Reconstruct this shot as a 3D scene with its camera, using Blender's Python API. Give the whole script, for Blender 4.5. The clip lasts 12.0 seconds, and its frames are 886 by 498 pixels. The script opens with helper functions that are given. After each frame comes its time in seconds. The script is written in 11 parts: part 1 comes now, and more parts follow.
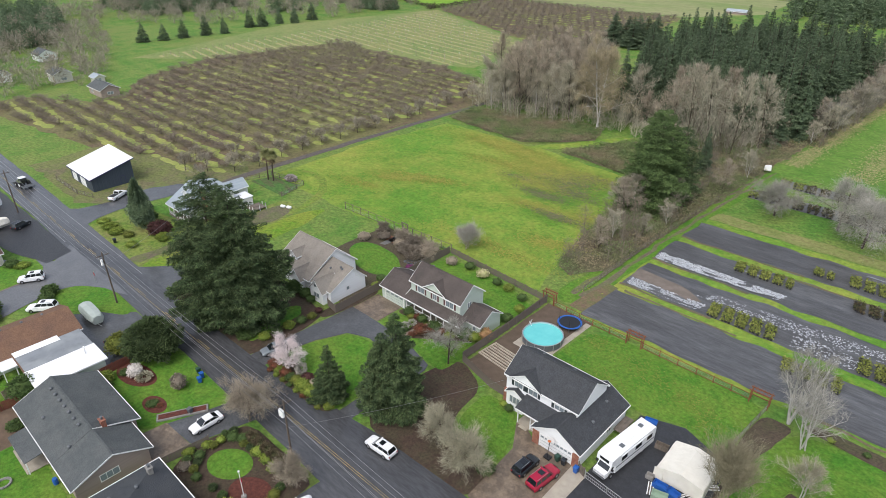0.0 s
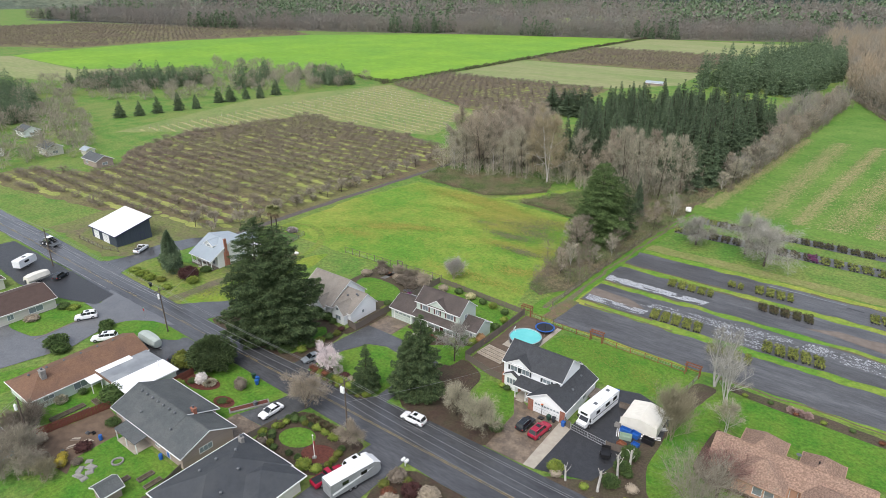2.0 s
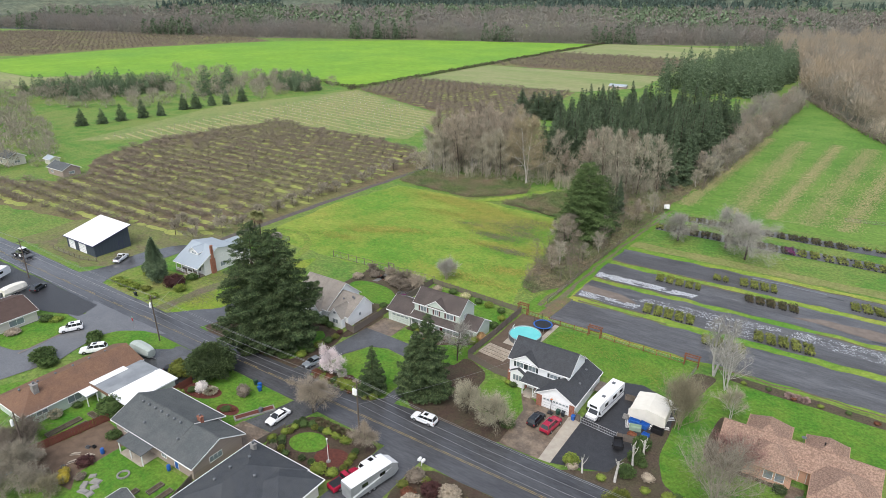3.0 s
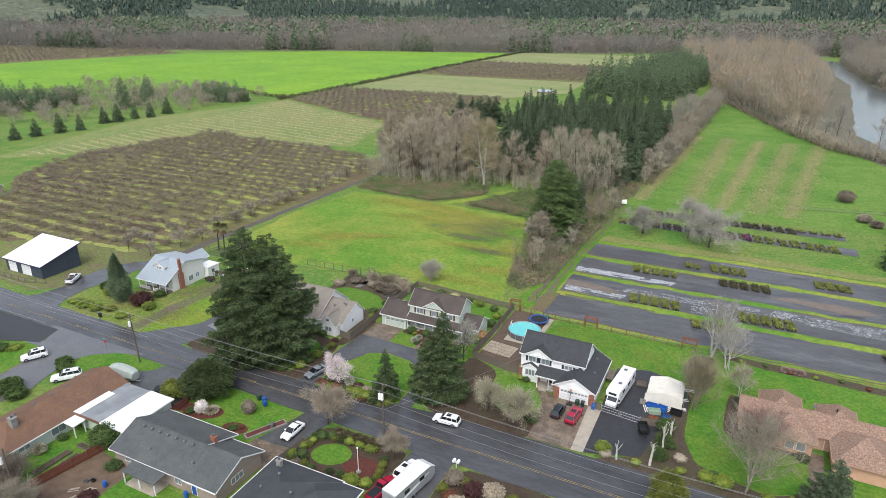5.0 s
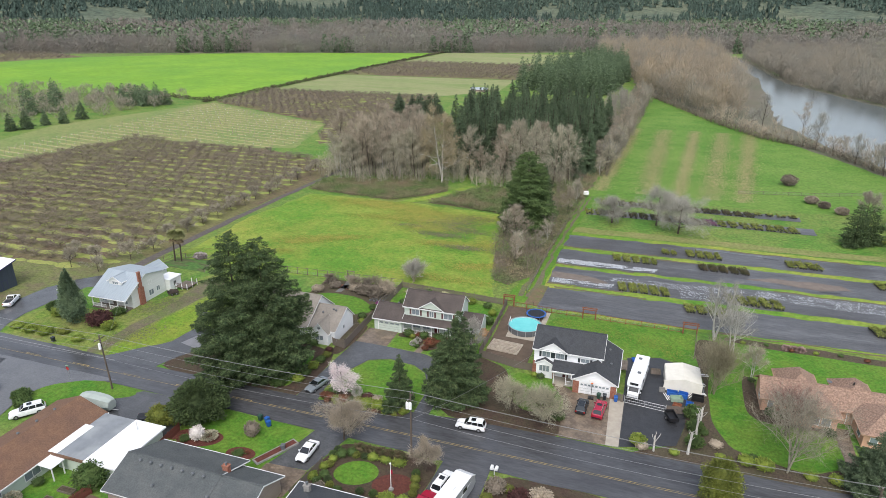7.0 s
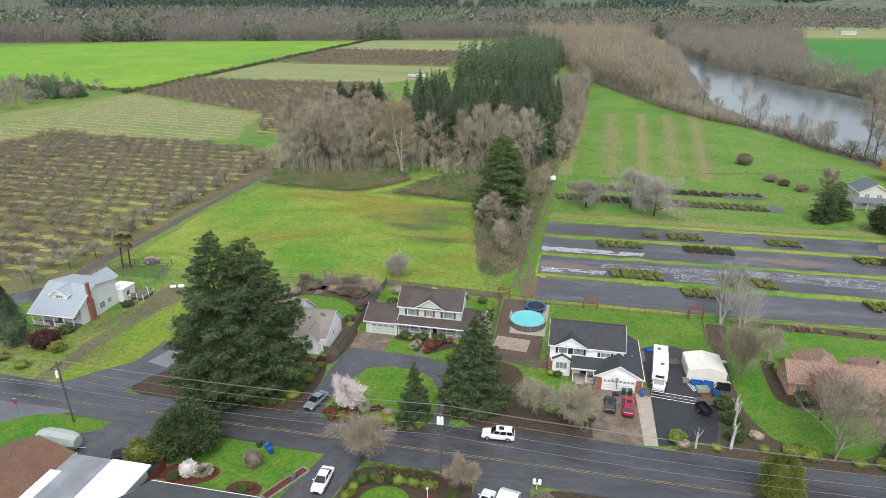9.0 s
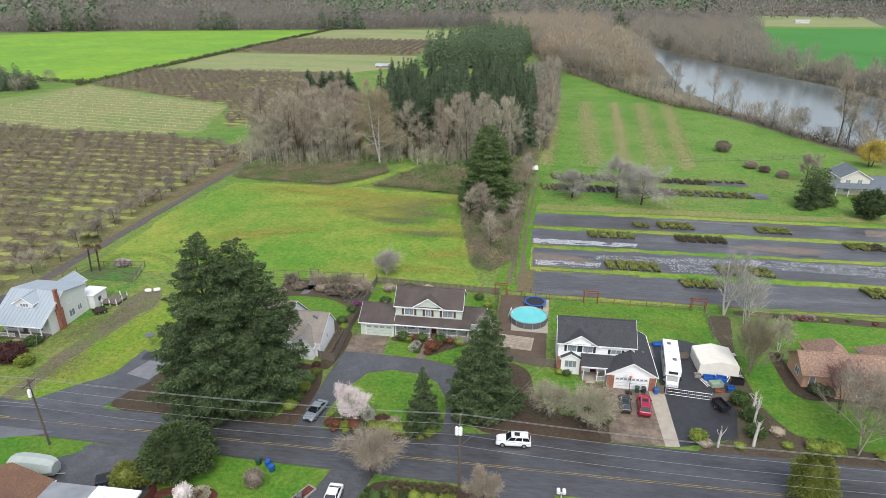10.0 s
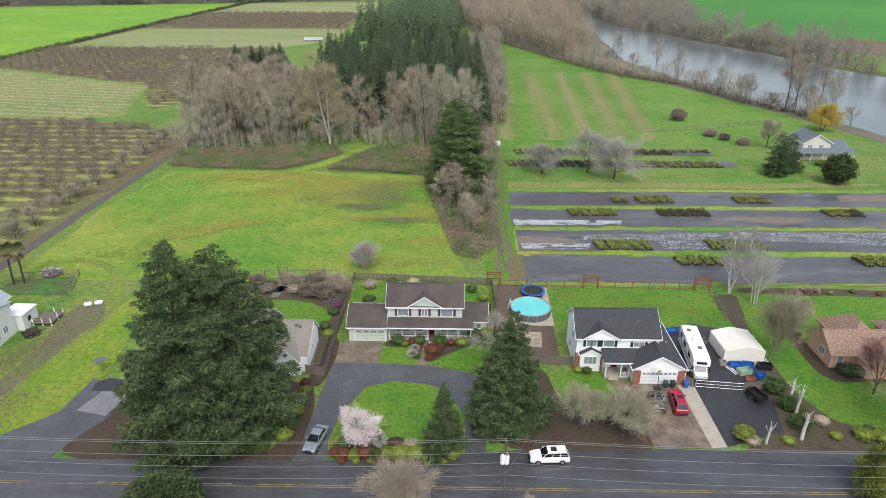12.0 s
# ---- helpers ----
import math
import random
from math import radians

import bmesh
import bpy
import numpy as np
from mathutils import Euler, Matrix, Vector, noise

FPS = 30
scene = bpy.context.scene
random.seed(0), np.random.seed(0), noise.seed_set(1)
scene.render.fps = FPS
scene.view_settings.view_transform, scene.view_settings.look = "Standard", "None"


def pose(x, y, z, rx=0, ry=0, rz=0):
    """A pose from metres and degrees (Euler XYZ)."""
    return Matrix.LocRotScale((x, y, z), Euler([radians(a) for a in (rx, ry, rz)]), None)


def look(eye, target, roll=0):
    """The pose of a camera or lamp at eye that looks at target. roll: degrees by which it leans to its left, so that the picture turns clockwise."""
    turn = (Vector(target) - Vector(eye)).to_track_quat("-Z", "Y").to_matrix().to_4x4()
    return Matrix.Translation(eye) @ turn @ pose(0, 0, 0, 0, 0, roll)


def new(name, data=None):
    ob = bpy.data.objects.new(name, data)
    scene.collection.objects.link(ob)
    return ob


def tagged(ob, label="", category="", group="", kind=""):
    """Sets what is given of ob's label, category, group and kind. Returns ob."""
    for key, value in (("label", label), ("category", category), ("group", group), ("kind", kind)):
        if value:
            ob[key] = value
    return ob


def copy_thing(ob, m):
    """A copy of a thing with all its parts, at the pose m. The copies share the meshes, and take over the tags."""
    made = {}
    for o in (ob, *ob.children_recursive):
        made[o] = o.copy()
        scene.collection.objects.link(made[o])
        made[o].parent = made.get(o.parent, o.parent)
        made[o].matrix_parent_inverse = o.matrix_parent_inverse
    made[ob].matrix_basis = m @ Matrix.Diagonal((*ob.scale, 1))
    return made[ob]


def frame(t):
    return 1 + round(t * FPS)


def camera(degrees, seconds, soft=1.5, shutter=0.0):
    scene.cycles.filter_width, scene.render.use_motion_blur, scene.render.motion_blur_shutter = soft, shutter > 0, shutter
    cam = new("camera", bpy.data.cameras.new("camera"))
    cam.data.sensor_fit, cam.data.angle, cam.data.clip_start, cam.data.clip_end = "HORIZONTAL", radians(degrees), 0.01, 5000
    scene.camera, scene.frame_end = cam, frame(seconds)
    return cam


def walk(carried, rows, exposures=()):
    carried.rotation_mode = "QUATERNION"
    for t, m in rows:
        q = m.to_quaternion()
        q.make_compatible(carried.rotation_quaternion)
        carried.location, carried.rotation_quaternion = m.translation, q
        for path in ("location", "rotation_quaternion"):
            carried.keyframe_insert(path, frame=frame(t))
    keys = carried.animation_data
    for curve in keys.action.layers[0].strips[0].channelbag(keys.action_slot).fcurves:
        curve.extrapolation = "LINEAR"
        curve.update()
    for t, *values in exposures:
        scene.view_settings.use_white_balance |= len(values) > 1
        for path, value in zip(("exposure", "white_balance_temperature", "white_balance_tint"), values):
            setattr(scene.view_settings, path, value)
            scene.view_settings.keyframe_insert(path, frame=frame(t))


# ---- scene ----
cam = camera(69.96, 12.0, soft=0.8)
walk(cam, [
    (0, look((54.86, -34.42, 66.44), (-5.23, 29.49, 18.44), -0.09)),
    (0.5, look((60.36, -43.11, 69.29), (0.39, 22.99, 24.20), -0.05)),
    (1, look((66.01, -53.34, 72.10), (6.69, 15.25, 29.94), -0.02)),
    (1.5, look((68.43, -61.33, 72.86), (10.11, 9.74, 33.51), 0.02)),
    (2, look((65.54, -64.11, 72.13), (9.31, 8.98, 33.46), 0.07)),
    (2.5, look((62.61, -66.68, 71.50), (8.62, 8.31, 33.30), 0.10)),
    (3, look((59.30, -69.22, 70.87), (7.81, 7.74, 33.10), 0.11)),
    (5, look((44.37, -76.41, 67.52), (3.57, 7.45, 31.43), 0.15)),
    (5.5, look((40.24, -77.18, 66.59), (2.27, 8.10, 30.74), 0.13)),
    (6, look((36.07, -77.60, 65.70), (0.97, 8.97, 30.01), 0.09)),
    (6.5, look((31.89, -77.47, 64.80), (-0.33, 10.23, 29.16), 0.10)),
    (7, look((27.74, -76.95, 63.98), (-1.63, 11.72, 28.26), 0.08)),
    (9, look((12.14, -70.89, 60.76), (-6.13, 20.13, 23.61), 0.16)),
    (9.5, look((8.59, -68.67, 60.07), (-6.90, 22.60, 22.27), 0.16)),
    (10, look((4.96, -66.27, 59.38), (-7.62, 25.18, 20.91), 0.29)),
    (10.5, look((1.71, -63.59, 58.58), (-8.12, 27.91, 19.45), 0.28)),
    (11, look((-1.39, -60.82, 57.99), (-8.44, 30.57, 18.02), 0.20)),
    (11.5, look((-4.41, -57.70, 57.15), (-8.59, 33.49, 16.33), 0.24)),
    (12, look((-7.23, -54.81, 56.74), (-8.58, 36.00, 14.89), 0.18)),
], exposures=[(0.0, 0.6), (1.0, 0.62), (2.2, 0.72), (12.0, 0.72)])

# ---- light: a high, even overcast ----
SUN_EL, SUN_ROT = radians(58), radians(168)
world = bpy.data.worlds.new("overcast_sky")
scene.world = world
world.use_nodes = True
wn = world.node_tree
sky = wn.nodes.new("ShaderNodeTexSky")
sky.sky_type, sky.sun_disc, sky.sun_elevation, sky.sun_rotation = "NISHITA", False, SUN_EL, SUN_ROT
sky.dust_density, sky.ozone_density = 3.0, 1.0
grey = wn.nodes.new("ShaderNodeHueSaturation")
grey.inputs["Saturation"].default_value = 0.55
wn.links.new(sky.outputs["Color"], grey.inputs["Color"])
wn.links.new(grey.outputs["Color"], wn.nodes["Background"].inputs["Color"])
wn.nodes["Background"].inputs["Strength"].default_value = 0.15
sun = new("sun", bpy.data.lights.new("sun", "SUN"))
sun.data.energy, sun.data.angle, sun.data.color = 0.8, radians(35), (1.0, 0.985, 0.96)
sun.matrix_world = look((math.sin(SUN_ROT) * 50, math.cos(SUN_ROT) * 50, 60), (0, 0, 0))

from mathutils.geometry import tessellate_polygon

# ---- materials ----
def mat(name, c1, c2=None, scale=1.0, rough=0.8, bump=0.0, bscale=None, c3=None, scale3=0.05, metal=0.0, spec=0.3, stretch=(1, 1, 1), island=0.0, lo=0.35, hi=0.65, gritty=0.55, grain=0.0, gscale=2.5, tree=None, each=0.0):
    """Two colours mixed by fine noise, a third by large patches, with relief; tree: a second hue from plant to plant; each: spread of value from object to object."""
    m = bpy.data.materials.new(name)
    m.use_nodes = True
    t = m.node_tree
    b = t.nodes["Principled BSDF"]
    b.inputs["Roughness"].default_value, b.inputs["Metallic"].default_value = rough, metal
    b.inputs["Specular IOR Level"].default_value = spec
    c2 = c2 or tuple(k * 0.75 for k in c1)
    tc = t.nodes.new("ShaderNodeTexCoord")
    mp = t.nodes.new("ShaderNodeMapping")
    mp.inputs["Scale"].default_value = stretch
    t.links.new(tc.outputs["Object"], mp.inputs["Vector"])
    src = mp.outputs["Vector"]

    def blot(sc, a, z, detail=11 if gritty > 0.6 else 5):
        n = t.nodes.new("ShaderNodeTexNoise")
        n.inputs["Scale"].default_value, n.inputs["Detail"].default_value = sc, detail
        n.inputs["Roughness"].default_value = gritty
        t.links.new(src, n.inputs["Vector"])
        r = t.nodes.new("ShaderNodeMapRange")
        r.inputs["From Min"].default_value, r.inputs["From Max"].default_value = a, z
        t.links.new(n.outputs["Fac"], r.inputs["Value"])
        return n, r.outputs["Result"]

    def mix(fac, x, y):
        k = t.nodes.new("ShaderNodeMix")
        k.data_type = "RGBA"
        t.links.new(fac, k.inputs["Factor"])
        for slot, v in ((6, x), (7, y)):
            if isinstance(v, tuple):
                k.inputs[slot].default_value = (*v[:3], 1)
            else:
                t.links.new(v, k.inputs[slot])
        return k.outputs[2]

    n, fac = blot(scale, lo, hi)
    col = mix(fac, tuple(c1), tuple(c2))
    if c3:
        _, f3 = blot(scale3, 0.42, 0.66, 11 if gritty > 0.6 else 4)
        col = mix(f3, col, tuple(c3))
    if island:
        g = t.nodes.new("ShaderNodeNewGeometry")
        hs = t.nodes.new("ShaderNodeHueSaturation")
        r = t.nodes.new("ShaderNodeMapRange")
        r.inputs["To Min"].default_value, r.inputs["To Max"].default_value = 1 - island, 1 + island
        t.links.new(g.outputs["Random Per Island"], r.inputs["Value"])
        t.links.new(r.outputs["Result"], hs.inputs["Value"])
        t.links.new(col, hs.inputs["Color"])
        col = hs.outputs["Color"]
    if tree:
        at = t.nodes.new("ShaderNodeAttribute")
        at.attribute_name = "tint"
        col = mix(at.outputs["Fac"], col, tuple(tree))
    if each:
        oi = t.nodes.new("ShaderNodeObjectInfo")
        hs = t.nodes.new("ShaderNodeHueSaturation")
        r = t.nodes.new("ShaderNodeMapRange")
        r.inputs["To Min"].default_value, r.inputs["To Max"].default_value = 1 - each, 1 + each
        t.links.new(oi.outputs["Random"], r.inputs["Value"])
        t.links.new(r.outputs["Result"], hs.inputs["Value"])
        t.links.new(col, hs.inputs["Color"])
        col = hs.outputs["Color"]
    if grain:
        _, fg = blot(gscale, 0.36, 0.64, 8)
        hs = t.nodes.new("ShaderNodeHueSaturation")
        r = t.nodes.new("ShaderNodeMapRange")
        r.inputs["To Min"].default_value, r.inputs["To Max"].default_value = 1 - grain, 1 + grain
        t.links.new(fg, r.inputs["Value"])
        t.links.new(r.outputs["Result"], hs.inputs["Value"])
        t.links.new(col, hs.inputs["Color"])
        col = hs.outputs["Color"]
    t.links.new(col, b.inputs["Base Color"])
    if bump:
        nb, _ = blot(bscale or scale * 2, 0, 1, 6)
        bp = t.nodes.new("ShaderNodeBump")
        bp.inputs["Strength"].default_value, bp.inputs["Distance"].default_value = bump, 0.2
        t.links.new(nb.outputs["Fac"], bp.inputs["Height"])
        t.links.new(bp.outputs["Normal"], b.inputs["Normal"])
    return m


def plain(name, c, rough=0.5, metal=0.0, spec=0.5):
    return mat(name, c, tuple(k * 0.88 for k in c), 3.0, rough, metal=metal, spec=spec)


GRASS = mat("grass", (0.078, 0.188, 0.026), (0.135, 0.222, 0.04), 0.12, 0.9, 0.6, 3.0, (0.175, 0.21, 0.056), 0.03, gritty=0.76, lo=0.42, hi=0.58, grain=0.4, gscale=1.1)
LAWN = mat("lawn", (0.05, 0.165, 0.013), (0.088, 0.205, 0.02), 0.3, 0.9, 0.5, 5.0, (0.14, 0.22, 0.03), 0.12, gritty=0.76, lo=0.4, hi=0.6, grain=0.34, gscale=1.6)
MEADOW = mat("meadow", (0.082, 0.215, 0.02), (0.15, 0.275, 0.034), 0.05, 0.9, 0.6, 2.5, (0.33, 0.315, 0.065), 0.022, gritty=0.78, lo=0.4, hi=0.6, grain=0.3, gscale=0.9)
CROP = mat("crop", (0.15, 0.3, 0.02), (0.2, 0.35, 0.028), 0.02, 0.9, 0.2, 1.0, (0.12, 0.275, 0.03), 0.006, gritty=0.7, lo=0.4, hi=0.6, grain=0.12, gscale=0.15)
YELLOWGREEN = mat("young_field", (0.125, 0.2, 0.05), (0.2, 0.245, 0.08), 0.1, 0.9, 0.4, 1.0, (0.26, 0.25, 0.1), 0.02, gritty=0.74, grain=0.25, gscale=0.6)
PALE = mat("pale_field", (0.22, 0.25, 0.1), (0.29, 0.275, 0.14), 0.12, 0.9, 0.4, 1.0, (0.17, 0.235, 0.07), 0.02, gritty=0.74, stretch=(0.25, 1, 1), grain=0.18, gscale=0.5)
TAN = mat("dry_grass", (0.24, 0.225, 0.09), (0.15, 0.2, 0.05), 0.2, 0.95, 0.5, 2.0, gritty=0.74, grain=0.25, gscale=1.0)
ORCHARD = mat("orchard_floor", (0.125, 0.084, 0.062), (0.16, 0.138, 0.068), 0.14, 0.95, 0.6, 1.0, (0.17, 0.18, 0.06), 0.02, lo=0.42, hi=0.6, gritty=0.7, grain=0.3, gscale=1.0)
SOIL = mat("soil", (0.07, 0.052, 0.039), (0.105, 0.08, 0.057), 1.2, 0.95, 0.7, 4.0, (0.08, 0.078, 0.04), 0.3, gritty=0.75, grain=0.35, gscale=3.0)
MULCH = mat("bark_mulch", (0.1, 0.065, 0.047), (0.055, 0.038, 0.029), 1.5, 0.95, 0.8, 9.0, (0.08, 0.072, 0.042), 0.35, gritty=0.75, grain=0.4, gscale=3.0)
REDMULCH = mat("red_mulch", (0.15, 0.05, 0.036), (0.1, 0.036, 0.028), 2.0, 0.95, 0.8, 9.0, gritty=0.75, grain=0.3, gscale=3.0)
DIRT = mat("dirt_track", (0.17, 0.14, 0.1), (0.12, 0.1, 0.07), 0.7, 0.95, 0.6, 3.0, (0.12, 0.16, 0.045), 0.15, gritty=0.75, grain=0.3, gscale=2.0)
ASPHALT = mat("wet_asphalt", (0.08, 0.082, 0.088), (0.044, 0.045, 0.049), 0.14, 0.17, 0.06, 30.0, (0.1, 0.102, 0.108), 0.05, spec=0.5, stretch=(0.2, 1, 1), gritty=0.72, lo=0.4, hi=0.6, grain=0.2, gscale=3.0)
ASPHALT2 = mat("driveway_asphalt", (0.105, 0.108, 0.112), (0.08, 0.082, 0.086), 0.35, 0.16, 0.05, 30.0, (0.065, 0.067, 0.07), 0.12, spec=0.5, gritty=0.74, lo=0.42, hi=0.58, grain=0.16, gscale=3.0)
BLACKTOP = mat("black_asphalt", (0.026, 0.027, 0.03), (0.042, 0.043, 0.047), 0.8, 0.42, 0.2, 20.0, spec=0.5, gritty=0.7, grain=0.15)
CONCRETE = mat("wet_concrete", (0.24, 0.185, 0.135), (0.14, 0.108, 0.08), 0.5, 0.25, 0.1, 10.0, (0.12, 0.098, 0.078), 0.3, gritty=0.74, lo=0.42, hi=0.58, grain=0.12)
PALECONC = mat("pale_concrete", (0.42, 0.38, 0.31), (0.34, 0.3, 0.25), 0.8, 0.7, 0.2, 10.0)
GRAVEL = mat("gravel", (0.2, 0.2, 0.19), (0.13, 0.13, 0.125), 1.0, 0.9, 0.6, 12.0, gritty=0.7)
FABRIC = mat("ground_cloth", (0.07, 0.071, 0.076), (0.135, 0.137, 0.142), 0.3, 0.4, 0.35, 3.0, (0.06, 0.058, 0.058), 0.08, spec=0.5, stretch=(0.2, 1, 1), gritty=0.76, lo=0.42, hi=0.6, grain=0.3, gscale=1.6)
TORN = mat("torn_white_film", (0.55, 0.57, 0.59), (0.42, 0.44, 0.47), 2.0, 0.4, island=0.25)
SAND = mat("brown_cloth", (0.2, 0.165, 0.14), (0.15, 0.125, 0.105), 0.6, 0.8, 0.3, 4.0)
WATER = mat("river_water", (0.085, 0.105, 0.105), (0.12, 0.14, 0.14), 0.03, 0.16, 0.5, 0.35, spec=0.4, stretch=(1, 0.4, 1))
YELLOW = mat("yellow_paint", (0.38, 0.28, 0.09), (0.16, 0.135, 0.08), 1.2, 0.6, lo=0.4, hi=0.6)
WHITELINE = mat("white_line_paint", (0.34, 0.34, 0.335), (0.17, 0.17, 0.17), 1.5, 0.6)

SH_DARK = mat("charcoal_shingles", (0.046, 0.049, 0.055), (0.06, 0.064, 0.07), 1.2, 0.8, 0.5, 9.0, (0.053, 0.056, 0.06), 0.4, grain=0.16, gscale=5.0)
SH_GREY = mat("grey_shingles", (0.095, 0.105, 0.106), (0.08, 0.088, 0.09), 1.0, 0.8, 0.5, 9.0, (0.11, 0.117, 0.117), 0.35, grain=0.14, gscale=5.0)
SH_BROWN = mat("umber_shingles", (0.085, 0.07, 0.064), (0.068, 0.056, 0.052), 1.0, 0.8, 0.5, 9.0, (0.1, 0.083, 0.074), 0.3, grain=0.14, gscale=5.0)
SH_RUST = mat("rust_brown_shingles", (0.2, 0.115, 0.072), (0.17, 0.098, 0.064), 1.0, 0.85, 0.5, 9.0, (0.155, 0.092, 0.064), 0.3, grain=0.15, gscale=5.0)
SH_TAUPE = mat("taupe_shingles", (0.28, 0.25, 0.215), (0.235, 0.21, 0.18), 1.0, 0.85, 0.5, 9.0, (0.3, 0.27, 0.235), 0.3, grain=0.12, gscale=5.0)
SH_CEDAR = mat("cedar_shakes", (0.34, 0.225, 0.165), (0.25, 0.165, 0.125), 3.0, 0.85, 0.7, 9.0, (0.3, 0.205, 0.155), 0.4, grain=0.3, gscale=4.0)
SH_WALNUT = mat("walnut_shingles", (0.09, 0.06, 0.05), (0.075, 0.05, 0.042), 1.0, 0.85, 0.5, 9.0)
METALROOF = mat("pale_blue_metal_roof", (0.36, 0.41, 0.45), (0.31, 0.36, 0.4), 0.7, 0.45, 0.2, 2.0, stretch=(6, 0.3, 0.3))
WHITEROOF = mat("white_metal_roof", (0.86, 0.87, 0.88), (0.8, 0.81, 0.82), 0.5, 0.5)
FLATGREY = mat("grey_membrane_roof", (0.24, 0.26, 0.28), (0.19, 0.205, 0.22), 0.4, 0.6, 0.1, 2.0, (0.3, 0.32, 0.33), 0.3)
W_WHITE = mat("white_siding", (0.88, 0.89, 0.9), (0.83, 0.84, 0.85), 0.6, 0.7, 0.25, 0.8, stretch=(0.2, 0.2, 8))
W_MINT = mat("pale_green_siding", (0.55, 0.62, 0.55), (0.5, 0.57, 0.5), 0.6, 0.7, 0.25, 0.8, stretch=(0.2, 0.2, 8))
W_SALMON = mat("salmon_stucco", (0.62, 0.37, 0.26), (0.55, 0.33, 0.23), 0.8, 0.8, 0.2, 12.0)
W_CREAM = mat("cream_siding", (0.62, 0.6, 0.53), (0.56, 0.54, 0.48), 0.6, 0.7, 0.25, 0.8, stretch=(0.2, 0.2, 8))
W_PALE = mat("pale_grey_white_siding", (0.74, 0.75, 0.73), (0.68, 0.69, 0.67), 0.6, 0.7, 0.25, 0.8, stretch=(0.2, 0.2, 8))
W_TAUPE = mat("taupe_siding", (0.36, 0.29, 0.25), (0.31, 0.25, 0.22), 0.6, 0.75, 0.25, 0.8, stretch=(0.2, 0.2, 8))
W_NAVY = mat("slate_blue_steel", (0.06, 0.075, 0.1), (0.05, 0.064, 0.085), 0.8, 0.5, 0.3, 1.0, stretch=(4, 4, 0.2))
BRICK = mat("red_brick", (0.25, 0.085, 0.055), (0.33, 0.17, 0.12), 3.0, 0.9, 0.4, 9.0)
TRIM = plain("white_trim", (0.86, 0.86, 0.85), 0.5)
NAVYTRIM = plain("navy_trim", (0.03, 0.03, 0.1), 0.5)
# Base colour lifted to pale blue-grey for reflected sky and blinds in the panes.
GLASS = plain("window_glass", (0.24, 0.285, 0.31), 0.06, spec=0.8)
SHUTTER = plain("dark_shutter", (0.025, 0.035, 0.04), 0.5)
MAROON = plain("maroon_shutter", (0.11, 0.045, 0.045), 0.5)
DOORRED = plain("dark_red_door", (0.1, 0.012, 0.012), 0.4)
GARAGEW = plain("white_garage_door", (0.86, 0.87, 0.88), 0.5)
GARAGEM = plain("mint_garage_door", (0.56, 0.63, 0.56), 0.5)
WOODGREY = mat("weathered_wood", (0.19, 0.16, 0.135), (0.13, 0.108, 0.09), 2.0, 0.9, 0.5, 6.0, stretch=(1, 1, 0.2), island=0.2)
WOODRED = mat("red_cedar_stain", (0.26, 0.1, 0.055), (0.2, 0.08, 0.045), 2.0, 0.8, 0.4, 6.0, island=0.15)
WOODRUST = mat("rust_stained_boards", (0.2, 0.07, 0.05), (0.15, 0.055, 0.04), 2.0, 0.8, 0.4, 6.0, island=0.15)
POLE = mat("pole_wood", (0.14, 0.11, 0.09), (0.1, 0.08, 0.065), 2.0, 0.9, 0.4, 5.0, stretch=(3, 3, 0.2))
BARK = mat("bark", (0.085, 0.065, 0.05), (0.055, 0.043, 0.034), 2.0, 0.95, 0.7, 6.0)
BIRCHBARK = mat("birch_bark", (0.62, 0.6, 0.56), (0.45, 0.42, 0.385), 1.5, 0.85, 0.4, 6.0)
TWIG = mat("grey_brown_twigs", (0.34, 0.305, 0.238), (0.275, 0.246, 0.192), 0.5, 0.95, island=0.3, each=0.14)
TWIGTAN = mat("tan_twigs", (0.37, 0.315, 0.24), (0.3, 0.255, 0.195), 0.5, 0.95, island=0.3, each=0.14)
TWIGGREY = mat("lichen_twigs", (0.37, 0.355, 0.31), (0.29, 0.278, 0.243), 0.5, 0.95, island=0.3, each=0.14)
TWIGPALE = mat("pale_budding_twigs", (0.38, 0.355, 0.255), (0.3, 0.28, 0.2), 0.5, 0.95, island=0.3)
TWIGRUST = mat("orchard_twigs", (0.165, 0.14, 0.11), (0.22, 0.185, 0.145), 0.4, 0.95, island=0.3, tree=(0.21, 0.178, 0.14))
TWIGWILLOW = mat("willow_twigs", (0.29, 0.26, 0.17), (0.23, 0.21, 0.14), 0.5, 0.95, island=0.25)
# Paler c3 flecks stand in for light catching the bough tips.
FIR = mat("fir_needles", (0.04, 0.068, 0.029), (0.07, 0.108, 0.044), 0.5, 0.9, island=0.55, c3=(0.105, 0.142, 0.06), scale3=0.9)
FIRBLUE = mat("dark_fir_needles", (0.075, 0.112, 0.066), (0.108, 0.152, 0.085), 0.6, 0.9, island=0.4, c3=(0.13, 0.175, 0.095), scale3=0.5, each=0.24)
FIRGREEN = mat("green_fir_needles", (0.06, 0.102, 0.034), (0.095, 0.148, 0.05), 0.6, 0.9, island=0.45, c3=(0.12, 0.175, 0.06), scale3=0.5)
YEW = mat("yew_leaves", (0.04, 0.065, 0.024), (0.07, 0.1, 0.035), 0.8, 0.85, island=0.45)
SHRUB = mat("shrub_leaves", (0.05, 0.09, 0.025), (0.08, 0.12, 0.035), 0.8, 0.85, island=0.4)
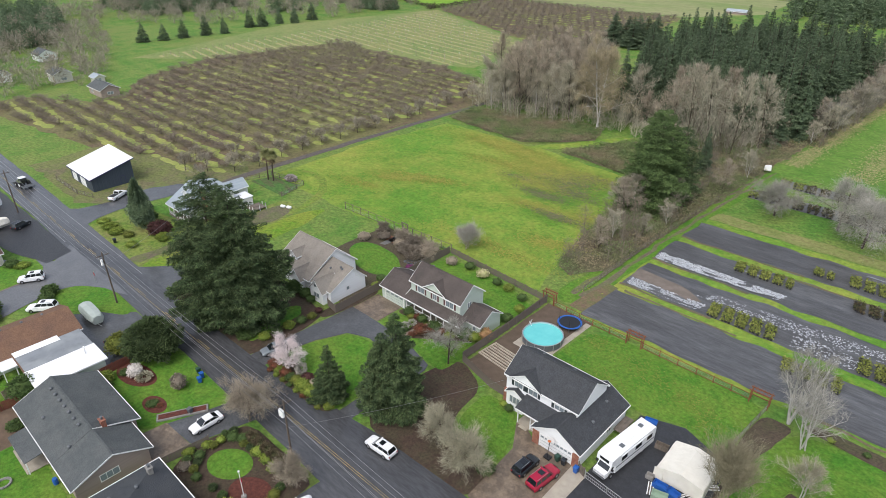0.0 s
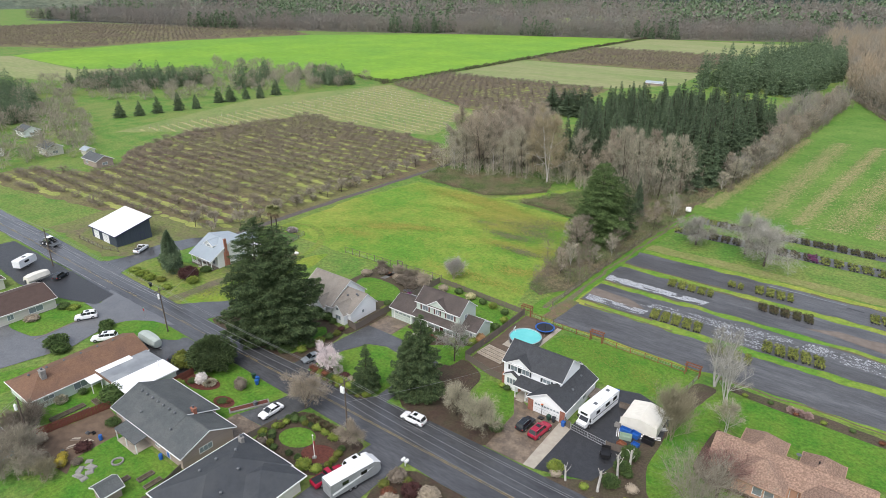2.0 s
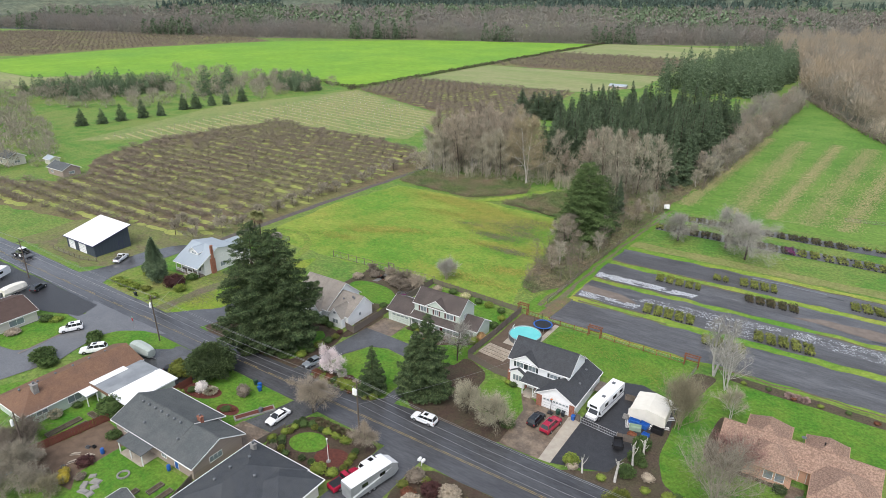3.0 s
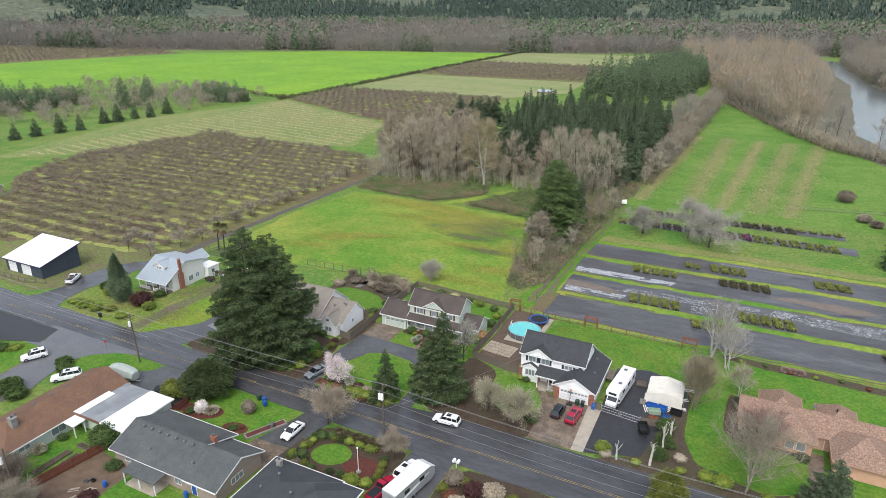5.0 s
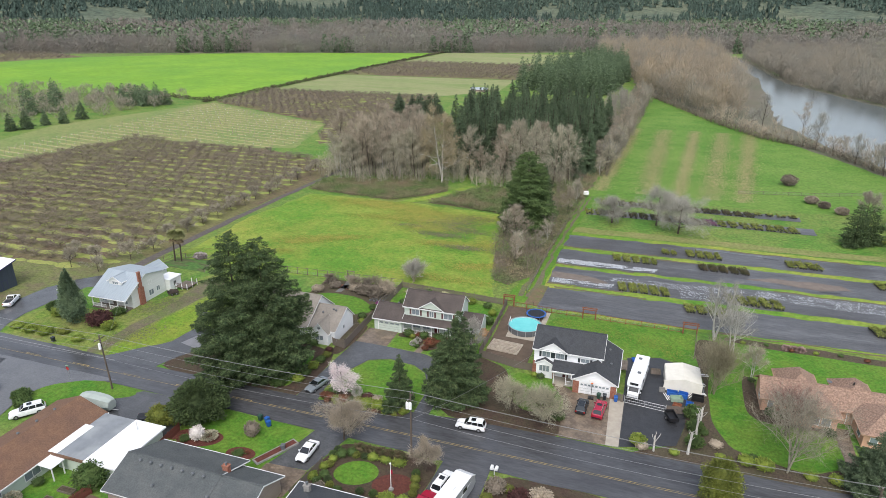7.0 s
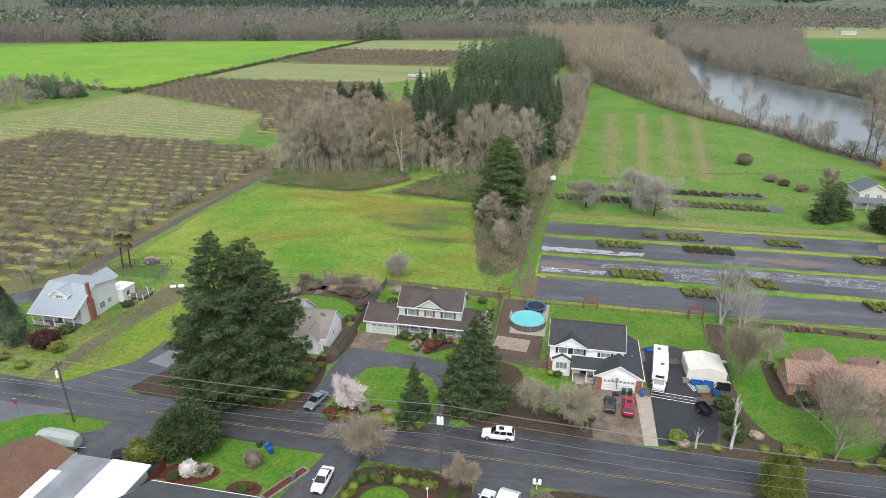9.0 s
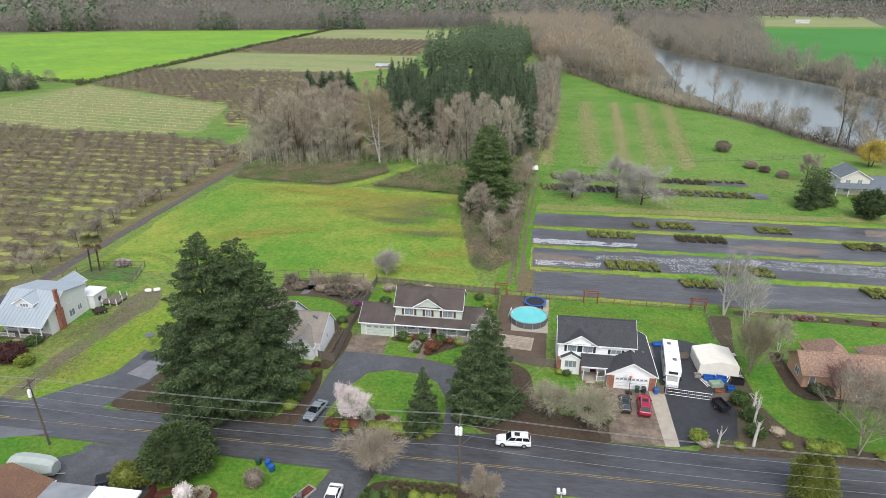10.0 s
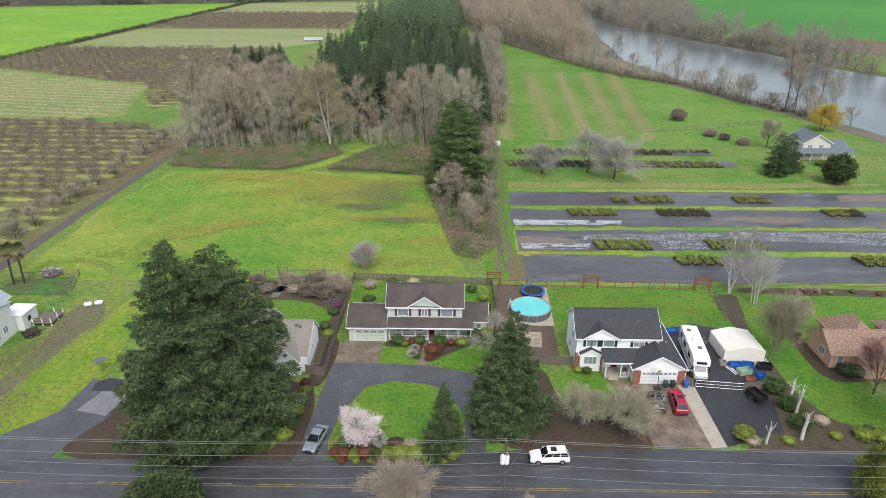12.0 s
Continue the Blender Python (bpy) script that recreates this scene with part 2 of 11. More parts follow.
GOLDSHRUB = mat("golden_evergreen_leaves", (0.15, 0.165, 0.03), (0.1, 0.122, 0.026), 0.8, 0.85, island=0.35)
LIME = mat("lime_leaves", (0.2, 0.24, 0.04), (0.13, 0.19, 0.035), 0.8, 0.85, island=0.3)
RUSTLEAF = mat("rusty_leaves", (0.16, 0.05, 0.03), (0.1, 0.06, 0.03), 0.8, 0.85, island=0.35)
PLUM = mat("plum_leaves", (0.055, 0.022, 0.022), (0.08, 0.035, 0.03), 0.8, 0.85, island=0.35)
BLOSSOM = mat("blossom", (0.78, 0.7, 0.69), (0.68, 0.58, 0.57), 0.8, 0.8, island=0.25)
BRAMBLE = mat("bramble_leaves", (0.115, 0.17, 0.062), (0.17, 0.21, 0.08), 0.3, 0.95, island=0.35, c3=(0.25, 0.2, 0.13), scale3=0.09)
BRAMBLEFLOOR = mat("bramble_floor", (0.135, 0.1, 0.07), (0.19, 0.155, 0.1), 0.3, 0.95, 0.5, 2.0, (0.1, 0.12, 0.05), 0.1, gritty=0.74, grain=0.3)
POTTED = mat("nursery_leaves", (0.15, 0.185, 0.04), (0.22, 0.235, 0.065), 1.0, 0.85, island=0.45)
POTTEDDARK = mat("dormant_leaves", (0.1, 0.075, 0.045), (0.075, 0.085, 0.035), 1.0, 0.85, island=0.4)
HEATH = mat("heather_bloom", (0.2, 0.035, 0.14), (0.12, 0.05, 0.1), 1.0, 0.85, island=0.3)
POT = plain("black_pot", (0.015, 0.015, 0.016), 0.5)
PALMLEAF = mat("palm_fronds", (0.2, 0.225, 0.09), (0.28, 0.27, 0.12), 0.8, 0.8, island=0.3)
FARWOOD = mat("far_bare_wood", (0.165, 0.16, 0.145), (0.2, 0.19, 0.17), 0.02, 0.95, island=0.13, c3=(0.21, 0.215, 0.17), scale3=0.008, tree=(0.215, 0.19, 0.163))
HILL = mat("forested_hill", (0.07, 0.095, 0.068), (0.1, 0.12, 0.085), 0.008, 0.95, 0.9, 0.05, (0.15, 0.16, 0.1), 0.003, gritty=0.82, lo=0.42, hi=0.6, grain=0.5, gscale=0.05)

BLACK = plain("black_plastic", (0.015, 0.015, 0.017), 0.45)
RUBBER = plain("tyre_rubber", (0.018, 0.018, 0.019), 0.85)
RIM = plain("alloy_rim", (0.4, 0.4, 0.42), 0.3, 0.8)
CARGLASS = plain("tinted_car_glass", (0.012, 0.015, 0.018), 0.05, spec=0.8)
P_WHITE = plain("white_car_paint", (0.86, 0.87, 0.88), 0.25)
P_SILVER = plain("silver_car_paint", (0.28, 0.32, 0.35), 0.25, 0.3)
P_RED = plain("red_car_paint", (0.36, 0.014, 0.045), 0.2)
P_DARK = plain("dark_grey_car_paint", (0.035, 0.042, 0.05), 0.25, 0.3)
LAMPRED = plain("tail_lamp_red", (0.3, 0.01, 0.01), 0.3)
LAMPCLEAR = plain("clear_lamp", (0.6, 0.6, 0.6), 0.15)
CHROME = plain("galvanised_steel", (0.45, 0.46, 0.47), 0.4, 0.7)
TARP = mat("cream_tarp", (0.76, 0.73, 0.65), (0.69, 0.66, 0.58), 0.7, 0.7, 0.4, 2.0)
BLUE = plain("blue_plastic", (0.02, 0.11, 0.4), 0.45)
TEALPOOL = mat("pool_water", (0.12, 0.52, 0.52), (0.15, 0.57, 0.56), 0.6, 0.08, 0.1, 2.0, spec=0.6)
CABLE = plain("cable", (0.3, 0.3, 0.31), 0.6)
GREYBIN = plain("grey_plastic", (0.12, 0.13, 0.14), 0.5)
ORANGE = plain("orange_plastic", (0.5, 0.12, 0.02), 0.5)
ORCHARDGRASS = mat("orchard_grass", (0.26, 0.29, 0.075), (0.34, 0.34, 0.11), 0.3, 0.95, 0.4, 3.0, (0.2, 0.27, 0.06), 0.06, gritty=0.7, grain=0.2, gscale=1.5)
WOODTWIG = mat("pale_wood_twigs", (0.4, 0.37, 0.28), (0.31, 0.285, 0.215), 0.3, 0.95, island=0.35, each=0.14)
WOODFLOOR = mat("leaf_litter", (0.13, 0.12, 0.09), (0.17, 0.15, 0.11), 0.02, 0.95, 0.3, 0.5, (0.1, 0.12, 0.07), 0.004, gritty=0.75)
STONE = mat("stone", (0.3, 0.29, 0.27), (0.22, 0.21, 0.2), 2.0, 0.9, 0.4, 6.0)


# ---- mesh tools ----
class Shape:
    """Gathers vertices and faces; ox, oy: the base of the thing, taken off when it is linked."""

    def __init__(self, ox=0.0, oy=0.0):
        self.v, self.f, self.o = [], [], (ox, oy)

    def add(self, vs, fs):
        n = len(self.v)
        self.v += [(a - self.o[0], b - self.o[1], c) for a, b, c in vs]
        self.f += [tuple(n + i for i in q) for q in fs]
        return self

    def box(self, x0, x1, y0, y1, z0, z1):
        return self.add([(x0, y0, z0), (x1, y0, z0), (x1, y1, z0), (x0, y1, z0), (x0, y0, z1), (x1, y0, z1), (x1, y1, z1), (x0, y1, z1)],
                        [(0, 3, 2, 1), (4, 5, 6, 7), (0, 1, 5, 4), (1, 2, 6, 5), (2, 3, 7, 6), (3, 0, 4, 7)])

    def hexa(self, low, high):
        return self.add(list(low) + list(high), [(0, 3, 2, 1), (4, 5, 6, 7), (0, 1, 5, 4), (1, 2, 6, 5), (2, 3, 7, 6), (3, 0, 4, 7)])

    def slab(self, quad, th):
        """A sheet of that thickness under the four corners given."""
        return self.hexa([(x, y, z - th) for x, y, z in quad], quad)

    def prism(self, pts, z0, z1):
        n = len(pts)
        return self.add([(x, y, z0) for x, y in pts] + [(x, y, z1) for x, y in pts],
                        [tuple(range(n))[::-1], tuple(range(n, 2 * n))] + [(i, (i + 1) % n, n + (i + 1) % n, n + i) for i in range(n)])

    def rod(self, p, q, r0, r1=None, n=6):
        p, q = Vector(p), Vector(q)
        r1 = r0 if r1 is None else r1
        d = (q - p).normalized()
        a = d.orthogonal().normalized()
        b = d.cross(a)
        ring = [a * math.cos(k * math.tau / n) + b * math.sin(k * math.tau / n) for k in range(n)]
        return self.add([tuple(p + u * r0) for u in ring] + [tuple(q + u * r1) for u in ring],
                        [(i, (i + 1) % n, n + (i + 1) % n, n + i) for i in range(n)] + [tuple(range(n))[::-1], tuple(range(n, 2 * n))])

    def lathe(self, x, y, prof, n=16, cap=True):
        """prof: rows of radius, height; cap: close both ends."""
        vs, fs = [], []
        for r, z in prof:
            vs += [(x + r * math.cos(k * math.tau / n), y + r * math.sin(k * math.tau / n), z) for k in range(n)]
        for j in range(len(prof) - 1):
            fs += [(j * n + k, j * n + (k + 1) % n, (j + 1) * n + (k + 1) % n, (j + 1) * n + k) for k in range(n)]
        if cap:
            fs += [tuple(range(n))[::-1], tuple(range((len(prof) - 1) * n, len(prof) * n))]
        return self.add(vs, fs)

    def loft(self, rings):
        """Closed rings of the same count, one after the other, capped."""
        n = len(rings[0])
        vs = [p for r in rings for p in r]
        fs = [(j * n + k, j * n + (k + 1) % n, (j + 1) * n + (k + 1) % n, (j + 1) * n + k) for j in range(len(rings) - 1) for k in range(n)]
        fs += [tuple(range(n))[::-1], tuple(range((len(rings) - 1) * n, len(rings) * n))]
        return self.add(vs, fs)

    def weld(self):
        """One joined piece: corners that meet are shared."""
        at, seen, keep = {}, [], []
        for p in self.v:
            k = tuple(round(c, 3) for c in p)
            if k not in at:
                at[k] = len(keep)
                keep.append(p)
            seen.append(at[k])
        self.v, self.f = keep, [tuple(seen[i] for i in q) for q in self.f]
        return self

    def mesh(self, name, material):
        me = bpy.data.meshes.new(name)
        me.from_pydata(self.v, [], self.f)
        me.materials.append(material)
        me.update()
        return me


def part(name, shape, material, parent=None, label=""):
    me = shape if isinstance(shape, bpy.types.Mesh) else shape.mesh(name, material)
    ob = new(name, me)
    ob.parent = parent
    if label:
        tagged(ob, label)
    return ob


def thing(name, m, label, category, group=""):
    ob = new(name)
    ob.empty_display_size = 0.3
    ob.matrix_world = m
    return tagged(ob, label, category, group)


def soup(name, verts, faces, material):
    """A mesh from arrays of vertices and of triangles or quads."""
    me = bpy.data.meshes.new(name)
    verts, faces = np.asarray(verts, np.float32).reshape(-1, 3), np.asarray(faces, np.int32)
    k = faces.shape[1]
    me.vertices.add(len(verts))
    me.vertices.foreach_set("co", verts.ravel())
    me.loops.add(faces.size)
    me.loops.foreach_set("vertex_index", faces.ravel())
    me.polygons.add(len(faces))
    me.polygons.foreach_set("loop_start", np.arange(0, faces.size, k, dtype=np.int32))
    me.polygons.foreach_set("loop_total", np.full(len(faces), k, np.int32))
    me.materials.append(material)
    me.update(calc_edges=True)
    return me


def patch(name, pts, z, material, label, category, wob=0.0, step=4.0, seed=1):
    """A flat piece of ground; wob: metres by which its outline wanders."""
    out = []
    if category in ("lawn", "mulch bed", "track", "soil border") and len(pts) < 20:
        for _ in range(2):
            pts = [(p[0] + (q[0] - p[0]) * t, p[1] + (q[1] - p[1]) * t) for p, q in zip(pts, list(pts[1:]) + [pts[0]]) for t in (0.18, 0.82)]
    n = len(pts)
    for i in range(n):
        a, b = Vector(pts[i]), Vector(pts[(i + 1) % n])
        k = max(1, int((b - a).length / step)) if wob else 1
        for j in range(k):
            p = a.lerp(b, j / k)
            if wob:
                p += Vector((noise.noise((p.x * 0.21, p.y * 0.21, seed)), noise.noise((p.x * 0.21, p.y * 0.21, seed + 50)))) * wob
            out.append((p.x, p.y))
    ring = [Vector((x, y, z)) for x, y in out]
    tris = []
    for i, j, k in tessellate_polygon([ring]):
        up = (ring[j] - ring[i]).cross(ring[k] - ring[i]).z > 0
        tris.append((i, j, k) if up else (i, k, j))
    me = bpy.data.meshes.new(name)
    me.from_pydata([tuple(p) for p in ring], [], tris)
    me.update()
    me.materials.append(material)
    return tagged(new(name, me), label, category, kind="structure")


def oval(x, y, a, b, n=24, rot=0.0):
    c, s = math.cos(rot), math.sin(rot)
    return [(x + a * math.cos(t) * c - b * math.sin(t) * s, y + a * math.cos(t) * s + b * math.sin(t) * c) for t in (k * math.tau / n for k in range(n))]


def rect(x0, x1, y0, y1):
    return [(x0, y0), (x1, y0), (x1, y1), (x0, y1)]

# ---- ground, fields, road ----
def ground_sheet():
    bm = bmesh.new()
    bmesh.ops.create_grid(bm, x_segments=8, y_segments=8, size=4500)
    me = bpy.data.meshes.new("ground")
    bm.to_mesh(me)
    bm.free()
    me.materials.append(GRASS)
    return tagged(new("ground", me), "rough green winter grass ground reaching to the horizon", "ground", kind="structure")


ground_sheet()
F = "field"
patch("meadow", [(-93, 53), (-93.5, 90), (-88, 121), (-52, 121), (-16, 118), (-12, 95), (-6.5, 64), (-3, 54), (-26, 54.5), (-60, 52)], 0.03, MEADOW, "bright green mown meadow with yellowed patches", F, 1.6)
patch("orchard_ground", [(-236, 14), (-150, 28), (-131, 36), (-104, 38), (-101, 60), (-101, 165), (-150, 183), (-229, 185), (-243, 116), (-228, 76), (-205, 60), (-206, 48), (-232, 34)], 0.03, ORCHARD, "brown orchard floor with mossy yellow-green grass strips", F, 2.0)
patch("young_field", [(-272, 92), (-243, 116), (-229, 186), (-150, 183), (-136, 190), (-154, 253), (-272, 308), (-300, 200)], 0.03, YELLOWGREEN, "yellow-green field with rows of young planted whips", F, 1.0)
patch("orchard_ground", [(-272, 310), (-155, 256), (-130, 200), (-108, 240), (-128, 390), (-275, 386)], 0.03, ORCHARD, "brown floor of the middle orchard", F, 2.0)
patch("pale_field", [(-276, 392), (-128, 394), (-95, 440), (-100, 520), (-280, 516)], 0.03, PALE, "pale yellow-green fallow field", F, 1.0)
patch("orchard_ground", [(-280, 520), (-100, 524), (-105, 690), (-278, 690)], 0.03, ORCHARD, "brown floor of the far orchard", F, 1.0)
patch("pale_field", [(-278, 694), (-105, 694), (-60, 880), (-278, 860)], 0.03, PALE, "pale straw field before the far woods", F, 1.0)
patch("crop_field", [(-282, 318), (-284, 870), (-420, 848), (-560, 745), (-704, 620), (-765, 440), (-755, 286), (-735, 215), (-560, 205), (-500, 270), (-430, 296), (-390, 330), (-330, 322)], 0.04, CROP, "vivid green winter wheat field", F, 1.0)
patch("orchard_ground", [(-770, 290), (-772, 440), (-716, 620), (-850, 680), (-1300, 540), (-1300, 300), (-900, 232)], 0.03, ORCHARD, "brown orchard floor beyond the wheat", F, 1.0)
patch("pale_field", [(-735, 214), (-560, 203), (-520, 240), (-495, 160), (-560, 140), (-735, 180)], 0.035, PALE, "pale tilled corner beside the wheat", F, 1.0)
patch("distant_river", [(-1500, 520), (-1060, 640), (-1040, 680), (-1520, 570)], 0.06, WATER, "glint of the river beyond the orchards", "river", 2.0, 10)
patch("strip_field", [(4, 150), (82, 152), (130, 168), (118, 222), (104, 262), (82, 285), (61, 330), (30, 420), (14, 450), (8, 300)], 0.03, mat("river_field", (0.068, 0.178, 0.02), (0.112, 0.214, 0.032), 0.06, 0.9, 0.5, 2.0, (0.16, 0.25, 0.05), 0.025, gritty=0.76, lo=0.4, hi=0.6, grain=0.28, gscale=0.7), "long green field beside the river with mown strips", F, 1.5)
patch("far_field", [(190, 510), (278, 470), (420, 420), (760, 700), (760, 1080), (340, 1030)], 0.04, mat("dark_crop", (0.05, 0.2, 0.03), (0.075, 0.24, 0.04), 0.01, 0.9, 0.2, 1.0, (0.04, 0.17, 0.026), 0.005, gritty=0.7), "green field across the river", F, 1.0)
patch("far_field", [(246, 385), (330, 330), (700, 560), (700, 640), (420, 414), (278, 464)], 0.04, mat("tilled_brown", (0.17, 0.125, 0.09), (0.13, 0.1, 0.07), 0.03, 0.95, gritty=0.7), "bare brown tilled strip across the river", F)
patch("far_field", [(350, 1080), (560, 1100), (700, 1500), (380, 1500)], 0.04, PALE, "pale field far across the river", F)
patch("far_field", [(-700, 1100), (-500, 1050), (-300, 1400), (-600, 1500)], 0.04, PALE, "pale field beyond the far woods", F)
patch("river_bank", [(78, 900), (94, 614), (82, 480), (68, 345), (97, 268), (114, 228), (126, 198), (142, 146), (182, 56), (400, -75), (426, 46), (266, 205), (211, 325), (204, 369), (178, 448), (158, 520), (142, 582), (131, 900)], 0.055, WOODFLOOR, "brown leaf-littered river bank", "river bank", 2.0, 8)
patch("river", [(96, 900), (118, 614), (108, 480), (97, 345), (110, 272), (123, 234), (134, 203), (150, 150), (190, 60), (400, -60), (420, 40), (260, 200), (205, 322), (198, 367), (172, 446), (152, 518), (136, 580), (125, 900)], 0.06, WATER, "wide grey-green river with a calm reflecting surface", "river", 2.0, 8)

patch("orchard_track", [(-99, 38), (-96.3, 40), (-96, 60), (-96, 95), (-94, 138), (-92, 180), (-94.5, 180), (-96.5, 138), (-98.6, 95), (-98.8, 60)], 0.06, mat("track_gravel", (0.13, 0.115, 0.105), (0.095, 0.082, 0.074), 1.0, 0.9, 0.4, 6.0), "dark gravel farm track along the orchard", "track", 0.8)
patch("nursery_track", [(2, 54), (7, 57), (7, 72), (7.5, 90), (8.4, 112), (11.6, 150), (7.4, 150), (3.4, 112), (2.6, 90), (1.4, 72), (-1, 58)], 0.04, LAWN, "grassy verge of the nursery track", "track", 0.9, 2)
for rut in (0.0, 2.1):
    patch("wheel_rut", [(2.9 + rut, 58), (3.6 + rut, 66), (3.6 + rut, 80), (4.2 + rut, 96), (5.2 + rut, 112), (8.2 + rut * 0.7, 150), (7.5 + rut * 0.7, 150), (4.3 + rut, 112), (3.2 + rut, 96), (2.6 + rut, 80), (2.5 + rut, 66), (1.4 + rut, 58)], 0.06, DIRT, "muddy wheel rut beside the nursery beds", "track", 1.0, 1.5, 3 + int(rut))
patch("bare_earth", [(4, 54.5), (8, 53.4), (9, 58), (7.4, 66), (5.4, 66), (4.4, 60)], 0.065, mat("rusty_earth", (0.2, 0.13, 0.085), (0.14, 0.1, 0.07), 0.8, 0.95, 0.5, 3.0, (0.1, 0.14, 0.04), 0.3, gritty=0.75, grain=0.25), "rusty bare earth at the end of the beds", "bare soil", 1.0, 1.5, 9)
patch("nursery_grass", rect(6, 115, 52.5, 108), 0.035, MEADOW, "grass strips between the nursery beds", "grass", 0.6)
patch("soil_strip", [(8, 108.5), (80, 109), (110, 112), (110, 114), (8, 113)], 0.05, TAN, "strip of bare worn ground above the beds", "grass strip", 1.0, 3)
for y0, y1, xe, sk in ((95.4, 104.8, 112, 1), (81.8, 91.9, 108, 2), (68.4, 78.7, 104, 3), (53.9, 64.9, 98, 4)):
    patch("ground_cloth", [(7.2, y0 - 0.4), (xe, y0 + 0.2), (xe, y1 + 1.3), (7.2, y1 + 0.4)], 0.07, FABRIC, "wet black woven ground cloth of a nursery bed", "ground cloth", 0.9, 1.1, sk)
patch("brown_cloth", [(54, 85.6), (60, 88.3), (76, 88.5), (77.5, 86), (70, 83.4), (63, 85)], 0.09, SAND, "bare brown gap in the ground cloth", "bare soil", 0.6, 2)
patch("brown_cloth", [(7.5, 71.8), (20, 71), (22, 72.4), (16, 75), (7.5, 75.5)], 0.09, SAND, "bare brown gap at the end of the bed", "bare soil", 0.6, 2)
patch("brown_cloth", [(92, 99), (112, 99), (112, 104.5), (94, 104)], 0.09, SAND, "pale worn end of the upper bed", "bare soil", 0.5, 2)
patch("brown_cloth", [(92, 83), (106, 83), (106, 86), (94, 85.5)], 0.09, SAND, "brown gap in the second bed", "bare soil", 0.5, 2)
patch("ground_cloth", rect(13, 76, 140.5, 146), 0.07, FABRIC, "narrow black ground cloth under potted rows", "ground cloth", 0.3, 3)
patch("ground_cloth", rect(9.8, 78, 127.5, 134), 0.07, FABRIC, "narrow black ground cloth under potted rows", "ground cloth", 0.3, 3)
EDGEDIRT = mat("bed_edge_dirt", (0.17, 0.12, 0.085), (0.12, 0.13, 0.06), 0.5, 0.95, 0.4, 3.0, gritty=0.75, grain=0.25)
for k, (ex, ey, ew) in enumerate(((7.0, 95, 26), (7.0, 81.2, 20), (30, 92.4, 24), (7.2, 67.8, 18), (60, 79.6, 30), (9, 65.6, 22), (44, 53.2, 40), (52, 105.4, 30))):
    patch("bed_edge", [(ex, ey - 0.35), (ex + ew * 0.5, ey - 0.15), (ex + ew, ey - 0.3), (ex + ew, ey + 0.35), (ex + ew * 0.5, ey + 0.25), (ex, ey + 0.5)], 0.085, EDGEDIRT, "worn muddy edge of a nursery bed", "bare soil", 0.7, 1.2, 20 + k)
patch("soil_strip", [(46, 49.5), (100, 47.8), (100, 50.3), (47, 52.4)], 0.06, SOIL, "bare soil border along the garden", "soil border", 0.4, 2)

MOWN = mat("mown_arc", (0.2, 0.225, 0.05), (0.13, 0.225, 0.03), 0.35, 0.95, 0.5, 2.0, gritty=0.74, grain=0.3, gscale=1.2)
ARC = [(-92.4, 59.7), (-88, 61.6), (-84.4, 62.2), (-79.4, 61.4), (-75, 58.9), (-71.4, 55.6), (-69.4, 51.6), (-68, 47), (-67.4, 42.6)]
patch("mown_track", ARC + [(x - 1.5, y - 1.9) for x, y in ARC[::-1]], 0.062, MOWN, "faint yellowed wheel track curving over the grass", "track", 0.7, 2, 31)

# road
patch("road", [(-600, -3.2), (-140, -1.6), (-60, -2.2), (-20, -2.5), (8, -3.2), (60, -3.0), (600, -3.0), (600, 7.6), (60, 8.0), (27, 8.0), (3, 7.8), (-24, 5.0), (-60, 5.0), (-140, 6.5), (-600, 6.5)], 0.08, ASPHALT, "wet grey asphalt road with worn wheel tracks", "road", 0.35, 5)
for yy in (0.86, 1.16):
    patch("centre_line", rect(-30 if yy > 1 else -600, 600, yy - 0.045, yy + 0.045), 0.1, YELLOW, "worn double yellow centre line", "road marking")
for k in range(24):
    patch("centre_dash", rect(-33 - k * 12 - 4, -33 - k * 12, 1.1, 1.23), 0.1, YELLOW, "worn yellow dash beside the centre line", "road marking")
patch("edge_line", rect(-600, -66, 4.3, 4.42), 0.1, WHITELINE, "worn white road edge line", "road marking")
patch("edge_line", rect(-600, -92, -1.3, -1.18), 0.1, WHITELINE, "worn white road edge line", "road marking")
# Paler street colour stands in for sky reflected off the wet surface.
patch("side_street", [(-90, -1), (-84.5, -6), (-93, -13), (-99, -30), (-105, -60), (-84, -60), (-72, -33), (-69, -20), (-71.5, -12.5), (-68, -5), (-60, -1)], 0.09, mat("sky_sheen_asphalt", (0.15, 0.153, 0.16), (0.11, 0.112, 0.118), 0.25, 0.18, 0.06, 30.0, (0.13, 0.132, 0.138), 0.06, spec=0.5, gritty=0.74, grain=0.12, gscale=3.0), "wet side street joining the road", "road", 0.3, 3)
patch("asphalt_lot", [(-146, -2.5), (-86.5, -1.8), (-84.6, -7.5), (-95.5, -11), (-112, -14), (-146, -12)], 0.1, BLACKTOP, "new black asphalt forecourt", "driveway", 0.4, 3)

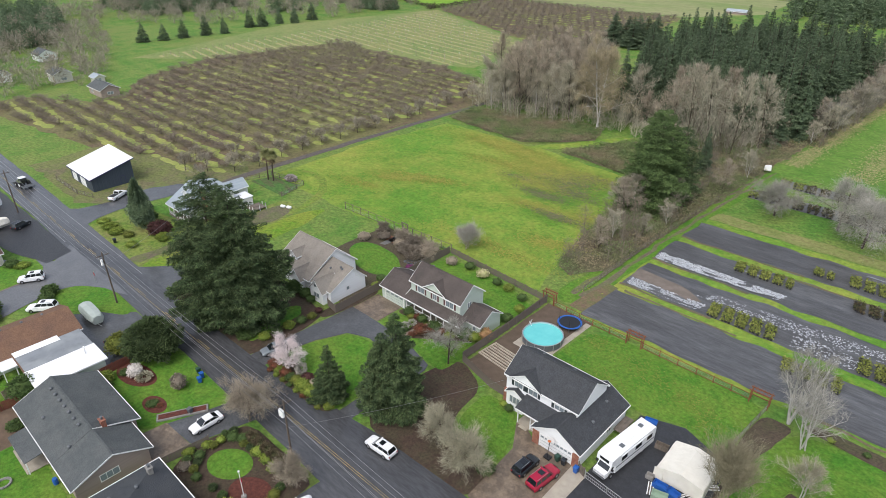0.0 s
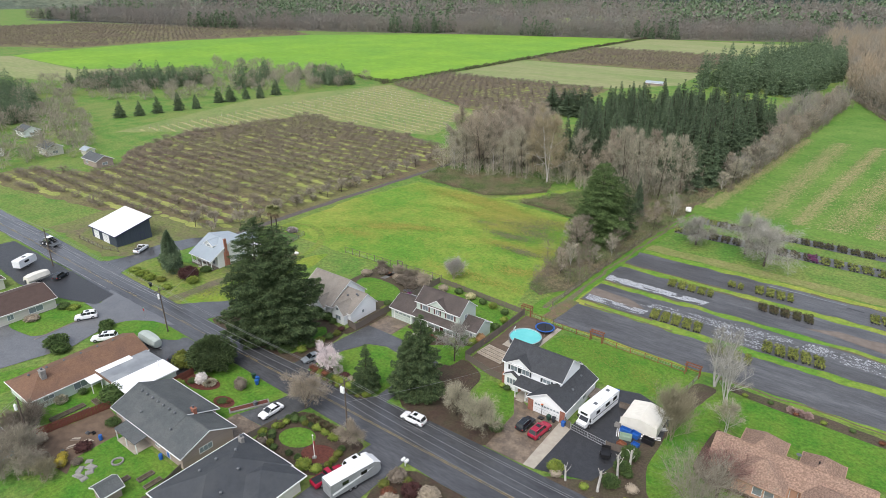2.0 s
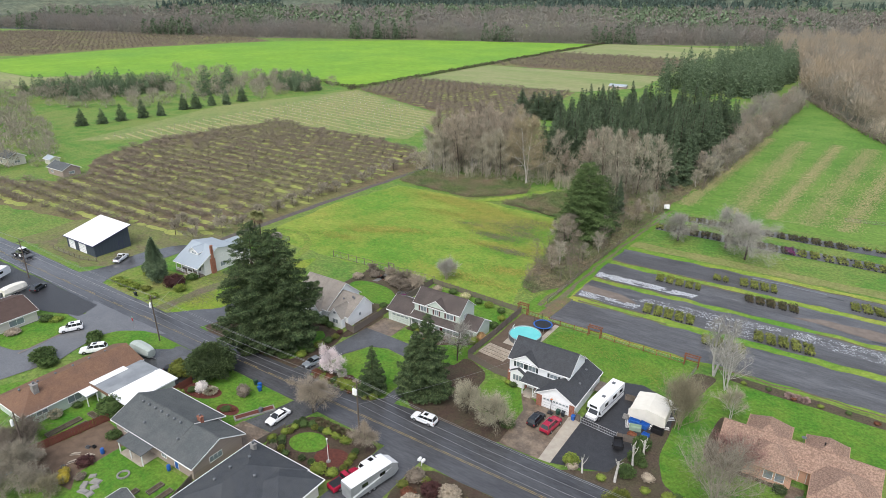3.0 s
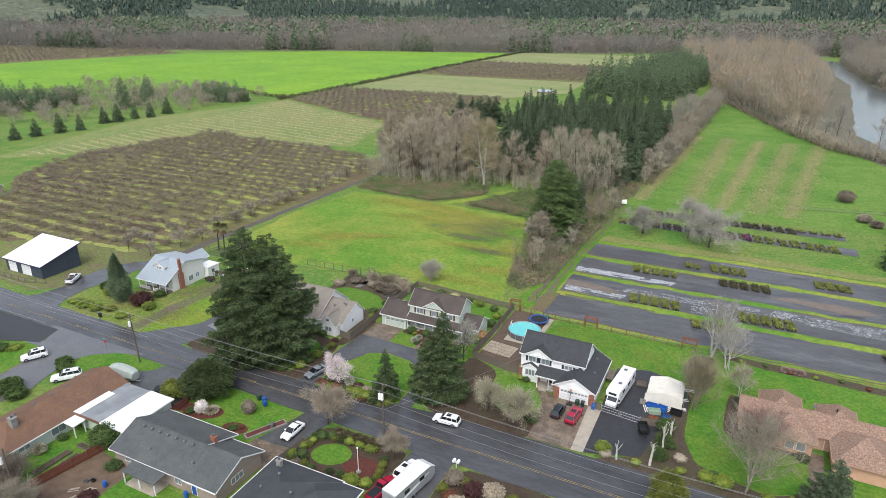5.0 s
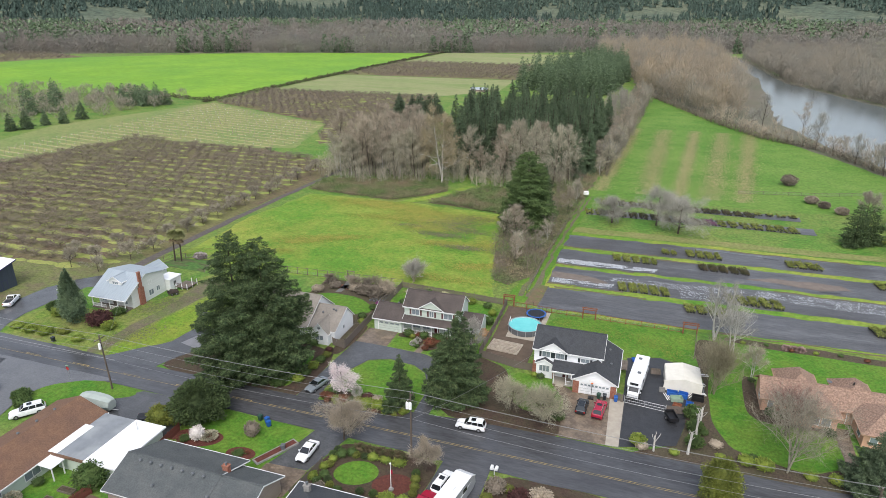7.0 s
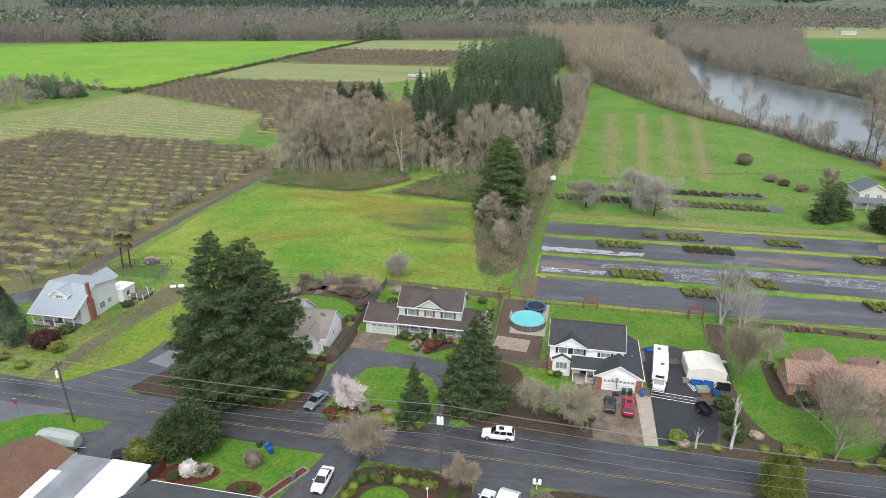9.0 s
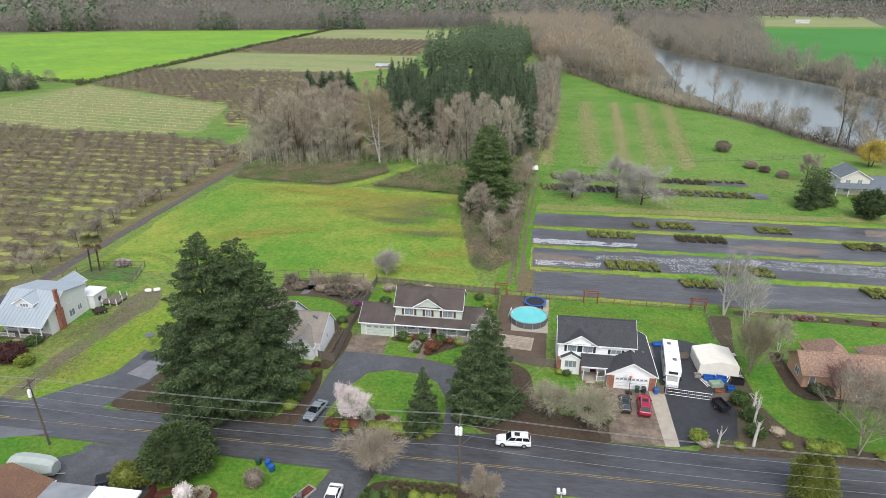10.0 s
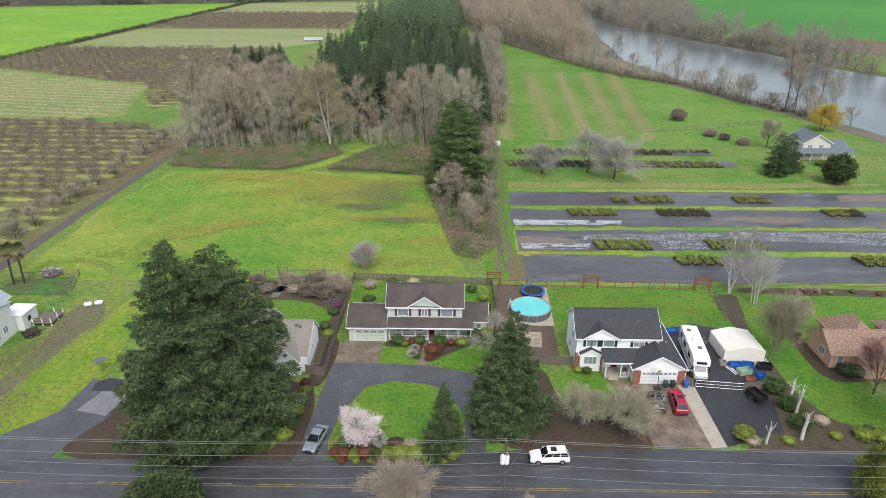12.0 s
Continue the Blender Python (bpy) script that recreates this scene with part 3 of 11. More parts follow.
# gardens north of the road, west to east
ROUGH = mat("rough_barn_ground", (0.15, 0.125, 0.078), (0.13, 0.16, 0.05), 0.22, 0.95, 0.6, 2.0, (0.17, 0.19, 0.06), 0.07, lo=0.42, hi=0.58, gritty=0.75, grain=0.35, gscale=1.2)
patch("barn_yard", [(-150, 9.4), (-113, 8.6), (-107, 13), (-108, 27), (-103, 35), (-94, 36), (-94, 46), (-99, 62), (-106, 60), (-110, 42), (-132, 38), (-152, 30)], 0.045, ROUGH, "rough brown-green ground between barn and orchard", "rough grass", 1.6, 3, 12)
patch("soil_strip", [(-98.6, 50), (-98.4, 95), (-96.4, 138), (-94, 180), (-100, 180), (-103, 138), (-104, 95), (-103.5, 52)], 0.05, ORCHARD, "brown leafy strip beside the farm track", "bare soil", 1.0, 4, 13)
patch("field_drive", [(-112, 4), (-97, 4), (-99.6, 9), (-100.4, 14), (-99.8, 22), (-98.8, 29), (-93, 34), (-94, 38), (-100, 37.4), (-105.5, 32), (-108.1, 26), (-108.3, 20), (-106.7, 14), (-108.3, 7.5)], 0.07, ASPHALT2, "wet grey drive to the farmhouse and barn", "driveway", 0.7, 3)
patch("lawn", [(-98.6, 5.6), (-82, 5), (-64, 6), (-58, 16), (-60, 30), (-66, 44), (-76, 46), (-76, 30), (-84, 21), (-92, 20), (-98.6, 20), (-99.4, 12)], 0.05, mat("patchy_lawn", (0.1, 0.2, 0.022), (0.175, 0.225, 0.042), 0.3, 0.9, 0.5, 3.0, (0.2, 0.19, 0.07), 0.12, gritty=0.76, lo=0.42, hi=0.58, grain=0.35, gscale=1.2), "patchy yellow-green lawn of the farmhouse", "lawn", 0.7, 3)
patch("dirt_path", [(-74.5, 5.4), (-71, 5.4), (-71.2, 12), (-70.8, 17), (-69.6, 24), (-68.6, 31), (-67.2, 38), (-68.6, 43), (-73.6, 43), (-74.6, 39), (-73, 31), (-73, 24), (-73.9, 17), (-74, 11)], 0.065, DIRT, "bare dirt vehicle track over the lawn", "track", 0.8, 2)
patch("grass_bank", [(-70, 6), (-65, 7), (-60, 16), (-58.5, 24), (-60, 38), (-63, 50), (-66.4, 44), (-66.4, 36), (-68, 30), (-69.2, 22), (-70.4, 13)], 0.058, mat("bank_grass", (0.1, 0.215, 0.014), (0.16, 0.25, 0.026), 0.25, 0.9, 0.5, 4.0, (0.23, 0.25, 0.04), 0.1, gritty=0.76, lo=0.42, hi=0.58, grain=0.35, gscale=1.4), "bright yellow-green grass bank", "lawn", 0.7, 3)
patch("neighbour_drive", [(-70, 4.5), (-57, 4.8), (-53.5, 13), (-54, 19), (-60, 21.5), (-60.5, 14)], 0.09, ASPHALT2, "wet asphalt driveway with a turning place", "driveway", 0.4, 2)
patch("concrete_slab", [(-58.5, 14), (-54, 13), (-53, 17.5), (-57, 18.5)], 0.11, mat("wet_grey_slab", (0.21, 0.21, 0.22), (0.16, 0.16, 0.17), 0.8, 0.35, 0.2, 10.0), "wet grey concrete slab at the end of the driveway", "concrete slab", 0.15)
patch("mulch_bed", [(-57, 4.5), (-30, 4.5), (-26.4, 4.5), (-26, 20), (-31, 22), (-50, 22), (-54, 13.5)], 0.05, MULCH, "brown bark mulch under the big firs", "mulch bed", 0.6, 2)
patch("lawn", [(-33, 6.8), (-29.2, 7.0), (-29.6, 11), (-30.0, 18), (-33, 20), (-35, 14)], 0.09, LAWN, "small green lawn beside the driveway", "lawn", 0.5, 2)
patch("lawn", [(-48, 10), (-43.5, 10.5), (-43, 15), (-47.5, 15.5)], 0.07, LAWN, "scrap of lawn under the fir", "lawn", 0.5, 2)
patch("back_lawn", oval(-36, 41, 8.2, 4.3, 28, -0.25), 0.06, LAWN, "kidney-shaped bright green back lawn", "lawn", 0.5, 2)
patch("garden_soil", [(-46, 35), (-26.5, 30), (-26, 53.5), (-46, 53)], 0.045, SOIL, "dark garden soil round the back lawn", "soil", 0.5, 2)
patch("driveway", [(-26.6, 4.6), (-22.4, 4.8), (-22.9, 9), (-21.8, 15), (-19.5, 20), (-15.5, 21.7), (-10.5, 21), (-7.5, 19), (-5.2, 14), (-5.3, 5), (-2.6, 5), (-2.4, 22), (-3, 23.5), (-10, 25.4), (-18.2, 26), (-25.2, 26)], 0.075, ASPHALT2, "wet horseshoe asphalt driveway", "driveway", 0.15, 1.5)
patch("garage_apron", rect(-25, -18.3, 26, 32.2), 0.08, CONCRETE, "wet stained concrete apron before the garage", "concrete slab")
patch("lawn", [(-22.6, 8.4), (-21.6, 14.8), (-19.3, 19.7), (-15.4, 21.3), (-10.7, 20.6), (-7.9, 18.7), (-5.6, 13.8), (-5.7, 6.4), (-8, 5.2), (-20, 5.4)], 0.095, LAWN, "green island lawn within the horseshoe driveway", "lawn", 0.2, 1.5)
patch("flower_bed", [(-22.2, 5.6), (-19, 4.8), (-7, 4.7), (-6, 6), (-9, 8.2), (-15, 7.9), (-19, 9.2), (-22.2, 9)], 0.105, MULCH, "mulched flower bed at the road side", "mulch bed", 0.3, 1.5)
patch("lawn", [(-18, 26.3), (-12.3, 26), (-12.6, 29), (-13.4, 31), (-17.6, 30.5)], 0.06, LAWN, "front lawn by the garage", "lawn", 0.2, 1.5)
patch("lawn", [(-10.8, 25.9), (-3, 23.9), (0, 24), (0, 34), (-3, 33), (-5, 30.5), (-8, 28.5)], 0.06, LAWN, "front lawn right of the entrance path", "lawn", 0.3, 1.5)
patch("garden_path", [(-12.3, 25.6), (-10.9, 25.5), (-10.6, 28), (-9.9, 32.2), (-11.2, 32.2), (-12, 28)], 0.07, mat("brown_paving", (0.21, 0.17, 0.135), (0.16, 0.13, 0.1), 2.0, 0.7, 0.3, 6.0), "paved path to the front door", "path")
patch("flower_bed", [(-17.8, 30.6), (-13.4, 31.1), (-12.5, 29), (-12.2, 26.4), (-11.4, 32.4), (-17.8, 32.6)], 0.065, MULCH, "shrub bed before the porch", "mulch bed", 0.2, 1)
patch("flower_bed", [(-10.6, 26.2), (-8.2, 28.4), (-5.2, 30.6), (-1.5, 33), (-1.2, 35), (-10.2, 32.4)], 0.065, MULCH, "shrub bed before the porch", "mulch bed", 0.2, 1)
patch("back_lawn", [(-25, 40.5), (-0.5, 40), (-0.5, 50.5), (-25, 53)], 0.05, LAWN, "green back garden lawn", "lawn", 0.4, 2)
patch("mulch_bed", [(-2.4, 7.4), (19, 7.5), (19.4, 12), (16.5, 13.5), (11.5, 13.6), (7.5, 18), (7, 25), (0.5, 28), (-2.2, 24)], 0.05, MULCH, "brown leaf mulch under shrubs and firs", "mulch bed", 0.6, 2)
patch("lawn", [(8, 25.2), (8.6, 18), (12, 14.2), (16.6, 14.0), (18.4, 16), (16.3, 21.5), (15.2, 24.4)], 0.07, LAWN, "curved green front lawn", "lawn", 0.3, 1.5)
patch("patio", [(1, 28), (9.8, 26.5), (10.6, 52), (1, 52)], 0.055, mat("garden_dirt", (0.13, 0.095, 0.07), (0.1, 0.075, 0.055), 0.7, 0.9, 0.4, 4.0), "bare brown earth yard round the pool", "yard", 0.3, 2)
patch("pool_slab", [(3.5, 37.6), (10.3, 37.4), (10.7, 51.2), (9.6, 51.2), (9.4, 44), (3.5, 43.5)], 0.08, PALECONC, "pale concrete slab beneath the pool", "concrete slab")
patch("back_lawn", [(10.8, 35), (28, 37), (33.5, 39), (38.6, 38), (40.4, 42), (40.8, 49), (40, 51), (11, 51.4)], 0.06, LAWN, "green fenced back lawn with yellow patches", "lawn", 0.3, 2)
patch("driveway", [(18.9, 8.2), (26.2, 8.3), (25.9, 21.8), (19.4, 21.8), (16.8, 23.4), (15.4, 23.2), (18.2, 18.6)], 0.095, CONCRETE, "wet brown concrete driveway", "driveway")
patch("driveway_strip", [(26.2, 8.3), (28.2, 8.5), (28.3, 21.4), (25.9, 21.8)], 0.1, PALECONC, "pale concrete strip beside the driveway", "driveway")
patch("parking_pad", [(28.2, 8.6), (36.8, 11.5), (38, 17), (38.8, 24), (42, 28), (41, 36), (34, 38.6), (28, 36.6)], 0.085, BLACKTOP, "wet black asphalt parking pad", "driveway", 0.25, 2)
patch("mulch_bed", [(28.4, 7.5), (46, 7.5), (62, 7.5), (72, 7.6), (72, 12), (61, 14), (55, 10.8), (47, 12.6), (44.6, 17), (44.5, 30), (44, 42), (46, 49), (41, 49.5), (40.6, 41), (42, 28), (38.8, 24), (38, 17), (36.8, 11.5)], 0.055, SOIL, "dark planting border of soil and leaf litter", "soil border", 0.4, 2)
patch("lawn", [(42.4, 19), (45.4, 13.0), (55, 11), (61, 14.3), (60.5, 22.5), (55, 22.5), (49.8, 22.3), (47.9, 25), (48.4, 37.5), (51, 38), (72, 37), (100, 36), (100, 47.8), (50, 49.4), (46, 48), (43.4, 40), (42.2, 30)], 0.075, LAWN, "striped green lawn round the salmon house", "lawn", 0.25, 2)
patch("entrance_walk", [(60.8, 24.6), (63.2, 24.6), (62.6, 15), (60.9, 14)], 0.08, CONCRETE, "wet concrete walk to the door", "path")
patch("mulch_bed", [(48, 25), (49.8, 22.6), (56, 22.7), (60.6, 22.8), (60.6, 26.5), (50.5, 26.5), (50.5, 36.5), (48.4, 37)], 0.065, MULCH, "dark mulch strip round the house wall", "mulch bed", 0.2, 1.5)
patch("lawn", [(63.4, 15.5), (80, 13), (100, 13), (100, 24), (64, 24)], 0.06, LAWN, "lawn east of the entrance walk", "lawn")

# gardens south of the road
patch("corner_lawn", [(-72.5, -11.5), (-70.5, -6), (-65, -2.6), (-55, -2.2), (-53.2, -4), (-58, -7), (-62, -10.5), (-66, -13.5)], 0.1, LAWN, "green corner lawn round the utility pole", "lawn", 0.3, 2)
patch("gravel_drive", [(-53, -2.4), (-42, -2.4), (-40, -6), (-40, -12.8), (-62, -12.4), (-58, -7.2)], 0.09, ASPHALT2, "wet dark driveway beside the brown house", "driveway", 0.3, 2)
patch("lawn", [(-40, -4), (-38, -2.6), (-20.5, -2.6), (-18.4, -4.2), (-19.4, -7), (-22, -14), (-24, -15.8), (-38.5, -15.8), (-39, -12)], 0.07, LAWN, "green front lawn with flower beds", "lawn", 0.3, 2)
patch("red_bed", oval(-35.5, -10.2, 4.3, 2.2, 22, 0.2), 0.09, REDMULCH, "red mulch flower bed", "mulch bed", 0.2, 1)
patch("red_bed", oval(-26.6, -11.4, 2.4, 1.5, 20, 0.1), 0.09, REDMULCH, "round red mulch flower bed", "mulch bed", 0.1, 1)
patch("driveway", [(-18.6, -2.6), (-12.6, -2.6), (-14.4, -9.3), (-15, -11.5), (-21.4, -12), (-20, -8)], 0.08, ASPHALT2, "wet asphalt driveway", "driveway")
patch("driveway_apron", [(-21.6, -11.9), (-14.9, -11.6), (-15.6, -17.6), (-22.2, -17.2)], 0.085, CONCRETE, "wet brown concrete driveway apron", "driveway")
patch("mulch_bed", [(-14, -8), (-12.4, -3.4), (2.6, -3.6), (3.2, -6), (2.2, -15), (-12, -16.5), (-14.6, -12)], 0.07, MULCH, "brown bark mulch garden border", "mulch bed", 0.3, 1.5)
patch("lawn", oval(-7.9, -9.7, 3.3, 2.6, 24, 0.35), 0.09, LAWN, "small oval green lawn in the garden", "lawn", 0.25, 1)
patch("red_bed", oval(-1.9, -10.3, 3.0, 2.2, 22, 0.4), 0.105, REDMULCH, "round red mulch bed about the flagpole", "mulch bed", 0.1, 1)
patch("driveway", [(3.4, -2.8), (10.6, -2.9), (10.4, -20), (2.4, -20), (2.9, -10)], 0.085, ASPHALT, "wet dark driveway with parked vehicles", "driveway", 0.15)
patch("mulch_bed", [(10.8, -3.2), (30, -3.2), (30, -14), (10.6, -14)], 0.06, MULCH, "mulched shrub border", "mulch bed", 0.3, 2)
patch("back_lawn", [(-33.2, -26.6), (-16.5, -26.6), (-14.5, -30), (-14, -44), (-30, -44), (-30, -37), (-32.9, -35.5)], 0.06, LAWN, "green back lawn", "lawn", 0.3, 2)
patch("garden_earth", [(-41.4, -25.4), (-33.2, -26), (-32.8, -35.5), (-30, -38), (-44.2, -40)], 0.05, mat("bare_earth", (0.17, 0.12, 0.085), (0.12, 0.085, 0.06), 0.6, 0.95, 0.5, 4.0), "bare trampled brown earth", "yard", 0.3, 2)
patch("side_lawn", [(-50.4, -23), (-41.8, -24.5), (-44.4, -39.5), (-52, -38)], 0.055, LAWN, "green side lawn with raised beds", "lawn", 0.3, 2)
patch("lawn", [(-91.5, -25), (-78.9, -23.3), (-80.0, -13.0), (-82.4, -8.4), (-88, -8.6), (-90.3, -10.7), (-90.2, -17.5)], 0.115, LAWN, "green lawn before the brown bungalow", "lawn", 0.3, 2)
patch("brick_edging", [(-79.0, -23.4), (-80.1, -13.0), (-79.7, -12.9), (-78.5, -23.4)], 0.125, SAND, "low brick edging along the street lawn", "edging", 0.1, 2)
patch("lawn", [(-70.5, -33), (-62, -20), (-62, -36), (-66, -50), (-78, -50)], 0.07, LAWN, "green verge lawn", "lawn", 0.4, 2)

def grass_strips(poly, dx, dy, seed, skew, name="orchard_grass"):
    """Mossy grass between the orchard rows: flat ragged lozenges along the aisles."""
    g = np.random.default_rng(seed)
    xs, ys = [p[0] for p in poly], [p[1] for p in poly]
    vs, fs = [], []
    for y in np.arange(min(ys), max(ys), dy):
        for x in np.arange(min(xs) - 40, max(xs) + 40, dx):
            px, py = x + skew * (y - min(ys)) + g.normal(0, 0.6), y + dy / 2 + g.normal(0, 0.5)
            k = noise.noise((px * 0.02, py * 0.02, seed)) + 0.004 * (px + 170) - 0.002 * (py - 90)
            if not point_in(px, py, poly) or g.uniform() > 0.92 + k:
                continue
            a, b, n = g.uniform(2.0, 4.6), g.uniform(1.0, 1.9), len(vs)
            ring = [(px + a * math.cos(t) * g.uniform(0.75, 1.15), py + b * math.sin(t) * g.uniform(0.7, 1.2), 0.06) for t in np.arange(10) * math.tau / 10]
            vs += [(px, py, 0.1)] + ring
            fs += [(n, n + 1 + i, n + 1 + (i + 1) % 10) for i in range(10)]
    tagged(new(name, soup(name, np.array(vs), np.array(fs), ORCHARDGRASS)), "mossy yellow-green grass between the orchard rows", "grass", kind="stuff")


def point_in(x, y, poly):
    hit, n = False, len(poly)
    for i in range(n):
        (ax, ay), (bx, by) = poly[i], poly[(i + 1) % n]
        if (ay > y) != (by > y) and x < (bx - ax) * (y - ay) / (by - ay) + ax:
            hit = not hit
    return hit


ORCH1 = [(-232, 16), (-150, 30), (-133, 36), (-113, 38), (-104, 46), (-103, 165), (-150, 181), (-228, 183), (-241, 116), (-226, 76), (-204, 62), (-205, 46), (-228, 34)]
grass_strips(ORCH1, 5.2, 6.4, 21, 0.25)
grass_strips([(-270, 308), (-156, 258), (-132, 205), (-110, 240), (-130, 388), (-273, 384)], 5.6, 6.6, 23, 0.2)

# planted rows of the young field
def planted_rows(poly, gap, tilt, seed):
    g = np.random.default_rng(seed)
    xs, ys = [p[0] for p in poly], [p[1] for p in poly]
    vs, fs = [], []
    for y in np.arange(min(ys) - 60, max(ys) + 60, gap):
        for x in np.arange(min(xs), max(xs), 5.0):
            mid = (x + 2.5, y + tilt * (x - min(xs) + 2.5))
            if point_in(*mid, poly) and g.uniform() > 0.08:
                ya, yb, w, n = y + tilt * (x - min(xs)), y + tilt * (x + 5 - min(xs)), g.uniform(0.6, 1.0), len(vs)
                vs += [(x, ya - w, 0.055), (x + 5, yb - w, 0.055), (x + 5, yb + w, 0.055), (x, ya + w, 0.055)]
                fs.append((n, n + 1, n + 2, n + 3))
    tagged(new("planted_rows", soup("planted_rows", np.array(vs), np.array(fs), mat("straw_rows", (0.36, 0.32, 0.16), (0.28, 0.28, 0.11), 0.3, 0.95, gritty=0.7))), "bare straw-coloured rows of the young field", "field rows", kind="stuff")


planted_rows([(-268, 98), (-244, 118), (-230, 188), (-150, 186), (-140, 195), (-156, 250), (-268, 300)], 6.0, -0.16, 91)
patch("fire_place", [(-58.8, 18.6), (-56.4, 18.2), (-54.6, 19.4), (-55.2, 21), (-57.6, 21.6), (-59.2, 20.4)], 0.115, BLACKTOP, "round blackened patch at the end of the driveway", "driveway", 0.3, 1)
patch("mulch_strip", [(-28.2, 20), (-26, 20), (-25.1, 26.2), (-25.1, 33), (-28.2, 33)], 0.06, MULCH, "dark mulch strip beside the garage drive", "mulch bed", 0.2, 1.5)

# ---- plants ----
rng = np.random.default_rng(7)


def leafset(pts, size, flat=0.5, seed=0, aim=None, slim=0.5):
    """Small leaf-shaped triangles about the points; flat: how level they lie."""
    r = np.random.default_rng(seed)
    n = len(pts)
    a = r.normal(size=(n, 3))
    if aim is not None:
        a = a * 0.6 + aim
    a[:, 2] *= 1 - flat
    a /= np.linalg.norm(a, axis=1, keepdims=True) + 1e-9
    b = r.normal(size=(n, 3))
    b[:, 2] *= 1 - flat
    b -= a * (a * b).sum(1, keepdims=True)
    b /= np.linalg.norm(b, axis=1, keepdims=True) + 1e-9
    s = (np.broadcast_to(size, (n,)) * r.uniform(0.6, 1.3, n))[:, None]
    v = np.stack([pts - b * s * slim, pts + b * s * slim, pts + a * s], 1)
    return v.reshape(-1, 3), np.arange(3 * n).reshape(-1, 3)


def conifer(name, h, r, seed, n=9000, leaf=0.45, low=0.06, power=0.85, material=None, ragged=0.36, per=10, base=0.62):
    """Crown mesh: whorls of boughs like flat fans that dip and lift their tips, with gaps of shade between."""
    g = np.random.default_rng(seed)
    levels = int(h * 1.25) if h > 15 else int(h * 2.1)
    zf = np.repeat(low + (1 - low) * np.linspace(0, 0.985, levels) ** 0.93, per) + g.uniform(-1.1, 1.1, levels * per) / levels
    zf = np.clip(zf, low * 0.6, 0.985)
    ang = g.uniform(0, math.tau, levels * per)
    reach = r * np.power(1 - zf, power) * np.minimum(1, base + zf * 2.4) * g.uniform(1 - ragged, 1.12, levels * per) + 0.22
    reach *= 1 + 0.13 * np.sin(ang * 2 + seed) + 0.09 * np.sin(ang * 3 + zf * 9)
    w = reach ** 1.35
    pick = g.choice(len(zf), n, p=w / w.sum())
    s = np.power(g.uniform(0.02, 1, n), 0.6)
    rp, zp, a = reach[pick], zf[pick], ang[pick]
    lat = g.uniform(-1, 1, n) * rp * 0.21 * np.sin(math.pi * np.clip(s * 0.9 + 0.07, 0, 1)) ** 0.7 + g.normal(0, 0.06, n)
    rad = s * rp
    x, y = np.cos(a) * rad - np.sin(a) * lat, np.sin(a) * rad + np.cos(a) * lat
    z = zp * h + rp * (0.05 - 0.34 * s + 0.17 * s ** 3) * (1.15 - zp) - np.abs(lat) * 0.4 - np.abs(g.normal(0, 0.09, n)) * (0.7 + rp * 0.4)
    pts = np.stack([x, y, np.clip(z, 0.2, None)], 1)
    side = np.sign(lat) * 0.75
    aim = np.stack([np.cos(a) - np.sin(a) * side, np.sin(a) + np.cos(a) * side, np.full(n, -0.25)], 1)
    k = 26
    up = g.uniform(0, 1, k)
    tip = np.stack([g.normal(0, 0.05, k) * up, g.normal(0, 0.05, k) * up, h * 0.985 - up * h * 0.05], 1)
    size = np.concatenate([leaf * (1.1 - 0.55 * zp), leaf * (0.3 + 0.3 * up)])
    v, f = leafset(np.vstack([pts, tip]), size, 0.12, seed, np.vstack([aim, np.tile([0, 0, 1.4], (k, 1))]), 0.19)
    return soup(name, v, f, material or FIR)


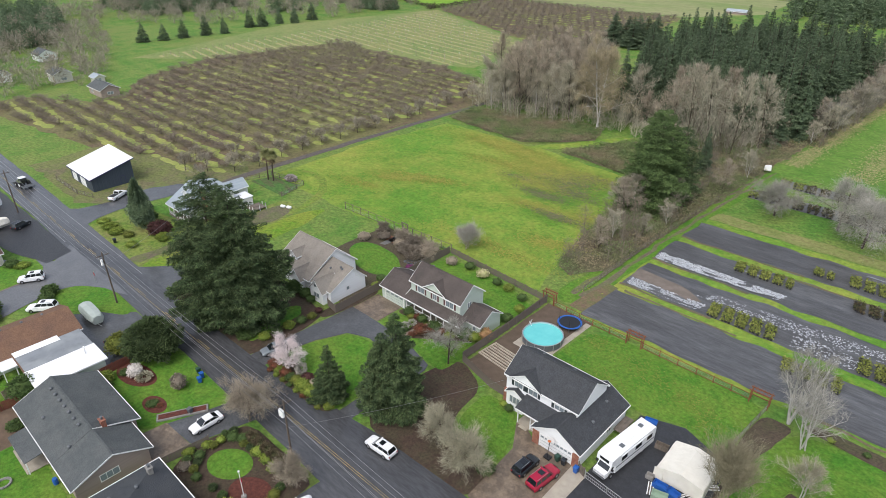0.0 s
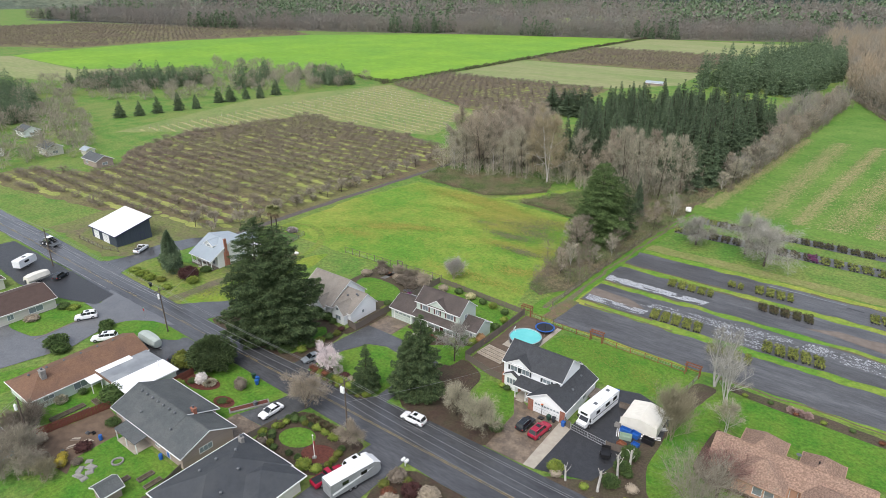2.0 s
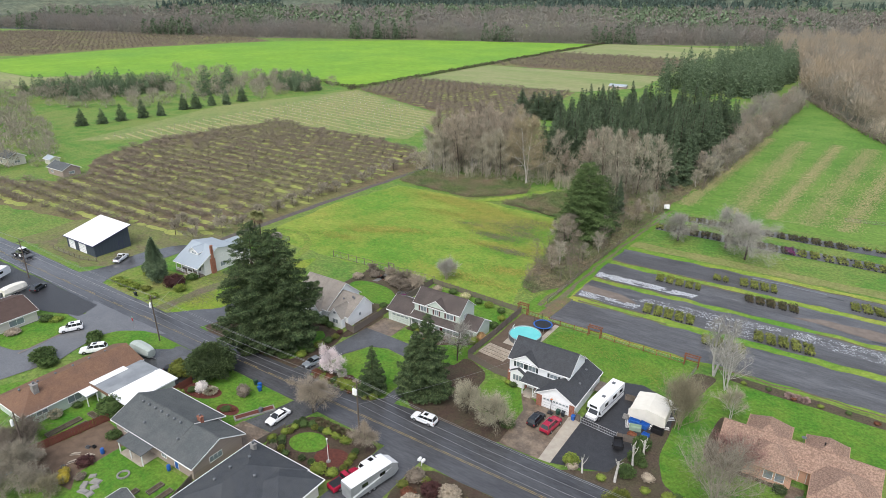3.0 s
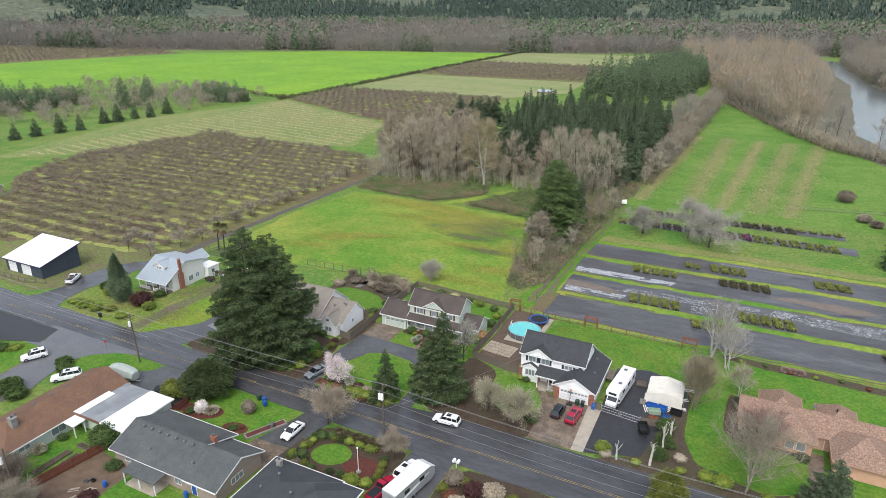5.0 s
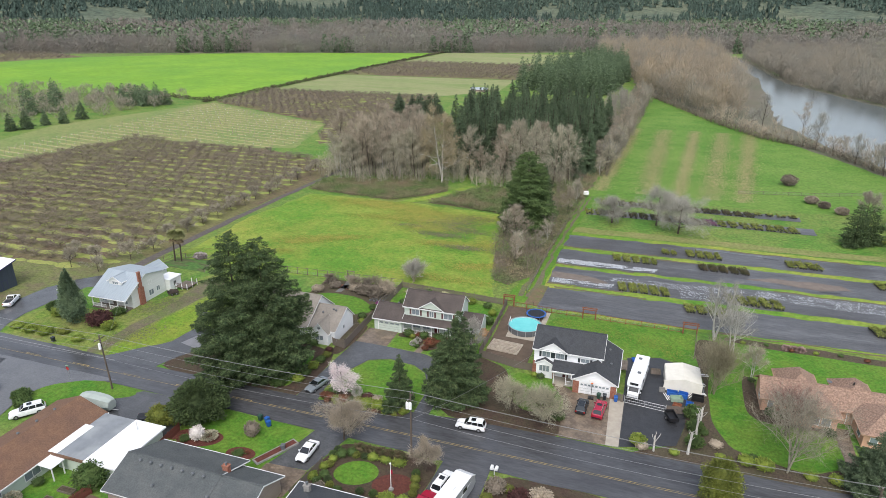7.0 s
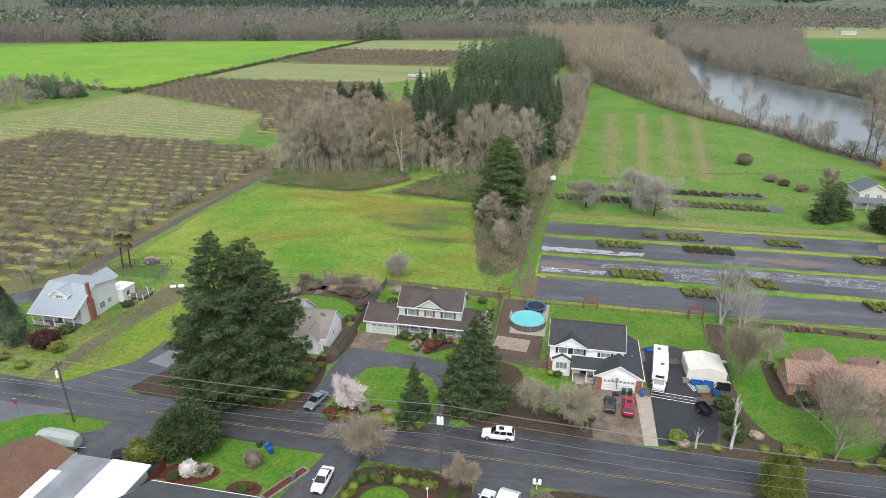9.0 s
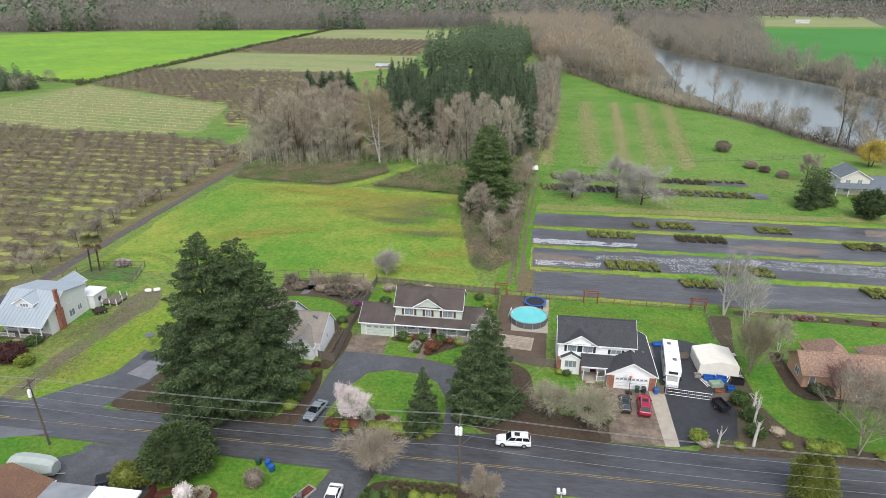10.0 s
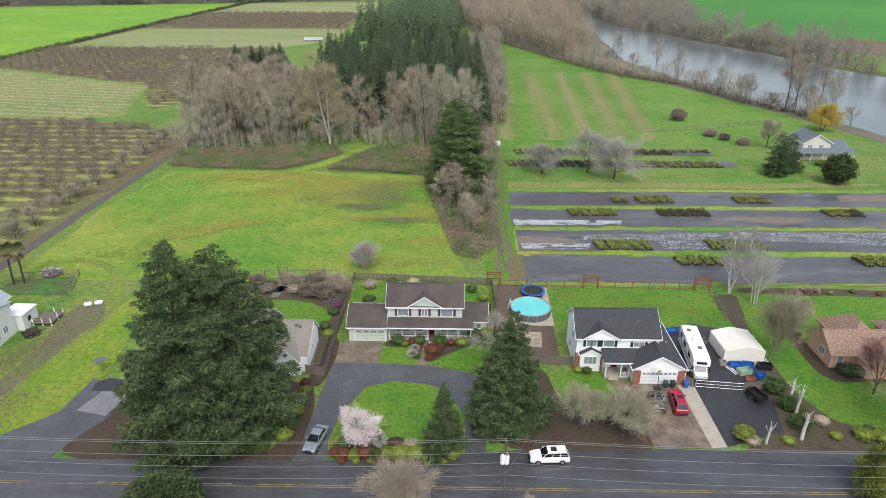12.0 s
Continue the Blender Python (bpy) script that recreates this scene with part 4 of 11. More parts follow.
def blob(name, a, b, h, seed, n=3000, leaf=0.25, material=None, z0=0.1, lumps=0.25, hollow=0.55, pointed=0.0):
    """Leafy crown with an uneven outline, standing on z0."""
    g = np.random.default_rng(seed)
    d = g.normal(size=(n, 3))
    d /= np.linalg.norm(d, axis=1, keepdims=True)
    k = np.array([noise.noise(Vector(q) * 2.3 + Vector((seed, 0, 0))) for q in d[:, :]]) * lumps + np.array([noise.noise(Vector(q) * 6 + Vector((0, seed, 0))) for q in d]) * lumps * 0.6
    rad = (hollow + (1 - hollow) * np.sqrt(g.uniform(0, 1, n))) * (1 + k)
    p = d * rad[:, None]
    zz = (p[:, 2] + 1) / 2
    taper = 1 - pointed * np.clip(zz, 0, 1)
    pts = np.stack([p[:, 0] * a * taper, p[:, 1] * b * taper, z0 + np.clip(zz, 0, 1.2) * (h - z0)], 1)
    v, f = leafset(pts, leaf, 0.35, seed)
    if material not in (TWIGGREY, TWIGPALE, BLOSSOM):
        c, nv, nr = [], len(v), 12
        for j in range(8):
            e = math.pi * (j + 0.5) / 8
            for i in range(nr):
                q = Vector((math.sin(e) * math.cos(i * math.tau / nr), math.sin(e) * math.sin(i * math.tau / nr), -math.cos(e)))
                w = 0.8 * (1 + noise.noise(q * 2.3 + Vector((seed, 0, 0))) * lumps)
                zq = min(max((q.z * w + 1) / 2, 0), 1.2)
                c.append((q.x * w * a * (1 - pointed * min(zq, 1)), q.y * w * b * (1 - pointed * min(zq, 1)), z0 + zq * (h - z0)))
        t = []
        for j in range(7):
            for i in range(nr):
                p = [nv + j * nr + i, nv + j * nr + (i + 1) % nr, nv + (j + 1) * nr + (i + 1) % nr, nv + (j + 1) * nr + i]
                t += [(p[0], p[1], p[2]), (p[0], p[2], p[3])]
        t += [(nv + 7 * nr, nv + 7 * nr + i, nv + 7 * nr + i + 1) for i in range(1, nr - 1)]
        v, f = np.vstack([v, c]), np.vstack([f, t])
    return soup(name, v, f, material or SHRUB)


def grow(seed, h, r, stems=1, limbs=9, subs=6, twigs=7, up=0.5, trunk=0.2, fork=0.25, droop=0.0, lean=0.0):
    """Segments of a leafless tree: rows of start, end, two radii; the boughs, then the twigs."""
    g = np.random.default_rng(seed)
    wood, fine = [], []

    def walk_up(p, d, length, rad, n, wob):
        pts = [p]
        for _ in range(n):
            d = d + g.normal(0, wob, 3)
            d[2] += up * 0.12 - droop * 0.2
            d /= np.linalg.norm(d)
            q = pts[-1] + d * length / n
            q[2] = max(q[2], 0.1)
            pts.append(q)
        rr = np.linspace(rad, rad * (0.45 if twigs > 1 else 0.7), n + 1)
        return pts, rr, d

    for s in range(stems):
        a0 = g.uniform(0, math.tau)
        d0 = np.array([math.cos(a0) * (0.18 if stems > 1 else 0.04) + lean, math.sin(a0) * (0.18 if stems > 1 else 0.04), 1.0])
        hh = h * g.uniform(0.85, 1.0)
        pts, rr, _ = walk_up(np.array([0.0, 0, 0]) + (g.normal(0, 0.25, 3) * [1, 1, 0] if stems > 1 else 0), d0 / np.linalg.norm(d0), hh * 0.92, trunk * g.uniform(0.8, 1.1), 7, 0.05)
        for i in range(7):
            wood.append((pts[i], pts[i + 1], rr[i], rr[i + 1]))
        for k in range(limbs):
            t = fork + (1 - fork) * (k + g.uniform(0, 1)) / limbs
            i = min(int(t * 7), 6)
            p = pts[i] + (pts[i + 1] - pts[i]) * (t * 7 - i)
            a = k * 2.4 + g.uniform(-0.5, 0.5)
            d = np.array([math.cos(a), math.sin(a), up * g.uniform(0.6, 1.5)])
            d /= np.linalg.norm(d)
            ln = r * (1.12 - 0.75 * t) * g.uniform(0.7, 1.15) / max(0.45, math.hypot(d[0], d[1]))
            ln = min(ln, (h - p[2]) / max(d[2], 0.15) * 0.98 + 0.4)
            lp, lr, _ = walk_up(p, d, ln, max(trunk * (1 - t) * 0.5, 0.035), 4, 0.16)
            for j in range(4):
                wood.append((lp[j], lp[j + 1], lr[j], lr[j + 1]))
            for m in range(subs):
                u = 0.25 + 0.75 * (m + g.uniform(0, 1)) / subs
                j = min(int(u * 4), 3)
                q = lp[j] + (lp[j + 1] - lp[j]) * (u * 4 - j)
                dd = (lp[j + 1] - lp[j]) / (np.linalg.norm(lp[j + 1] - lp[j]) + 1e-9) + g.normal(0, 0.65, 3)
                dd[2] += up * 0.35 - droop
                dd /= np.linalg.norm(dd)
                sl = ln * g.uniform(0.25, 0.5) * (1.15 - u * 0.5)
                sp, sr, _ = walk_up(q, dd, sl, max(lr[j] * 0.45, 0.022), 3, 0.2)
                for jj in range(3):
                    wood.append((sp[jj], sp[jj + 1], sr[jj], sr[jj + 1]))
                for _ in range(twigs):
                    jj = g.integers(0, 3)
                    w = sp[jj] + (sp[jj + 1] - sp[jj]) * g.uniform(0, 1)
                    td = (sp[jj + 1] - sp[jj]) / (np.linalg.norm(sp[jj + 1] - sp[jj]) + 1e-9) + g.normal(0, 0.6, 3)
                    td[2] += up * 0.4 - droop
                    td /= np.linalg.norm(td)
                    e = w + td * sl * g.uniform(0.35, 0.8)
                    e[2] = max(e[2], 0.1)
                    fine.append((w, e, 0.02, 0.008))
                    for _ in range(2):
                        x = w + (e - w) * g.uniform(0.2, 0.9)
                        y = x + (td + g.normal(0, 0.6, 3)) * sl * g.uniform(0.12, 0.3)
                        fine.append((x, y, 0.015, 0.006))
    return wood, fine


def prisms(rows, n=3, fat=1.0):
    """Many tapered sticks as arrays."""
    p = np.array([q[0] for q in rows])
    e = np.array([q[1] for q in rows])
    r0 = np.array([q[2] for q in rows])[:, None, None] * fat
    r1 = np.array([q[3] for q in rows])[:, None, None] * fat
    d = e - p
    d /= np.linalg.norm(d, axis=1, keepdims=True) + 1e-9
    ref = np.where(np.abs(d[:, 2:3]) > 0.9, [[1.0, 0, 0]], [[0, 0, 1.0]])
    a = np.cross(d, ref)
    a /= np.linalg.norm(a, axis=1, keepdims=True) + 1e-9
    b = np.cross(d, a)
    t = np.arange(n) * math.tau / n
    ring = a[:, None] * np.cos(t)[None, :, None] + b[:, None] * np.sin(t)[None, :, None]
    v = np.concatenate([p[:, None] + ring * r0, e[:, None] + ring * r1], 1)
    base = (np.arange(len(rows)) * 2 * n)[:, None, None]
    q = np.array([[i, (i + 1) % n, n + (i + 1) % n, n + i] for i in range(n)])[None]
    return v.reshape(-1, 3), (base + q).reshape(-1, 4)


def ribbons(rows, fat=1.0, seed=0):
    """Twigs as slim tapered blades, one triangle each."""
    g = np.random.default_rng(seed)
    p = np.array([q[0] for q in rows])
    e = np.array([q[1] for q in rows])
    r = np.array([q[2] for q in rows])[:, None] * fat
    d = e - p
    s = np.cross(d, g.normal(size=d.shape))
    s /= np.linalg.norm(s, axis=1, keepdims=True) + 1e-9
    v = np.stack([p - s * r, p + s * r, e], 1)
    return v.reshape(-1, 3), np.arange(3 * len(rows)).reshape(-1, 3)


def bare_tree(name, label, m, seed, h, r, bark=None, twig=None, fat=1.0, group="", category="tree", cloud=2500, pruned=False, **kw):
    wood, fine = grow(seed, h, r, **kw)
    g = np.random.default_rng(seed + 9)
    tips = np.array([q[1] for q in fine])
    mid = tips.mean(0)
    for k in g.integers(0, len(tips), cloud if len(fine) > 60 else 0):
        p = tips[k] + g.normal(0, r * 0.06, 3)
        d = (p - mid) / (np.linalg.norm(p - mid) + 1e-6) + g.normal(0, 0.7, 3)
        d[2] += 0.3 - kw.get("droop", 0) * 3
        e = p + d / np.linalg.norm(d) * r * g.uniform(0.1, 0.26)
        p[2], e[2] = max(p[2], 0.15), max(e[2], 0.15)
        fine.append((p, e, 0.016, 0.006))
    ob = thing(name, m, label, category, group)
    if pruned:
        part("trunk", soup("trunk", *prisms(wood, 6, 1.0), bark), None, ob)
        return ob
    part("trunk", soup("trunk", *prisms(wood, 3 if h > 15 else 4, 1.0), bark or BARK), None, ob)
    part("branchwork", soup("branchwork", *ribbons(fine, fat, seed), twig or TWIG), None, ob)
    return ob


def fir_tree(name, label, m, h, r, seed, n, leaf, material=None, group="", low=0.06, power=0.85, stems=((0, 0, 1.0),), base=0.62, per=10):
    ob = thing(name, m, label, "conifer", group)
    for k, (dx, dy, sc) in enumerate(stems):
        part("trunk", Shape().rod((dx, dy, -0.1), (dx, dy, h * sc * 0.96), h * 0.016, 0.03, 8), BARK, ob)
        me = conifer("crown", h * sc, r * (0.75 + 0.25 * sc), seed + k, int(n * sc), leaf, low, power, material, base=base, per=per)
        c = part("crown", me, None, ob)
        c.location = (dx, dy, 0)
    return ob


def shrub(name, label, x, y, a, h, seed, material=None, n=900, leaf=0.2, b=None, group="", lumps=0.22, pointed=0.0, z=0.05):
    ob = tagged(new(name, blob(name, a, b or a, h, seed, n, leaf, material, 0.05, lumps, 0.35, pointed)), label, "shrub", group)
    ob.location = (x, y, z)
    return ob


# garden trees
fir_tree("fir_tree", "pair of towering dark green Douglas firs grown together", pose(-39.2, 7.8, 0), 28.6, 9.9, 11, 115000, 0.5, FIR, stems=((0, 0, 1.0), (4.6, 1.9, 0.96)), power=0.56, base=0.34)
fir_tree("fir_tree", "tall broad green fir beside the driveway", pose(0.8, 13.4, 0), 17.2, 5.5, 21, 56000, 0.42, FIR, stems=((0, 0, 1.0), (-1.9, -1.2, 0.78)), power=0.72, base=0.5)
fir_tree("spruce_tree", "young pointed green spruce on the island lawn", pose(-8, 7.6, 0.1), 10.3, 3.2, 31, 48000, 0.24, FIR, power=0.95)
fir_tree("fir_tree", "dark green fir at the edge of the salmon house garden", pose(62.5, 9.5, 0), 10.5, 5, 41, 52000, 0.3, FIRBLUE)


def round_evergreen(label, x, y, a, h, seed, material, n=7000, leaf=0.32, pointed=0.25):
    ob = thing("evergreen_tree", pose(x, y, 0.05), label, "tree")
    part("trunk", Shape().rod((0, 0, -0.1), (0, 0, h * 0.7), 0.18, 0.06, 6), BARK, ob)
    part("crown", blob("crown", a, a, h, seed, n, leaf, material, 0.4, 0.3, 0.4, pointed), None, ob)
    return ob


round_evergreen("dense dark columnar conifer beside the farmhouse drive", -86, 14, 3.5, 12.2, 51, FIRBLUE, 14000, 0.26, 0.72)
round_evergreen("broad dark green evergreen tree on the verge", -38, -5.8, 5.2, 6.6, 3, YEW, 16000, 0.3)
round_evergreen("rounded golden-green evergreen beside the road", 42, 0.5, 3.4, 7.5, 4, GOLDSHRUB, 11000, 0.2, 0.45)
round_evergreen("clipped olive evergreen beside the white roof", -43, -9.5, 2.3, 3.6, 5, GOLDSHRUB, 2500, 0.25)
round_evergreen("clipped olive evergreen beside the driveway", -40.4, -8.2, 2.0, 3.4, 6, GOLDSHRUB, 2200, 0.25)
round_evergreen("rounded olive shrub tree behind the bungalow", -42.5, -24, 2.6, 3.6, 7, SHRUB, 2500, 0.25)

bare_tree("flowering_cherry", "small cherry in pale pink blossom", pose(-18.4, 7.4, 0.1), 61, 5.2, 3.0, BARK, BLOSSOM, limbs=10, subs=6, twigs=4, trunk=0.16, up=0.7, cloud=4000)
part("blossom", blob("blossom", 2.3, 2.1, 5.2, 62, 2400, 0.16, BLOSSOM, 1.2, 0.35, 0.35), None, bpy.data.objects["flowering_cherry"])
bare_tree("bare_tree", "round-headed leafless tree at the driveway mouth", pose(-13, -3.4, 0.05), 63, 5.0, 4.4, twig=TWIGTAN, limbs=15, subs=9, twigs=9, up=0.8, fork=0.15, fat=1.3, cloud=9000)
bare_tree("bare_tree", "small rounded leafless tree by the hedge", pose(1.8, -6.2, 0.05), 64, 4.6, 3.0, twig=TWIGTAN, limbs=12, subs=7, twigs=8, up=0.8, fork=0.15, trunk=0.12, fat=1.2, cloud=6000)
bare_tree("bare_tree", "spreading budding shrub tree with pale twigs", pose(9.8, 12.2, 0.05), 65, 5, 3.3, twig=TWIGPALE, stems=3, limbs=8, subs=6, twigs=8, up=0.7, fork=0.1, trunk=0.12, fat=1.3, cloud=6000)
bare_tree("bare_tree", "spreading budding shrub tree with yellowish twigs", pose(15.7, 11.2, 0.05), 66, 5.2, 3.7, twig=TWIGPALE, stems=4, limbs=8, subs=6, twigs=9, up=0.7, fork=0.1, trunk=0.12, fat=1.4, cloud=7000)
bare_tree("bare_tree", "grey leafless tree behind the fir", pose(-0.8, 26, 0.05), 67, 8.5, 4, twig=TWIGGREY, limbs=12, subs=6, twigs=7, up=0.7, trunk=0.2, fat=1.3)
bare_tree("birch_tree", "white-barked birch with bare grey twigs", pose(44.3, 49.6, 0.05), 68, 12.5, 3.8, BIRCHBARK, TWIGGREY, stems=2, limbs=13, subs=6, twigs=7, up=1.0, trunk=0.24, fat=1.2)
bare_tree("birch_tree", "pale multi-stemmed bare birch at the lawn edge", pose(47.2, 46, 0.05), 69, 10, 4.4, BIRCHBARK, TWIGGREY, stems=4, limbs=9, subs=5, twigs=6, up=0.9, trunk=0.12, fat=1.1)
bare_tree("bare_tree", "dense upright olive-brown bare willow", pose(43, 28.6, 0.05), 70, 8.2, 4.4, TWIGWILLOW, TWIGWILLOW, stems=5, limbs=16, subs=8, twigs=9, up=1.5, fork=0.1, trunk=0.08, fat=0.8, cloud=4500)
bare_tree("magnolia_tree", "small pale budding magnolia on the lawn", pose(50, 36.4, 0.1), 71, 5.6, 3, BIRCHBARK, TWIGPALE, stems=2, limbs=9, subs=6, twigs=7, up=0.9, trunk=0.1, fat=1.5)
bare_tree("bare_tree", "large leafless maple beside the road", pose(52, 10.8, 0.05), 72, 10.6, 7.0, TWIG, TWIG, stems=3, limbs=12, subs=7, twigs=9, up=0.9, fork=0.2, trunk=0.17, fat=0.9, cloud=3500)
bare_tree("bare_tree", "leafless reddish ornamental tree before the salmon house", pose(53.4, 19.8, 0.05), 73, 7, 4.8, BARK, mat("reddish_twigs", (0.25, 0.14, 0.12), (0.2, 0.11, 0.1), 0.5, 0.95, island=0.25), stems=2, limbs=10, subs=7, twigs=8, up=0.8, trunk=0.12, fat=1.3)
for k, (x, y, h, r) in enumerate(((18.6, 120.8, 8, 5.8), (32, 122.5, 11.5, 7.8), (38.4, 116.6, 9.5, 8.2))):
    bare_tree("old_apple_tree", "gnarled leafless old tree covered with grey lichen", pose(x, y, 0.05), 74 + k, h, r, BARK, TWIGGREY, group="old trees above the beds", limbs=13, subs=8, twigs=8, up=0.45, fork=0.2, trunk=0.3, droop=0.12, fat=1.5, cloud=7000)
for k, (x, y) in enumerate(((33.4, 9.3), (38.4, 10.2), (39.7, 14.6), (40.4, 17.8))):
    bare_tree("pollarded_birch", "heavily pruned white birch trunk with stub limbs", pose(x, y, 0.05), 80 + k, (3.8, 4.8, 5.4, 4.8)[k], 1.3, BIRCHBARK, BIRCHBARK, group="pruned birches by the pad", limbs=(4, 6, 7, 6)[k], subs=1, twigs=1, up=1.4, fork=0.5, trunk=0.22, pruned=True)
DEADFROND = mat("dead_fronds", (0.2, 0.15, 0.09), (0.15, 0.11, 0.07), 0.8, 0.9, island=0.25)


def palm_head(name, z, seed, n, lift, material=None):
    """Fan leaves on stalks about the top of the stem, each a spray of pointed blades."""
    g = np.random.default_rng(seed)
    vs = []
    for k in range(n):
        a, e = k * 2.4, lift * (1.2 - 1.7 * k / n if lift > 0 else g.uniform(0.6, 1.4))
        d = np.array([math.cos(a) * math.cos(e), math.sin(a) * math.cos(e), math.sin(e)])
        hub = np.array([0.3, 0.1, z]) + d * g.uniform(0.55, 0.95)
        side = np.array([-math.sin(a), math.cos(a), 0.0])
        for t in np.linspace(-1.15, 1.15, 9):
            q = d * math.cos(t) + side * math.sin(t) + np.array([0, 0, -0.22 - 0.1 * abs(t)])
            w = np.cross(q, [0.1, 0.2, 1.0])
            w = w / np.linalg.norm(w) * 0.15
            vs += [hub - w, hub + w, hub + q * g.uniform(1.0, 1.4)]
        w = np.cross(d, [0.1, 0.2, 1.0]) * 0.05
        vs += [np.array([0.3, 0.1, z]) - w, np.array([0.3, 0.1, z]) + w, hub]
    return soup(name, np.array(vs), np.arange(len(vs)).reshape(-1, 3), material or PALMLEAF)


for k, (x, y, h) in enumerate(((-90.2, 50.2, 8.6), (-88.6, 50.8, 8.4))):
    palm = thing("palm_tree", pose(x, y, 0), "tall windmill palm with a shaggy head", "palm", "palms by the track")
    part("trunk", Shape().rod((0, 0, -0.1), (0.3, 0.1, h - 1.2), 0.2, 0.17, 7), BARK, palm)
    part("crown", palm_head("crown", h - 0.9, 90 + k, 60, 1.0), None, palm)
    part("dead_skirt", palm_head("dead_skirt", h - 1.5, 95 + k, 9, -0.9, DEADFROND), None, palm, "dry brown skirt of dead fronds")


def tufts(name, spots, size, material, seed, label, category="grass", flat=0.55):
    """Many blades of grass too small to count, one mesh."""
    v, f = leafset(np.asarray(spots, float), size, flat, seed, None, 0.4)
    v[:, 2] = np.clip(v[:, 2], 0.09, 0.2)
    return tagged(new(name, soup(name, v, f, material)), label, category, kind="stuff")


def cloud_of(x, y, a, b, n, rot, seed, z=0.12):
    g = np.random.default_rng(seed)
    p = g.normal(0, 1, (n, 2)) * (a, b)
    c, s = math.cos(rot), math.sin(rot)
    return np.stack([x + p[:, 0] * c - p[:, 1] * s, y + p[:, 0] * s + p[:, 1] * c, np.full(n, z)], 1)


DRYTUFT = mat("dry_yellow_grass", (0.3, 0.285, 0.062), (0.235, 0.26, 0.05), 0.3, 0.95, island=0.25)
BROWNTUFT = mat("dead_brown_grass", (0.165, 0.155, 0.085), (0.125, 0.15, 0.06), 0.3, 0.95, island=0.25)
DEEPTUFT = mat("deep_green_grass", (0.07, 0.19, 0.018), (0.1, 0.225, 0.024), 0.3, 0.95, island=0.3)
TANTUFT = mat("tan_mown_grass", (0.38, 0.34, 0.17), (0.3, 0.29, 0.12), 0.3, 0.95, island=0.25)
tufts("dry_grass", np.vstack([cloud_of(*q, 500 + k) for k, q in enumerate(((-60, 116, 8, 1.8, 3600, 0.0), (-46, 113.5, 9, 2.0, 4200, -0.15), (-37, 106, 6.5, 2.6, 4200, 0.1), (-34, 98, 5, 2.0, 1800, 0.15), (-52, 104, 6, 1.6, 900, 0.2), (-22, 112, 5, 1.6, 900, 0), (-27, 86, 4, 1.2, 900, 0.1), (-13, 72, 4, 1.6, 900, 0.3), (-60, 80, 6, 1.3, 1400, 0.35), (-66, 75, 4, 1.2, 900, 0.35), (-70, 66, 5, 1.8, 600, 0.2), (-14, 88, 2.4, 2.4, 700, 0), (-20, 62, 9, 1.5, 900, 0)))]), 0.42, DRYTUFT, 511, "yellowed dry grass in the meadow", flat=0.92)
tufts("dead_grass", np.vstack([cloud_of(*q, 520 + k) for k, q in enumerate(((-30, 105, 5, 2.4, 2200, 0.1), (-25, 99, 5, 1.6, 1500, -0.1), (-29, 93, 4, 1.2, 1300, 0), (-20, 84.5, 4, 1.0, 1100, 0), (-40, 98, 4, 1.2, 500, 0), (-24, 111, 4, 1.4, 700, 0), (-74, 28, 4, 1.6, 700, 1.1), (-70, 14, 3, 2, 400, 0.8)))]), 0.38, BROWNTUFT, 512, "brown withered grass patches", flat=0.92)
tufts("dry_grass", np.vstack([cloud_of(*q, 540 + k) for k, q in enumerate(((14.5, 47.5, 1.8, 1.4, 260, 0), (24, 46, 3.0, 1.6, 420, -0.2), (32, 44, 3.0, 1.2, 380, -0.3), (36.5, 41, 1.2, 1.6, 160, 0), (20, 41, 3.0, 1.0, 180, 0)))]), 0.24, mat("yellow_lawn_grass", (0.2, 0.22, 0.045), (0.16, 0.2, 0.035), 0.3, 0.95, island=0.2), 545, "yellowing patches of the fenced lawn", flat=0.94)
_g = np.random.default_rng(88)
_p = np.stack([_g.uniform(-93, -3, 26000), _g.uniform(54, 120, 26000), np.full(26000, 0.12)], 1)
_q = np.array([noise.noise((a * 0.09, b * 0.13, 2)) + 0.5 * noise.noise((a * 0.3, b * 0.4, 5)) for a, b, _ in _p])
MEADOWRING = [(-92, 54), (-93, 90), (-88, 120), (-52, 120), (-17, 117), (-13, 95), (-8, 64), (-5, 55)]
_in = np.array([point_in(a, b, MEADOWRING) for a, b, _ in _p])
tufts("meadow_tufts", _p[_in & (_q > 0.05)], 0.25, DEEPTUFT, 513, "deep green tufts in the meadow", flat=0.9)
tufts("meadow_tufts", _p[_in & (_q < -0.2)], 0.27, mat("pale_green_grass", (0.16, 0.27, 0.035), (0.2, 0.28, 0.045), 0.3, 0.95, island=0.25), 514, "pale green tufts in the meadow", flat=0.9)
strips = []
for k, (x0, x1, dx) in enumerate(((9, 13, 8), (25, 31, 6), (37, 41, 11), (47, 53, 14), (58, 63, 17))):
    g = np.random.default_rng(530 + k)
    n = 7000
    t = np.clip(g.beta(1.1, 1.1, n), 0, 1)
    u = g.normal(0.5, 0.42, n)
    strips.append(np.stack([x0 + (x1 - x0) * u + dx * t, 158 + 140 * t, np.full(n, 0.12)], 1))
tufts("mown_strip", np.vstack(strips), 0.5, TANTUFT, 515, "tan mown strips across the river field", flat=0.94)

